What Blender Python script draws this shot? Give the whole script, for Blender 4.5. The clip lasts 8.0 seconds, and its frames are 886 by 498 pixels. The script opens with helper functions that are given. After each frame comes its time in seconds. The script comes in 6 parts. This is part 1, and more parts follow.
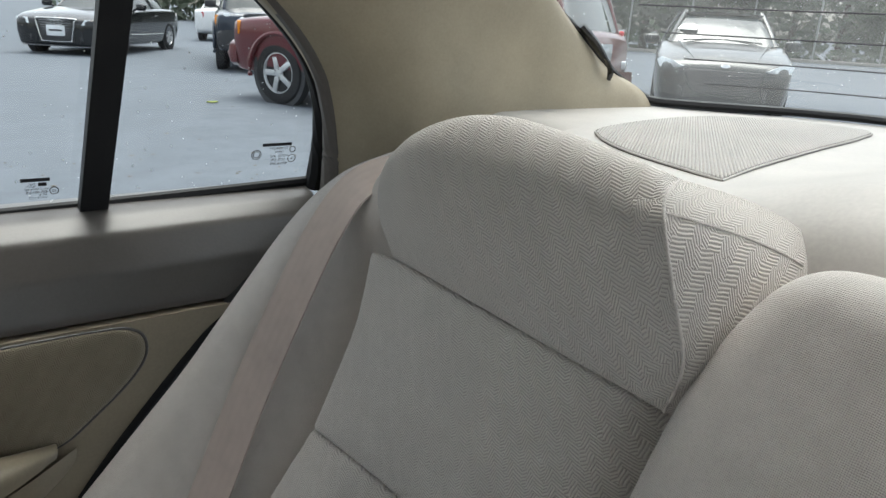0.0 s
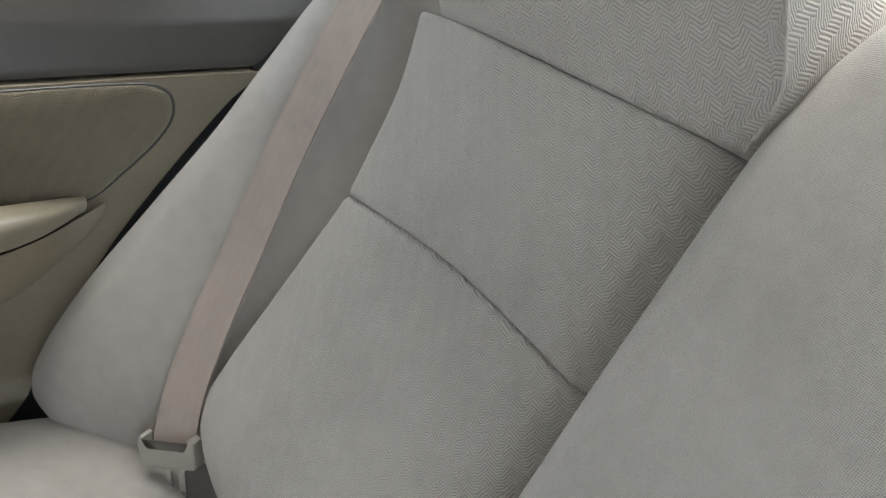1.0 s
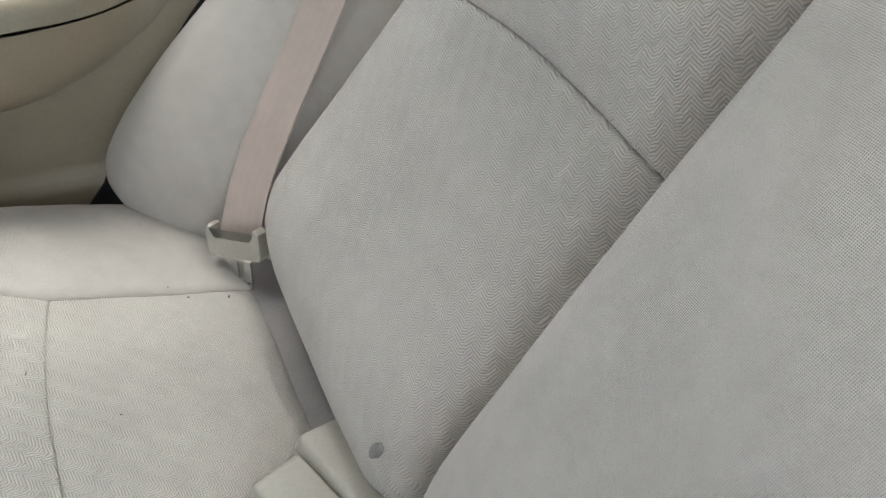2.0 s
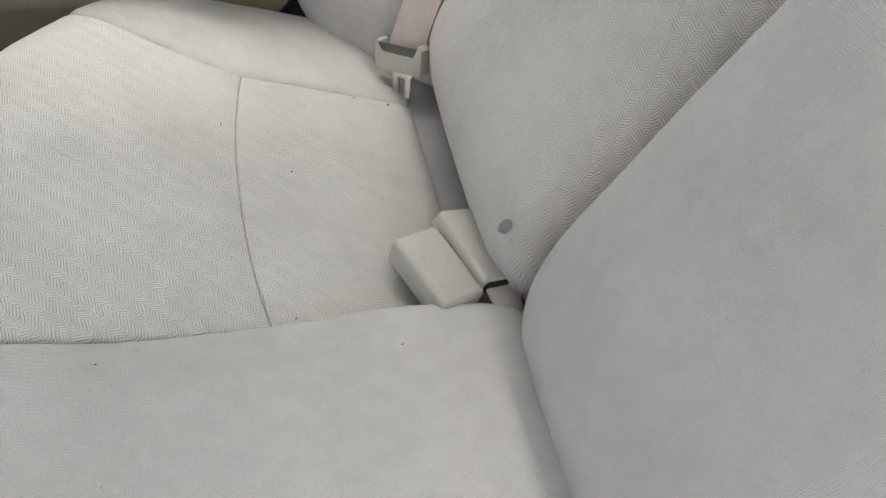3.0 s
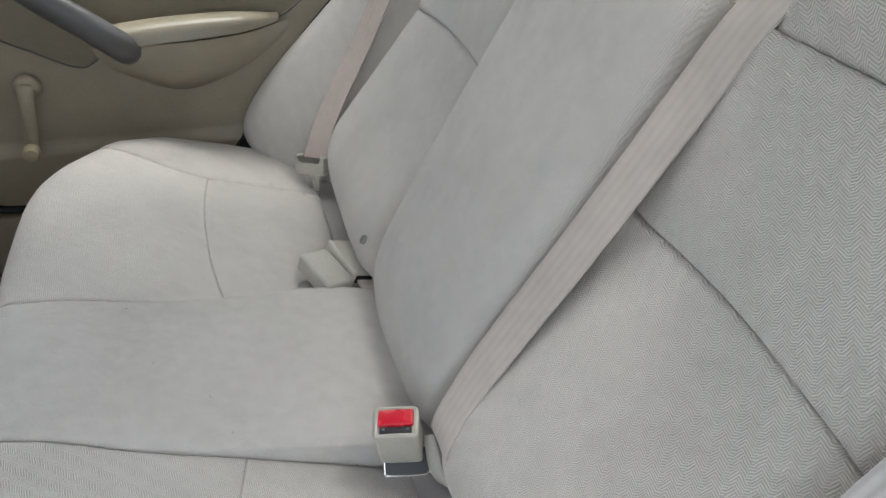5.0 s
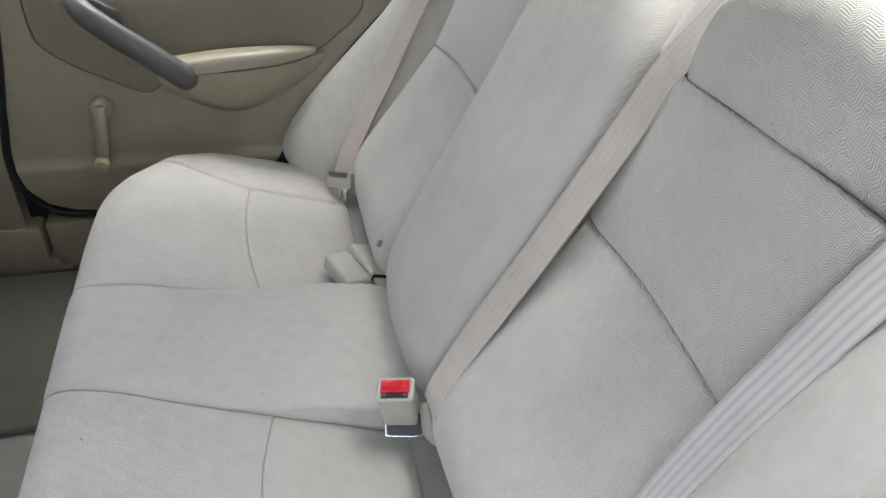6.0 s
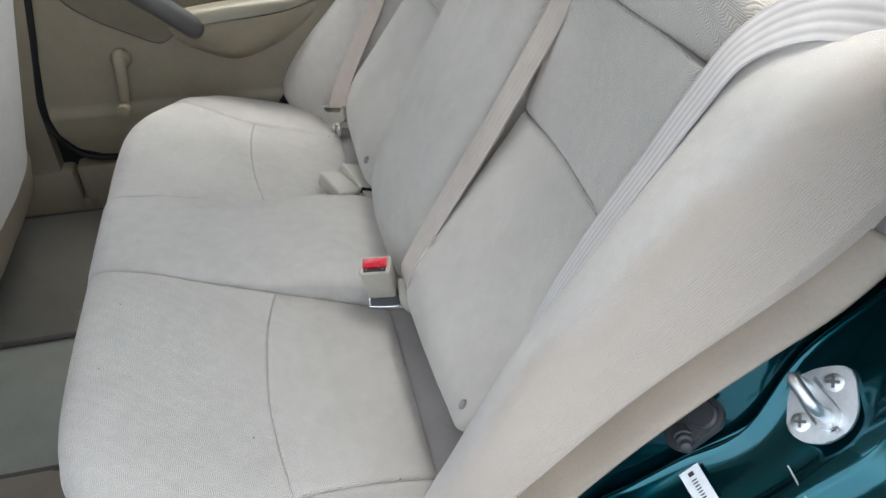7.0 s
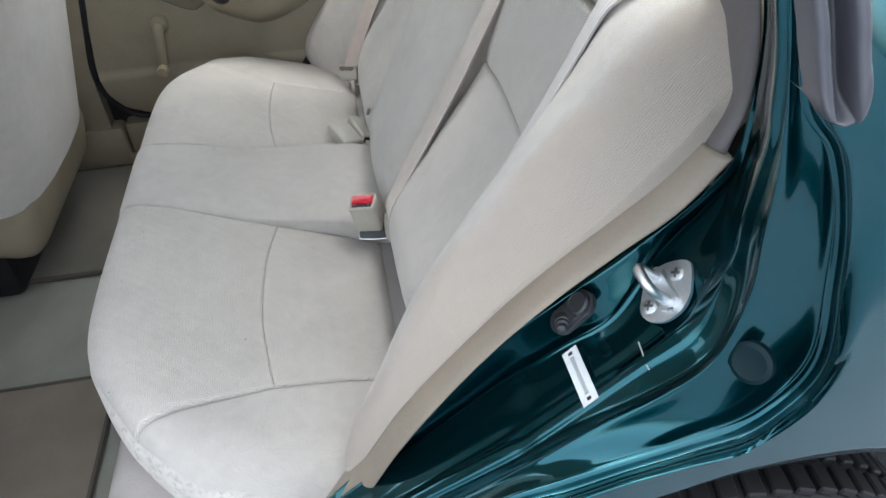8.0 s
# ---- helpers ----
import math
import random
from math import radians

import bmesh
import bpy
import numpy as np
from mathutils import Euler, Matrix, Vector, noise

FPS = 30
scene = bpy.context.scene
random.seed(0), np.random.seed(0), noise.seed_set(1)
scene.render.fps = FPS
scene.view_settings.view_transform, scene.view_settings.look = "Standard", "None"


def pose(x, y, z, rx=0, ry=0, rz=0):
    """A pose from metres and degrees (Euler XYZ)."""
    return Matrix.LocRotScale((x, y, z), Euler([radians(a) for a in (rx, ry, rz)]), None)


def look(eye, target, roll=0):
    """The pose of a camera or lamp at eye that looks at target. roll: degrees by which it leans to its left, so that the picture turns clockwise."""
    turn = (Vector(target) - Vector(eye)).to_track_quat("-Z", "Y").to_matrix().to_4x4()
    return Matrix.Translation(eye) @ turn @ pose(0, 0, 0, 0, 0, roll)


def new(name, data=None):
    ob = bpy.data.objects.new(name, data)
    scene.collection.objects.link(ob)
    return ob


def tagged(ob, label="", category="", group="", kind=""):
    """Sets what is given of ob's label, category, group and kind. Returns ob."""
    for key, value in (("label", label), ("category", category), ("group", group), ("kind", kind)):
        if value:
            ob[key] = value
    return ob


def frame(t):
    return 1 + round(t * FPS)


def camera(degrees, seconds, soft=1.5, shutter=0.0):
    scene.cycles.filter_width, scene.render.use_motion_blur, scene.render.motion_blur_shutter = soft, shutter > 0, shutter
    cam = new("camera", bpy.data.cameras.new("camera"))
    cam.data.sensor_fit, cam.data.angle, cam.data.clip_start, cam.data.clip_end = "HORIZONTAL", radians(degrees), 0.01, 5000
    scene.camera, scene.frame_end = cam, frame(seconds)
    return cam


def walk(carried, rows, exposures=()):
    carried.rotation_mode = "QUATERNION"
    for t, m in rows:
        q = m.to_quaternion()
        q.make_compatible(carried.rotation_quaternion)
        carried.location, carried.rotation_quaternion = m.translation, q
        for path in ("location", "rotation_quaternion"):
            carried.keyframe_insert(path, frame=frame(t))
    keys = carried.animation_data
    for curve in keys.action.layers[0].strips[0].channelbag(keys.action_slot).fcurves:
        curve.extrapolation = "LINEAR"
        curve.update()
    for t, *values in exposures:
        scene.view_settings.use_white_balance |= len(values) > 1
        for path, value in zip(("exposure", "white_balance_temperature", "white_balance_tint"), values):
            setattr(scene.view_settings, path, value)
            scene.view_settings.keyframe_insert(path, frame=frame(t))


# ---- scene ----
cam = camera(64.0, 8.0)
PATH = [
    (0, (-0.1, -0.079, 1.14), (1.027, 1.452, 0.519), 3.3),
    (0.2, (-0.11, -0.066, 1.134), (1.019, 1.442, 0.461), 2.9),
    (0.5, (-0.123, -0.059, 1.11), (0.996, 1.374, 0.277), 5.0),
    (1, (-0.142, -0.068, 1.066), (0.935, 1.283, 0.06), 8.6),
    (1.5, (-0.124, -0.063, 1.025), (0.827, 1.221, -0.179), 9.7),
    (2.8, (-0.162, -0.154, 0.965), (0.369, 1.08, -0.517), 8.6),
    (3, (-0.174, -0.183, 0.959), (0.266, 1.04, -0.56), 8.7),
    (3.5, (-0.172, -0.248, 0.965), (0.134, 0.95, -0.607), 6.9),
    (4, (-0.167, -0.348, 1.016), (0.306, 0.96, -0.421), 4.0),
    (4.5, (-0.169, -0.494, 1.064), (0.418, 0.948, -0.191), 4.8),
    (5.8, (-0.166, -0.74, 1.187), (0.308, 0.823, 0.033), 4.3),
    (6, (-0.164, -0.763, 1.192), (0.3, 0.811, 0.049), 3.7),
    (6.5, (-0.17, -0.837, 1.189), (0.295, 0.74, 0.051), 1.9),
    (7, (-0.144, -0.983, 1.198), (0.255, 0.566, -0.002), 0.5),
    (7.5, (-0.11, -1.106, 1.22), (0.2, 0.437, -0.015), -1.7),
    (8, (-0.039, -1.145, 1.232), (0.173, 0.391, -0.032), -3.2),
]
walk(cam, [(t, look(eye, target, roll)) for t, eye, target, roll in PATH],
     exposures=[(0.0, 1.4, 6450, 6), (0.5, 1.3, 6480, 6), (1.0, 2.05, 6500, 6), (1.7, 2.5, 6500, 6), (3.0, 2.55, 6450, 8), (3.6, 2.45, 6450, 8), (4.5, 2.3, 6400, 7), (6.0, 2.45, 6300, 6), (7.0, 2.4, 6300, 6), (8.0, 2.4, 6300, 6)])


# ---- light ----
world = bpy.data.worlds.new("overcast_sky")
scene.world = world
world.use_nodes = True
wn, wl = world.node_tree.nodes, world.node_tree.links
wn.clear()
sky = wn.new("ShaderNodeTexSky")
sky.sky_type = "NISHITA"
sky.sun_disc = False
sky.sun_elevation, sky.sun_rotation = radians(74), radians(40)
sky.air_density, sky.dust_density, sky.ozone_density = 1.0, 4.0, 1.0
cloud = wn.new("ShaderNodeHueSaturation")
cloud.inputs["Saturation"].default_value = 0.35
wbg = wn.new("ShaderNodeBackground")
wbg.inputs["Strength"].default_value = 0.15
wout = wn.new("ShaderNodeOutputWorld")
wl.new(sky.outputs[0], cloud.inputs["Color"])
wl.new(cloud.outputs[0], wbg.inputs["Color"])
wl.new(wbg.outputs[0], wout.inputs["Surface"])
sun = new("sun", bpy.data.lights.new("sun", "SUN"))
sun.data.energy, sun.data.angle, sun.data.color = 0.35, radians(40), (1.0, 0.985, 0.96)
sun.matrix_world = look((1.6, 1.8, 8.0), (0, 0, 0))


# ---- materials ----
def node_mat(name):
    m = bpy.data.materials.new(name)
    m.use_nodes = True
    t = m.node_tree
    return m, t.nodes, t.links, t.nodes["Principled BSDF"]


def mathn(ns, ls, op, a, b=None, c=None):
    n = ns.new("ShaderNodeMath")
    n.operation = op
    for i, v in enumerate((a, b, c)):
        if v is None:
            continue
        if isinstance(v, (int, float)):
            n.inputs[i].default_value = v
        else:
            ls.new(v, n.inputs[i])
    return n.outputs[0]


def noise_tex(ns, ls, coord, scale, detail=4.0, rough=0.55):
    n = ns.new("ShaderNodeTexNoise")
    n.inputs["Scale"].default_value = scale
    n.inputs["Detail"].default_value = detail
    n.inputs["Roughness"].default_value = rough
    ls.new(coord, n.inputs["Vector"])
    return n.outputs["Fac"]


def ramp(ns, ls, fac, stops):
    r = ns.new("ShaderNodeValToRGB")
    ls.new(fac, r.inputs["Fac"])
    e = r.color_ramp.elements
    while len(e) < len(stops):
        e.new(0.5)
    for el, (p, c) in zip(e, stops):
        el.position, el.color = p, (*c, 1.0)
    return r.outputs["Color"]


def mixc(ns, ls, fac, a, b, kind="MIX"):
    n = ns.new("ShaderNodeMix")
    n.data_type, n.blend_type = "RGBA", kind
    for sock, v in ((n.inputs[0], fac), (n.inputs[6], a), (n.inputs[7], b)):
        if isinstance(v, (int, float)):
            sock.default_value = v
        elif isinstance(v, tuple):
            sock.default_value = (*v, 1.0)
        else:
            ls.new(v, sock)
    return n.outputs[2]


def bump_to(ns, ls, bsdf, height, strength, distance):
    b = ns.new("ShaderNodeBump")
    b.inputs["Strength"].default_value, b.inputs["Distance"].default_value = strength, distance
    ls.new(height, b.inputs["Height"])
    ls.new(b.outputs[0], bsdf.inputs["Normal"])


def shade(c, k):
    return tuple(min(1.0, v * k) for v in c)


def simple_mat(name, col, rough=0.6, metal=0.0, var=0.12, scale=12.0, fine=300.0, bump=0.15, dist=0.0006, coat=0.0):
    """A plain surface with large stains, fine grain and a little relief."""
    m, ns, ls, p = node_mat(name)
    co = ns.new("ShaderNodeTexCoord").outputs["Object"]
    big = noise_tex(ns, ls, co, scale)
    small = noise_tex(ns, ls, co, fine, 3.0)
    c = ramp(ns, ls, big, [(0.3, shade(col, 1 - var)), (0.7, shade(col, 1 + var))])
    c = mixc(ns, ls, 0.25, c, ramp(ns, ls, small, [(0.3, shade(col, 0.8)), (0.7, shade(col, 1.2))]))
    ls.new(c, p.inputs["Base Color"])
    p.inputs["Metallic"].default_value = metal
    r = mathn(ns, ls, "MULTIPLY_ADD", big, 0.16, rough - 0.08)
    ls.new(r, p.inputs["Roughness"])
    p.inputs["Coat Weight"].default_value = coat
    p.inputs["Coat Roughness"].default_value = 0.03
    if bump:
        bump_to(ns, ls, p, small, bump, dist)
    return m


def fabric_mat(name, col, pattern, pitch=0.0021, strength=0.5, soiled=None, dark=0.85):
    """Woven seat cloth. pattern: 'weave' a fine plain weave, 'wave' ribs that zigzag in small facets, 'rib' lengthwise ribs of webbing."""
    m, ns, ls, p = node_mat(name)
    tc = ns.new("ShaderNodeTexCoord")
    sep = ns.new("ShaderNodeSeparateXYZ")
    ls.new(tc.outputs["UV"], sep.inputs[0])
    u, v = sep.outputs[0], sep.outputs[1]
    ob = tc.outputs["Object"]
    big = noise_tex(ns, ls, ob, 7.0, 5.0, 0.6)
    mid = noise_tex(ns, ls, ob, 55.0, 4.0)
    fine = noise_tex(ns, ls, ob, 900.0, 2.0)
    if pattern == "wave":
        # small blocks, row by row half a block apart, whose ribs lie across, upright or aslant
        wu = mathn(ns, ls, "MULTIPLY_ADD", noise_tex(ns, ls, ob, 75.0, 2.0), 0.0030, u)
        wv = mathn(ns, ls, "MULTIPLY_ADD", noise_tex(ns, ls, ob, 65.0, 2.0), 0.0030, v)
        band = mathn(ns, ls, "MULTIPLY_ADD", wu, 6.0, mathn(ns, ls, "MULTIPLY", wv, 1 / 0.0105))
        row = mathn(ns, ls, "FLOOR", band)
        lean = mathn(ns, ls, "MULTIPLY", mathn(ns, ls, "SUBTRACT", band, row), -0.22)
        r = mathn(ns, ls, "ADD", mathn(ns, ls, "MULTIPLY_ADD", row, 0.61, lean), mathn(ns, ls, "MULTIPLY", wu, 1 / 0.0185))
        r = mathn(ns, ls, "FRACT", r)
        flat = mathn(ns, ls, "LESS_THAN", r, 0.44)
        rest = mathn(ns, ls, "LESS_THAN", r, 0.78)
        gu = mathn(ns, ls, "ADD", mathn(ns, ls, "MULTIPLY_ADD", flat, -1.16, 0.70), mathn(ns, ls, "MULTIPLY", rest, 0.29))
        gv = mathn(ns, ls, "ADD", mathn(ns, ls, "MULTIPLY_ADD", flat, 0.80, 0.71), mathn(ns, ls, "MULTIPLY", rest, -0.53))
        ph = mathn(ns, ls, "ADD", mathn(ns, ls, "MULTIPLY", gu, wu), mathn(ns, ls, "MULTIPLY", gv, wv))
        h = mathn(ns, ls, "SINE", mathn(ns, ls, "MULTIPLY", ph, 2 * math.pi / pitch))
        h = mathn(ns, ls, "MULTIPLY", h, mathn(ns, ls, "MULTIPLY_ADD", mid, 0.9, 0.45))
        h = mathn(ns, ls, "MULTIPLY_ADD", h, 0.75, mathn(ns, ls, "MULTIPLY_ADD", fine, 0.6, -0.2))
        dist = 0.0006
    elif pattern == "weave":
        u, v = (mathn(ns, ls, "MULTIPLY_ADD", noise_tex(ns, ls, ob, k, 2.0), 0.0016, w) for k, w in ((95.0, u), (120.0, v)))
        a = mathn(ns, ls, "SINE", mathn(ns, ls, "MULTIPLY", mathn(ns, ls, "ADD", u, v), 2 * math.pi / pitch))
        b = mathn(ns, ls, "SINE", mathn(ns, ls, "MULTIPLY", mathn(ns, ls, "SUBTRACT", v, u), 2 * math.pi / pitch))
        h = mathn(ns, ls, "MULTIPLY_ADD", mathn(ns, ls, "MULTIPLY", a, b), mathn(ns, ls, "MULTIPLY_ADD", mid, 0.7, 0.3), mathn(ns, ls, "MULTIPLY_ADD", fine, 1.1, -0.35))
        dist = 0.0004
    else:
        a = mathn(ns, ls, "SINE", mathn(ns, ls, "MULTIPLY", u, 2 * math.pi / pitch))
        b = mathn(ns, ls, "SINE", mathn(ns, ls, "MULTIPLY", v, 2 * math.pi / 0.0013))
        h = mathn(ns, ls, "MULTIPLY_ADD", a, 0.5, mathn(ns, ls, "MULTIPLY", b, 0.15))
        dist = 0.0007
    c = ramp(ns, ls, big, [(0.28, shade(col, 0.84)), (0.5, col), (0.72, shade(col, 1.08))])
    c = mixc(ns, ls, 0.3, c, ramp(ns, ls, mid, [(0.35, shade(col, 0.84)), (0.65, shade(col, 1.12))]))
    if soiled:
        k = ns.new("ShaderNodeMapRange")
        k.interpolation_type = "SMOOTHSTEP"
        k.inputs[1].default_value, k.inputs[2].default_value = soiled
        ls.new(mathn(ns, ls, "MULTIPLY_ADD", mathn(ns, ls, "SUBTRACT", big, 0.5), 0.07, u), k.inputs[0])
        c = mixc(ns, ls, mathn(ns, ls, "MULTIPLY", k.outputs[0], 0.6), c, (0.42, 0.33, 0.245))
    # shade between ribs and threads, put into the colour on top of the relief
    groove_shade = ramp(ns, ls, mathn(ns, ls, "MULTIPLY_ADD", h, 0.5, 0.5), [(0.16, (0.38, 0.365, 0.35)), (0.62, (1.0, 1.0, 1.0))])
    c = mixc(ns, ls, dark, c, groove_shade, "MULTIPLY")
    ls.new(c, p.inputs["Base Color"])
    p.inputs["Roughness"].default_value = 0.88
    p.inputs["Specular IOR Level"].default_value = 0.25
    p.inputs["Sheen Weight"].default_value = 0.25
    p.inputs["Sheen Roughness"].default_value = 0.5
    bump_to(ns, ls, p, h, strength, dist)
    return m


def carpet_mat(name, col):
    m, ns, ls, p = node_mat(name)
    co = ns.new("ShaderNodeTexCoord").outputs["Object"]
    a = noise_tex(ns, ls, co, 650.0, 3.0, 0.7)
    b = noise_tex(ns, ls, co, 9.0, 5.0, 0.65)
    c = ramp(ns, ls, b, [(0.3, shade(col, 0.72)), (0.7, shade(col, 1.2))])
    c = mixc(ns, ls, 0.5, c, ramp(ns, ls, a, [(0.3, shade(col, 0.55)), (0.7, shade(col, 1.35))]))
    ls.new(c, p.inputs["Base Color"])
    p.inputs["Roughness"].default_value = 0.95
    p.inputs["Sheen Weight"].default_value = 0.2
    bump_to(ns, ls, p, a, 0.8, 0.003)
    return m


def glass_mat(name, tint=(0.93, 0.96, 0.95), dust=0.0):
    """Thin tinted pane: see-through with a weak mirror and a film of dust and haze."""
    m, ns, ls, p = node_mat(name)
    tr = ns.new("ShaderNodeBsdfTransparent")
    tr.inputs["Color"].default_value = (*tint, 1.0)
    gl = ns.new("ShaderNodeBsdfGlossy")
    gl.inputs["Roughness"].default_value = 0.02
    lw = ns.new("ShaderNodeLayerWeight")
    lw.inputs["Blend"].default_value = 0.5
    fac = mathn(ns, ls, "MULTIPLY_ADD", mathn(ns, ls, "POWER", lw.outputs["Facing"], 4.0), 0.55, 0.04)
    mx = ns.new("ShaderNodeMixShader")
    ls.new(fac, mx.inputs[0])
    ls.new(tr.outputs[0], mx.inputs[1])
    ls.new(gl.outputs[0], mx.inputs[2])
    top = mx
    # the dust film doubles as the pale reflected veil over the pane
    if dust:
        film = ns.new("ShaderNodeBsdfTranslucent")
        film.inputs["Color"].default_value = (0.8, 0.82, 0.8, 1.0)
        top = ns.new("ShaderNodeMixShader")
        co = ns.new("ShaderNodeTexCoord").outputs["Object"]
        ls.new(mathn(ns, ls, "MULTIPLY", noise_tex(ns, ls, co, 9.0, 5.0, 0.6), 2.0 * dust), top.inputs[0])
        ls.new(mx.outputs[0], top.inputs[1])
        ls.new(film.outputs[0], top.inputs[2])
    ls.new(top.outputs[0], ns["Material Output"].inputs["Surface"])
    return m


def paint_mat(name, col, flake=0.55, rough=0.28):
    """Metallic car paint under a clear coat, with faint dust."""
    m, ns, ls, p = node_mat(name)
    co = ns.new("ShaderNodeTexCoord").outputs["Object"]
    fl = noise_tex(ns, ls, co, 2500.0, 2.0)
    du = noise_tex(ns, ls, co, 14.0, 6.0, 0.7)
    c = ramp(ns, ls, fl, [(0.3, shade(col, 0.7)), (0.7, shade(col, 1.35))])
    dust = ramp(ns, ls, du, [(0.55, (0, 0, 0)), (0.85, (1, 1, 1))])
    c = mixc(ns, ls, mathn(ns, ls, "MULTIPLY", dust, 0.06), c, (0.35, 0.36, 0.34))
    ls.new(c, p.inputs["Base Color"])
    p.inputs["Metallic"].default_value = flake
    p.inputs["Roughness"].default_value = rough
    p.inputs["Coat Weight"].default_value = 0.75
    p.inputs["Specular IOR Level"].default_value = 0.3
    ls.new(mathn(ns, ls, "MULTIPLY_ADD", dust, 0.12, 0.03), p.inputs["Coat Roughness"])
    return m


CLOTH = (0.615, 0.575, 0.533)
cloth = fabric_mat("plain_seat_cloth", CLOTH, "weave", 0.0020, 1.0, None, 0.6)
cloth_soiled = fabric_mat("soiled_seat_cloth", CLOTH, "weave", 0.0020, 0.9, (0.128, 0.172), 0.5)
# seat cloth again, with the shade of the gaps put into its colour
cloth_dark = simple_mat("shaded_cloth", (0.34, 0.315, 0.30), 0.9, bump=0.25)
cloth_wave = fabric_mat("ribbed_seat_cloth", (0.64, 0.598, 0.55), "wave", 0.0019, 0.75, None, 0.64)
cloth_door = fabric_mat("door_cloth", (0.215, 0.185, 0.132), "wave", 0.0020, 0.6, None, 0.3)
webbing = fabric_mat("belt_webbing", (0.56, 0.53, 0.52), "rib", 0.0094, 0.5, None, 0.42)
webbing_r = fabric_mat("belt_webbing_flat", (0.47, 0.395, 0.35), "rib", 0.0094, 0.12, None, 0.05)
webbing_dull = fabric_mat("belt_webbing_dull", (0.50, 0.445, 0.40), "rib", 0.0094, 0.2, None, 0.12)
trim_tan = simple_mat("tan_plastic", (0.25, 0.211, 0.152), 0.5, bump=0.12)
trim_light = simple_mat("light_plastic", (0.26, 0.215, 0.168), 0.45, bump=0.1)
shelf_plastic = simple_mat("shelf_plastic", (0.40, 0.38, 0.352), 0.5, bump=0.1)
trim_grey = simple_mat("upper_door_vinyl", (0.082, 0.075, 0.069), 0.32, bump=0.2)
trim_pillar = simple_mat("pillar_plastic", (0.33, 0.285, 0.205), 0.6, bump=0.15)
trim_mauve = simple_mat("seal_cover", (0.13, 0.115, 0.112), 0.5, bump=0.1)
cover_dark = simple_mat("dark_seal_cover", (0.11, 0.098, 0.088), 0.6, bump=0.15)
armrest_vinyl = simple_mat("armrest_vinyl", (0.235, 0.203, 0.148), 0.36, bump=0.1)
handle_grey = simple_mat("handle_plastic", (0.075, 0.071, 0.068), 0.42, bump=0.1)
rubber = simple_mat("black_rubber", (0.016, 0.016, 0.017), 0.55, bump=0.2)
rubber.node_tree.nodes["Principled BSDF"].inputs["Specular IOR Level"].default_value = 0.2
black_gloss = simple_mat("black_gloss", (0.012, 0.012, 0.013), 0.2, bump=0.0)
buckle_plastic = simple_mat("buckle_plastic", (0.42, 0.395, 0.34), 0.4, bump=0.08)
red_button = simple_mat("red_button", (0.62, 0.012, 0.03), 0.28, bump=0.0)
chrome = simple_mat("chrome", (0.75, 0.75, 0.74), 0.16, 1.0, 0.05, bump=0.0)
zinc = simple_mat("zinc_steel", (0.72, 0.74, 0.76), 0.42, 1.0, 0.1, bump=0.1)
steel_dark = simple_mat("dark_steel", (0.25, 0.25, 0.26), 0.35, 0.9, 0.1, bump=0.0)
carpet = carpet_mat("floor_carpet", (0.125, 0.115, 0.092))
mat_pile = carpet_mat("mat_pile", (0.235, 0.195, 0.15))
mat_edge = simple_mat("mat_binding", (0.08, 0.07, 0.06), 0.8)
floor_vinyl = simple_mat("floor_panel", (0.24, 0.24, 0.21), 0.6, bump=0.2)
headliner = simple_mat("headliner", (0.48, 0.45, 0.40), 0.9, bump=0.3)
teal = paint_mat("teal_paint", (0.002, 0.072, 0.092), 0.92, 0.17)
handle_satin = simple_mat("satin_strip", (0.075, 0.073, 0.085), 0.32, bump=0.05)
label_white = simple_mat("white_sticker", (0.80, 0.82, 0.83), 0.4, bump=0.0)
ink = simple_mat("print_ink", (0.02, 0.02, 0.025), 0.6, bump=0.0)
glass = glass_mat("side_glass", (0.93, 0.96, 0.95))
glass_rear = glass_mat("rear_glass", (0.90, 0.93, 0.92), 0.06)


def asphalt_mat():
    m, ns, ls, p = node_mat("worn_asphalt")
    co = ns.new("ShaderNodeTexCoord").outputs["Object"]
    a = noise_tex(ns, ls, co, 160.0, 3.0, 0.7)
    b = noise_tex(ns, ls, co, 0.45, 6.0, 0.65)
    d = noise_tex(ns, ls, co, 2.6, 6.0, 0.7)
    c = ramp(ns, ls, b, [(0.3, (0.105, 0.122, 0.142)), (0.7, (0.185, 0.208, 0.236))])
    c = mixc(ns, ls, 0.35, c, ramp(ns, ls, a, [(0.3, (0.076, 0.088, 0.102)), (0.7, (0.215, 0.238, 0.262))]))
    c = mixc(ns, ls, 0.5, c, ramp(ns, ls, d, [(0.26, (0.085, 0.098, 0.114)), (0.72, (0.180, 0.203, 0.230))]), "MIX")
    ls.new(c, p.inputs["Base Color"])
    ls.new(mathn(ns, ls, "MULTIPLY_ADD", d, 0.2, 0.75), p.inputs["Roughness"])
    p.inputs["Specular IOR Level"].default_value = 0.15
    bump_to(ns, ls, p, a, 0.5, 0.004)
    return m


asphalt = asphalt_mat()


# ---- mesh helpers ----
def link_mesh(name, bm, material, smooth=True):
    bmesh.ops.recalc_face_normals(bm, faces=bm.faces[:])
    me = bpy.data.meshes.new(name)
    bm.to_mesh(me)
    bm.free()
    me.materials.append(material)
    if smooth:
        for f in me.polygons:
            f.use_smooth = True
    return me


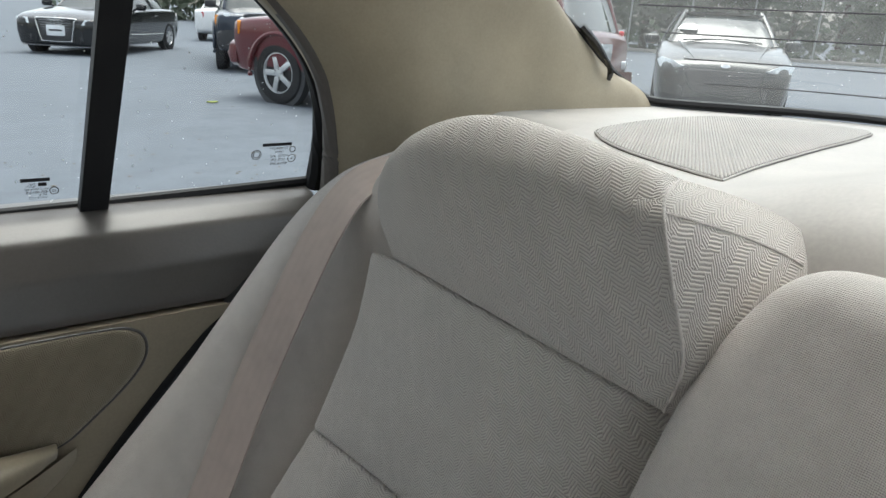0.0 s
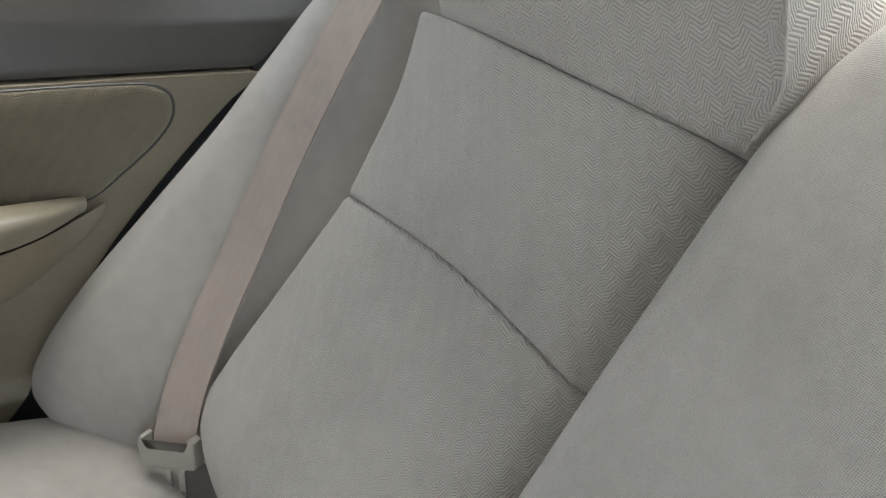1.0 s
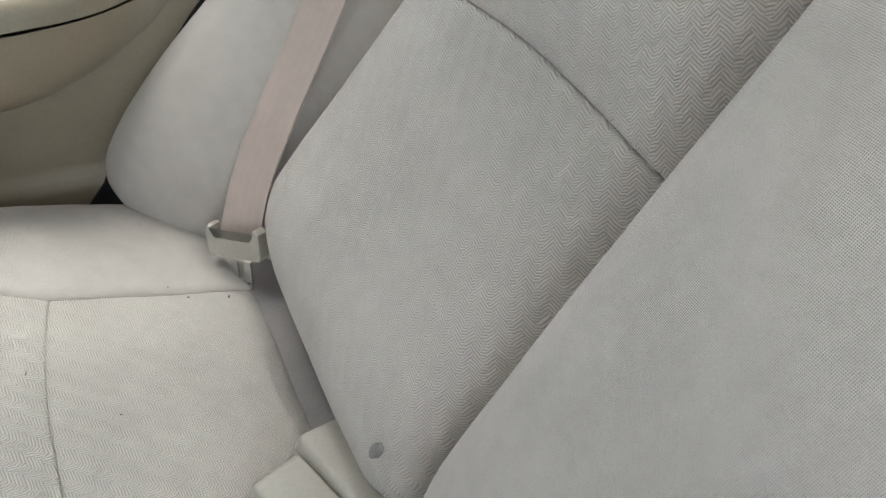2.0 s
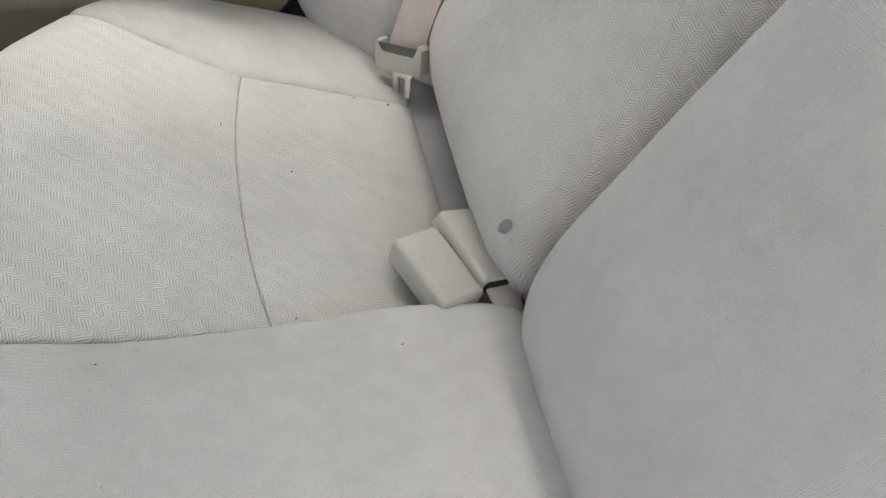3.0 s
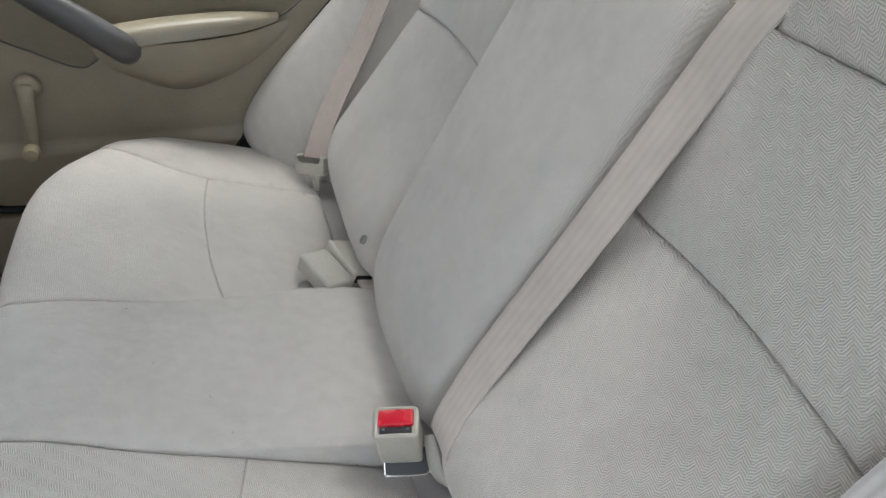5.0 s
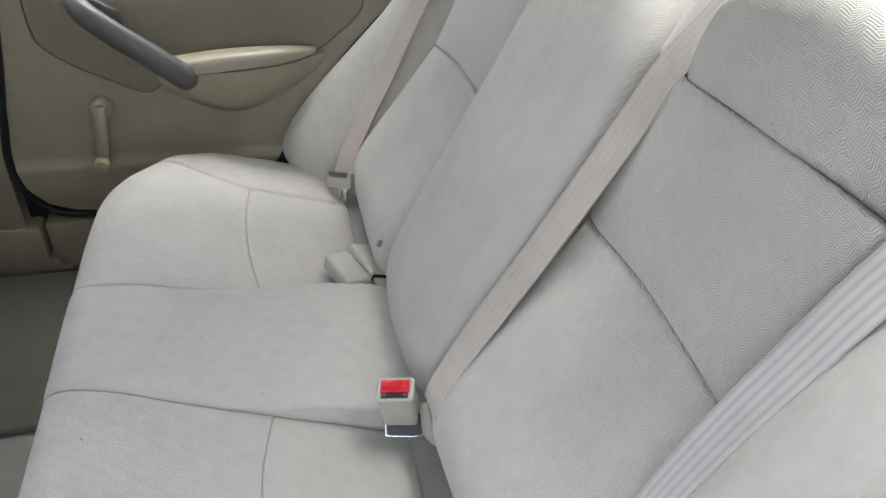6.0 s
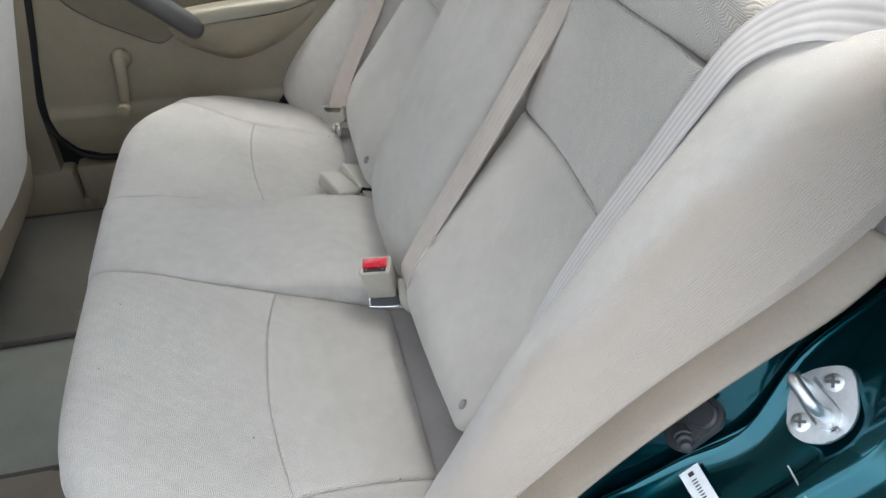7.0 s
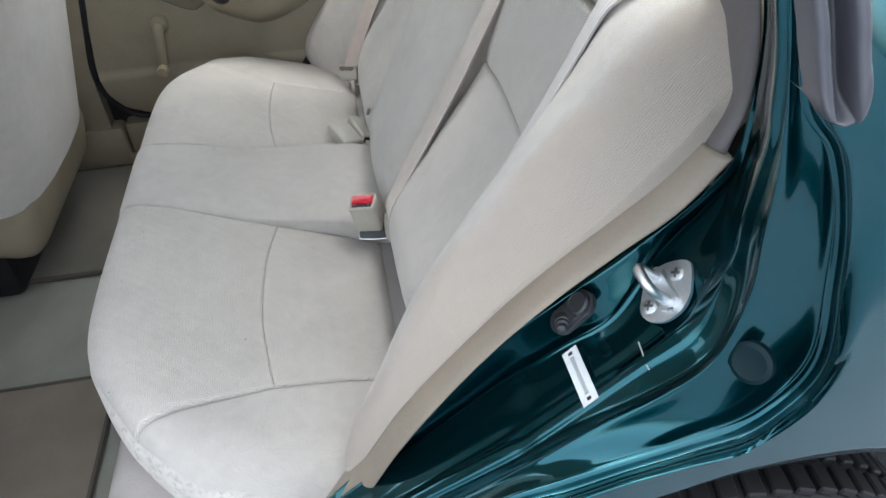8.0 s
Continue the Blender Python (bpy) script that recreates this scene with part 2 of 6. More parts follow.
def part(name, bm, material, parent=None, label="", smooth=True, sharp=35):
    ob = new(name, link_mesh(name, bm, material, smooth))
    if smooth and sharp:
        ob.data.set_sharp_from_angle(angle=radians(sharp))
    if parent is not None:
        ob.parent = parent
        ob.matrix_parent_inverse = parent.matrix_world.inverted()
    if label:
        ob["label"] = label
    return ob


def thing(name, at, label, category, group="", kind=""):
    e = new(name)
    e.empty_display_size = 0.05
    e.location = at
    e.matrix_world = Matrix.Translation(at)
    return tagged(e, label, category, group, kind)


def lerp(a, b, k):
    return a + (b - a) * k


def spline(pts, k):
    """Catmull-Rom through pts (tuples), k from 0 to 1 by index."""
    n = len(pts) - 1
    x = min(max(k, 0.0), 1.0) * n
    i = min(int(x), n - 1)
    f = x - i
    p0, p1, p2, p3 = (Vector(pts[j]) for j in (max(i - 1, 0), i, i + 1, min(i + 2, n)))
    return 0.5 * ((2 * p1) + (p2 - p0) * f + (2 * p0 - 5 * p1 + 4 * p2 - p3) * f * f + (3 * p1 - p0 - 3 * p2 + p3) * f ** 3)


def table(rows, x):
    """Smooth lookup in rows of (x, y) with rising x."""
    if x <= rows[0][0]:
        return rows[0][1]
    for (a, ya), (b, yb) in zip(rows, rows[1:]):
        if x <= b:
            k = (x - a) / (b - a)
            return lerp(ya, yb, k)
    return rows[-1][1]


def soft_table(rows, w=0.03):
    def f(x):
        return sum(table(rows, x + d * w) for d in (-1, -0.5, 0, 0.5, 1)) / 5
    return f


def steps(n, edge=0.25):
    """n + 1 values from 0 to 1, closer together at both ends."""
    out = []
    for i in range(n + 1):
        k = i / n
        out.append(lerp(k, 0.5 - 0.5 * math.cos(math.pi * k), 1 - edge))
    return out


def sheet(bm, func, us, vs, uvf=None, skirt=None):
    """A grid of func(u, v); skirt: an offset by which its rim is drawn back, so that it has thickness."""
    layer = bm.loops.layers.uv.verify()
    rows = [[bm.verts.new(func(u, v)) for u in us] for v in vs]
    uvs = {}
    for j, v in enumerate(vs):
        for i, u in enumerate(us):
            uvs[rows[j][i]] = uvf(u, v) if uvf else (u, v)
    faces = []
    for j in range(len(vs) - 1):
        for i in range(len(us) - 1):
            faces.append(bm.faces.new((rows[j][i], rows[j][i + 1], rows[j + 1][i + 1], rows[j + 1][i])))
    if skirt is not None:
        rim = rows[0][:] + [r[-1] for r in rows[1:]] + rows[-1][-2::-1] + [r[0] for r in rows[-2:0:-1]]
        low = [bm.verts.new(v.co + Vector(skirt)) for v in rim]
        sx = math.copysign(Vector(skirt).length, uvs[rows[0][-1]][0] - uvs[rows[0][0]][0])
        sy = math.copysign(Vector(skirt).length, uvs[rows[-1][0]][1] - uvs[rows[0][0]][1])
        outs = [(0, -sy)] * len(us) + [(sx, 0)] * (len(vs) - 1) + [(0, sy)] * (len(us) - 1) + [(-sx, 0)] * (len(vs) - 2)
        for a, b, o in zip(rim, low, outs):
            uvs[b] = (uvs[a][0] + o[0], uvs[a][1] + o[1])
        m = len(rim)
        for i in range(m):
            faces.append(bm.faces.new((rim[i], low[i], low[(i + 1) % m], rim[(i + 1) % m])))
    for f in faces:
        for lp in f.loops:
            lp[layer].uv = uvs[lp.vert]
    return rows


def circ(d, r):
    """Quarter-round drop: 1 at the edge, 0 from r inwards."""
    if d >= r:
        return 0.0
    k = 1 - max(d, 0.0) / r
    return 1 - math.sqrt(max(0.0, 1 - k * k))


def panel(bm, place, bottom, top, left, right, height, radii, drops=None, crown=0.0, n=(30, 30), skirt=(0, 0, -0.03), wrinkle=0.0):
    """A padded cloth panel between four edge curves in the seat's own (s, t); radii: roundings at the left, right, bottom and top edge."""
    drops = drops or radii
    us, vs = steps(n[0]), steps(n[1])

    def plan(u, v):
        b, t2, l, r = bottom(u), top(u), left(v), right(v)
        c00, c10, c01, c11 = bottom(0), bottom(1), top(0), top(1)
        return ((1 - v) * b + v * t2 + (1 - u) * l + u * r
                - ((1 - u) * (1 - v) * c00 + u * (1 - v) * c10 + (1 - u) * v * c01 + u * v * c11))

    def spot(u, v):
        q = plan(u, v)
        w = (right(v) - left(v)).length
        g = (top(u) - bottom(u)).length
        h = height(q.x, q.y)
        for d, r, dr in zip((u * w, (1 - u) * w, v * g, (1 - v) * g), radii, drops):
            if r > 0:
                h -= dr * circ(d, r)
        h += crown * (1 - (2 * u - 1) ** 2) * (1 - (2 * v - 1) ** 2)
        if wrinkle:
            h += wrinkle * (noise.noise(Vector((q.x * 14, q.y * 14, 3.0))) + 0.5 * noise.noise(Vector((q.x * 40, q.y * 40, 9.0))))
        return place(q.x, q.y, h)
    sheet(bm, spot, us, vs, lambda u, v: tuple(plan(u, v)), skirt)


def line(*pts):
    """An edge curve through the points, as a function of 0 to 1."""
    if len(pts) == 2:
        a, b = Vector(pts[0]), Vector(pts[1])
        return lambda k: a.lerp(b, k)
    return lambda k: spline(pts, k)


def ribbon(bm, pts, normals, width, thick, n=60, na=8, curl=0.0):
    """A flat strap along pts, with its face to the normals."""
    layer = bm.loops.layers.uv.verify()
    rings, uvs, run = [], {}, 0.0
    prev = None
    for j in range(n + 1):
        k = j / n
        p = spline(pts, k)
        tan = (spline(pts, min(1, k + 0.005)) - spline(pts, max(0, k - 0.005))).normalized()
        nor = spline(normals, k).normalized()
        side = tan.cross(nor).normalized()
        nor = side.cross(tan).normalized()
        run += (p - prev).length if prev is not None else 0
        prev = p
        ring = []
        for face in (1, -1):
            for i in range(na + 1):
                a = (i / na - 0.5) * face
                v = bm.verts.new(p + side * a * width + nor * (face * thick / 2 - curl * (2 * a) ** 2))
                uvs[v] = (a * width, run)
                ring.append(v)
        rings.append(ring)
    m = len(rings[0])
    fs = []
    for a, b in zip(rings, rings[1:]):
        for i in range(m):
            fs.append(bm.faces.new((a[i], a[(i + 1) % m], b[(i + 1) % m], b[i])))
    fs.append(bm.faces.new(rings[0][::-1]))
    fs.append(bm.faces.new(rings[-1]))
    for f in fs:
        for lp in f.loops:
            lp[layer].uv = uvs[lp.vert]


def tube(bm, pts, radius, n=24, sides=10, flat=1.0, up=(0, 0, 1), smooth_path=True):
    """A round or flattened bar along pts; radius: a number or a function of 0 to 1."""
    rings = []
    for j in range(n + 1):
        k = j / n
        p = spline(pts, k)
        tan = (spline(pts, min(1, k + 0.01)) - spline(pts, max(0, k - 0.01))).normalized()
        side = tan.cross(Vector(up)).normalized()
        nor = side.cross(tan).normalized()
        r = radius(k) if callable(radius) else radius
        rings.append([bm.verts.new(p + side * r * math.cos(2 * math.pi * i / sides) + nor * r * flat * math.sin(2 * math.pi * i / sides)) for i in range(sides)])
    for a, b in zip(rings, rings[1:]):
        for i in range(sides):
            bm.faces.new((a[i], a[(i + 1) % sides], b[(i + 1) % sides], b[i]))
    bm.faces.new(rings[0][::-1])
    bm.faces.new(rings[-1])


def rbox(bm, size, m=None, bevel=0.004, seg=3, taper=1.0):
    """A bevelled box of that size about the pose m; taper: how much narrower its top is."""
    made = bmesh.ops.create_cube(bm, size=1.0)
    vs = made["verts"]
    for v in vs:
        k = taper if v.co.z > 0 else 1.0
        v.co = Vector((v.co.x * size[0] * k, v.co.y * size[1] * k, v.co.z * size[2]))
    es = list({e for v in vs for e in v.link_edges})
    made = bmesh.ops.bevel(bm, geom=es, offset=bevel, segments=seg, affect="EDGES", profile=0.5)
    if m is not None:
        seen = set(made["verts"]) | {v for v in vs if v.is_valid}
        todo = list(seen)
        while todo:
            for e in todo.pop().link_edges:
                for w in e.verts:
                    if w not in seen:
                        seen.add(w)
                        todo.append(w)
        bmesh.ops.transform(bm, matrix=m, verts=list(seen))


def lathe(bm, profile, m, seg=32):
    """Spins (radius, height) pairs about the z axis of the pose m."""
    rings = []
    for r, z in profile:
        rings.append([bm.verts.new(m @ Vector((r * math.cos(2 * math.pi * i / seg), r * math.sin(2 * math.pi * i / seg), z))) for i in range(seg)])
    for a, b in zip(rings, rings[1:]):
        for i in range(seg):
            bm.faces.new((a[i], a[(i + 1) % seg], b[(i + 1) % seg], b[i]))
    for ring in (rings[0][::-1], rings[-1]):
        bm.faces.new(ring)


def prism(bm, outline, depth, m, bevel=0.0, seg=2):
    """A plate with that outline (x, y), of that depth along z, at the pose m."""
    lo = [bm.verts.new(m @ Vector((x, y, 0))) for x, y in outline]
    hi = [bm.verts.new(m @ Vector((x, y, depth))) for x, y in outline]
    n = len(lo)
    top = bm.faces.new(hi)
    bm.faces.new(lo[::-1])
    for i in range(n):
        bm.faces.new((lo[i], lo[(i + 1) % n], hi[(i + 1) % n], hi[i]))
    if bevel:
        bmesh.ops.bevel(bm, geom=list(top.edges), offset=bevel, segments=seg, affect="EDGES", profile=0.5)


def loft(bm, curves, n=40, m=None, closed=False, uv=False):
    """A skin over curves (lists of points), each sampled n times, with m rows between them."""
    m = m or 4 * (len(curves) - 1)
    grid = []
    for j in range(m + 1):
        row = []
        for i in range(n + 1):
            col = [tuple(spline(c, i / n)) for c in curves]
            row.append(bm.verts.new(spline(col, j / m)))
        grid.append(row)
    for a, b in zip(grid, grid[1:]):
        for i in range(n):
            bm.faces.new((a[i], a[i + 1], b[i + 1], b[i]))
    return grid


def thicken(ob, depth, offset=-1.0):
    s = ob.modifiers.new("thickness", "SOLIDIFY")
    s.thickness, s.offset = depth, offset
    return ob


# ---- the rear bench: cushion ----
def on_cushion(s, t, h):
    return Vector((-t, s, h))


RECL = Vector((0.446, 0.0, 0.895))
FACE = Vector((-0.895, 0.0, 0.446))


def on_back(s, t, h):
    return Vector((0.0, s, 0.50)) + RECL * t + FACE * h


insert_z = soft_table([(-0.06, 0.40), (0.0, 0.438), (0.05, 0.455), (0.19, 0.497), (0.29, 0.53), (0.37, 0.551), (0.46, 0.556)])
hump = soft_table([(-0.05, 0.066), (0.0, 0.062), (0.05, 0.054), (0.12, 0.038), (0.19, 0.016), (0.3, 0.006), (0.45, 0.004)])


def cushion_z(s, t):
    return insert_z(t)


def centre_z(s, t):
    return insert_z(t) + hump(t) * (1 - 0.35 * (s / 0.15) ** 2)


def bolster_z(s, t):
    return insert_z(t) - 0.006 * min(1.0, max(0.0, (abs(s) - 0.46) / 0.08))


rear_cushion = thing("rear_seat", (-0.22, 0, 0.20), "pale beige cloth rear bench seat with ribbed inserts, lightly stained", "car seat")
CENTRE_EDGE = {-1: [(-0.141, -0.034), (-0.132, 0.09), (-0.121, 0.185), (-0.112, 0.28), (-0.096, 0.36), (-0.080, 0.452)],
               1: [(0.142, -0.034), (0.138, 0.09), (0.127, 0.188), (0.114, 0.29), (0.114, 0.37), (0.114, 0.452)]}
BOLSTER_EDGE = {-1: [(-0.462, 0.0), (-0.469, 0.10), (-0.487, 0.188), (-0.504, 0.24), (-0.522, 0.29), (-0.548, 0.356)],
                1: [(0.454, 0.0), (0.449, 0.10), (0.447, 0.195), (0.460, 0.24), (0.479, 0.284), (0.525, 0.370)]}
bm = bmesh.new()
panel(bm, on_cushion, line((-0.141, -0.034), (0.142, -0.034)), line((-0.080, 0.452), (0.114, 0.452)),
      line(*CENTRE_EDGE[-1]), line(*CENTRE_EDGE[1]),
      centre_z, (0.012, 0.012, 0.03, 0.05), (0.007, 0.007, 0.03, 0.05), 0.004, (60, 90), (0, 0, -0.06), 0.0012)
part("centre_panel", bm, cloth, rear_cushion, "plain cloth centre panel", sharp=60)
for sg in (1, -1):
    ce, be = CENTRE_EDGE[sg], BOLSTER_EDGE[sg]
    seam = [ce[2], (sg * 0.21, 0.201), (sg * 0.32, 0.206), (sg * 0.40, 0.201), be[2]]
    nose = [ce[-1], (sg * 0.25, 0.452), (sg * 0.37, 0.446), (sg * 0.44, 0.424), be[-1]]
    rear_in, rear_out = (ce[0][0] + 0.002 * sg, 0.008), (be[0][0], 0.008)
    bm = bmesh.new()
    panel(bm, on_cushion, line(rear_in, rear_out), line(*seam), line(rear_in, ce[1], ce[2]), line(rear_out, be[1], be[2]),
          cushion_z, (0.009, 0.010, 0.02, 0.006), (0.007, 0.007, 0.02, 0.003), 0.004, (44, 30), (0, 0, -0.05), 0.001)
    part("rear_insert", bm, cloth_wave, rear_cushion, "ribbed cloth insert", sharp=60)
    bm = bmesh.new()
    panel(bm, on_cushion, line(*seam), line(*nose), line(*ce[2:]), line(*be[2:]),
          cushion_z, (0.009, 0.010, 0.006, 0.05), (0.007, 0.006, 0.003, 0.05), 0.006, (64, 64), (0, 0, -0.06), 0.001)
    part("front_insert", bm, cloth_wave, rear_cushion, "ribbed cloth insert", sharp=60)
    bm = bmesh.new()
    side_edge = [(sg * 0.64, 0.0), (sg * 0.64, 0.10), (sg * 0.634, 0.19), (sg * 0.620, 0.26), (sg * 0.602, 0.295), (sg * 0.575, 0.331)]
    panel(bm, on_cushion, line(be[0], side_edge[0]), line(be[-1], side_edge[-1]), line(*be), line(*side_edge),
          bolster_z, (0.012, 0.07, 0.02, 0.04), (0.009, 0.06, 0.02, 0.05), 0.006, (44, 64), (0, 0, -0.06), 0.0015)
    part("side_bolster", bm, cloth, rear_cushion, "plain cloth outer bolster", sharp=60)


def front_line(k, drop):
    """The bench's front outline from one end to the other, at a depth below its top."""
    pts = [(-0.64, 0.0), (-0.638, 0.12), (-0.618, 0.26), (-0.548, 0.356), (-0.44, 0.424), (-0.37, 0.446), (-0.25, 0.452), (0.0, 0.452),
           (0.25, 0.452), (0.37, 0.446), (0.44, 0.424), (0.548, 0.356), (0.618, 0.26), (0.638, 0.12), (0.64, 0.0)]
    q = spline(pts, k)
    return q


bm = bmesh.new()
rows = []
for inset, dz in ((0.004, -0.044), (-0.004, -0.058), (-0.006, -0.10), (0.006, -0.17), (0.03, -0.26), (0.06, -0.36)):
    row = []
    for i in range(121):
        q = front_line(i / 120, 0)
        out = Vector((q.x * 0.6, q.y)).normalized()
        w = q - out * inset
        row.append(bm.verts.new((-w.y, w.x, max(0.2, insert_z(q.y) + dz))))
    rows.append(row)
for a, b in zip(rows, rows[1:]):
    for i in range(120):
        bm.faces.new((a[i], a[i + 1], b[i + 1], b[i]))
part("front_skirt", bm, cloth, rear_cushion, "plain cloth front and side skirt", sharp=0)
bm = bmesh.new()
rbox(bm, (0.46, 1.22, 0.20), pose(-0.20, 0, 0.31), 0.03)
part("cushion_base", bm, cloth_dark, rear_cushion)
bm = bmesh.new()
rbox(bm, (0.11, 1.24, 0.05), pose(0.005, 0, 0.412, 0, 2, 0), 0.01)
part("recess_strip", bm, cloth_dark, rear_cushion, "cloth strip in the gap behind the cushion, shade put into its colour")

# ---- the rear bench: backrest ----
back_h = soft_table([(-0.08, -0.06), (-0.03, -0.022), (0.0, 0.002), (0.05, 0.008), (0.15, -0.008), (0.30, -0.024), (0.42, -0.016),
                     (0.49, 0.002), (0.53, 0.026), (0.58, 0.032), (0.62, 0.022), (0.66, -0.01)], 0.025)


head_h = soft_table([(0.46, -0.006), (0.485, 0.004), (0.515, 0.034), (0.55, 0.056), (0.59, 0.073), (0.62, 0.080), (0.66, 0.076)], 0.012)


def side_h(s, t):
    return back_h(t)


centre_prof = soft_table([(-0.06, -0.056), (-0.015, -0.020), (0.03, 0.006), (0.08, 0.018), (0.25, 0.022), (0.40, 0.022), (0.52, 0.028), (0.62, 0.028)], 0.02)


def centre_h(s, t):
    return centre_prof(t) + 0.014 * (1 - (s / 0.14) ** 2)


rear_back = rear_cushion
BACKWARD = tuple(FACE * -0.07)
bm = bmesh.new()
panel(bm, on_back, line((-0.132, -0.03), (0.132, -0.03)), line((-0.088, 0.597), (0.088, 0.597)),
      line((-0.132, -0.03), (-0.138, 0.05), (-0.135, 0.30), (-0.129, 0.45), (-0.118, 0.53), (-0.088, 0.597)),
      line((0.132, -0.03), (0.138, 0.05), (0.135, 0.30), (0.129, 0.45), (0.118, 0.53), (0.088, 0.597)),
      centre_h, (0.04, 0.04, 0.04, 0.075), (0.045, 0.045, 0.03, 0.075), 0.006, (40, 60), BACKWARD, 0.001)
part("centre_panel", bm, cloth, rear_back, "plain cloth centre panel, fuller than the seats beside it", sharp=60)
for sg in (1, -1):
    def sc(*pts):
        return line(*[(sg * a, b) for a, b in pts])
    bm = bmesh.new()
    dm, du = (0.0, 0.0) if sg > 0 else (0.020, 0.024)
    mid = [(0.128, 0.304 + dm), (0.20, 0.312 + dm), (0.30, 0.316 + dm), (0.38, 0.311 + dm), (0.474, 0.300 + dm)]
    up = [(0.126, 0.486 + du), (0.20, 0.485 + du), (0.30, 0.486 + du), (0.40, 0.486 + du), (0.468, 0.482 + du)]
    dl = 0.0 if sg > 0 else 0.034
    panel(bm, on_back, sc((0.145, -0.03 + dl), (0.20, -0.03 + dl), (0.32, -0.025 + dl), (0.42, -0.008 + 0.8 * dl), (0.462, 0.02)), sc(*mid),
          sc((0.145, -0.03 + dl), (0.128, 0.08), mid[0]), sc((0.462, 0.02), (0.484, 0.07), (0.482, 0.18), mid[-1]),
          side_h, (0.075 if sg > 0 else 0.105, 0.026, 0.03, 0.012), (0.075 if sg > 0 else 0.088, 0.022, 0.03, 0.007), 0.012, (44, 36), BACKWARD, 0.001)
    part("lower_insert", bm, cloth_wave, rear_back, "ribbed cloth lower insert", sharp=60)
    bm = bmesh.new()
    panel(bm, on_back, sc(*mid), sc(*up), sc(mid[0], up[0]), sc(mid[-1], (0.466, 0.40), up[-1]),
          side_h, (0.075 if sg > 0 else 0.105, 0.026, 0.012, 0.012), (0.075 if sg > 0 else 0.088, 0.022, 0.007, 0.008), 0.010, (44, 26), BACKWARD, 0.001)
    part("upper_insert", bm, cloth_wave, rear_back, "ribbed cloth upper insert", sharp=60)
    # the headrest leans forwards over the insert; the near one leaves a slot for the centre belt
    if sg > 0:
        inner = [up[0], (0.113, 0.515), (0.124, 0.550), (0.141, 0.586), (0.166, 0.610)]
        crown_line = [inner[-1], (0.24, 0.619), (0.31, 0.622), (0.37, 0.612), (0.412, 0.590)]
        outer = [up[-1], (0.475, 0.515), (0.460, 0.552), (0.412, 0.590)]
        bottom = up
        round_in = (0.005, 0.0015)
    else:
        inner = [(0.202, 0.508), (0.226, 0.545), (0.250, 0.578), (0.282, 0.606)]
        crown_line = [inner[-1], (0.32, 0.622), (0.37, 0.627), (0.41, 0.618), (0.446, 0.596)]
        outer = [up[-1], (0.474, 0.54), (0.470, 0.572), (0.446, 0.596)]
        bottom = [inner[0], (0.27, 0.510), (0.34, 0.510), (0.41, 0.510), up[-1]]
        round_in = (0.03, 0.03)

    def lean_h(s, t, du=du):
        return head_h(t - 0.8 * du)
    bm = bmesh.new()
    panel(bm, on_back, sc(*bottom), sc(*crown_line), sc(*inner), sc(*outer),
          lean_h, (round_in[0], 0.15, 0.010, 0.06), (round_in[1], 0.060, 0.007, 0.05), 0.006, (54, 44), tuple(FACE * -0.12), 0.001)
    head = part("headrest", bm, cloth_wave, rear_back, "ribbed cloth moulded headrest", sharp=60)
    if sg > 0:
        edge3 = [(a, b, lean_h(a, b) + 0.001 - 0.05 * circ(math.hypot(a - inner[-1][0], b - inner[-1][1]), 0.06)) for a, b in inner]
        back3 = [(0.116, 0.485, -0.07), (0.098, 0.512, -0.07), (0.096, 0.545, -0.07), (0.100, 0.582, -0.07), (0.108, 0.606, -0.07)]

        def flank(u, v):
            a, b = spline(edge3, v), spline(back3, v)
            q = a.lerp(b, u)
            return on_back(q.x - 0.012 * math.sin(math.pi * u) * (1 - 0.5 * v), q.y + 0.008 * math.sin(math.pi * u) * v, q.z)
        bm = bmesh.new()
        sheet(bm, flank, [i / 24 for i in range(25)], steps(28), lambda u, v: (0.15 * u, 0.14 * v), (0, 0.02, 0))
        part("flank", bm, cloth_wave, head, "ribbed cloth inner flank", sharp=60)
        bm = bmesh.new()
        tube(bm, [tuple(on_back(*q)) for q in edge3], 0.0010, 40, 8, up=(-0.9, 0, 0.4))
        part("piping", bm, cloth, head, "raised seam piping")
        bm = bmesh.new()
        tube(bm, [tuple(flank(u, 0.72 + 0.10 * u)) for u in [i / 20 for i in range(15)]], 0.0009, 60, 6, up=(-0.9, 0.1, 0.4))
        part("flank_seam", bm, cloth, head, "stitched seam across the flank")
    else:
        bm = bmesh.new()
        panel(bm, on_back, sc((0.128, 0.512), (0.27, 0.512)), sc((0.142, 0.612), (0.31, 0.622)), sc((0.128, 0.512), (0.132, 0.56), (0.142, 0.612)), sc((0.27, 0.512), (0.29, 0.56), (0.31, 0.622)),
              lambda s, t: 0.001 + 0.004 * (t - 0.5) / 0.1, (0.03, 0.02, 0.008, 0.04), (0.03, 0.02, 0.006, 0.04), 0.0, (28, 22), BACKWARD, 0.001)
        part("belt_slot", bm, cloth_wave, head, "ribbed cloth slot under the centre belt", sharp=60)
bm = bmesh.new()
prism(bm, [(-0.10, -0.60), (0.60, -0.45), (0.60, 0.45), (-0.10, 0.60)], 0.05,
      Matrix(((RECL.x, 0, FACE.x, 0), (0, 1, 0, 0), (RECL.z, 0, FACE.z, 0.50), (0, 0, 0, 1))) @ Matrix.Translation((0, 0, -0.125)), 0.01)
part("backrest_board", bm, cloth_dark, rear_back)

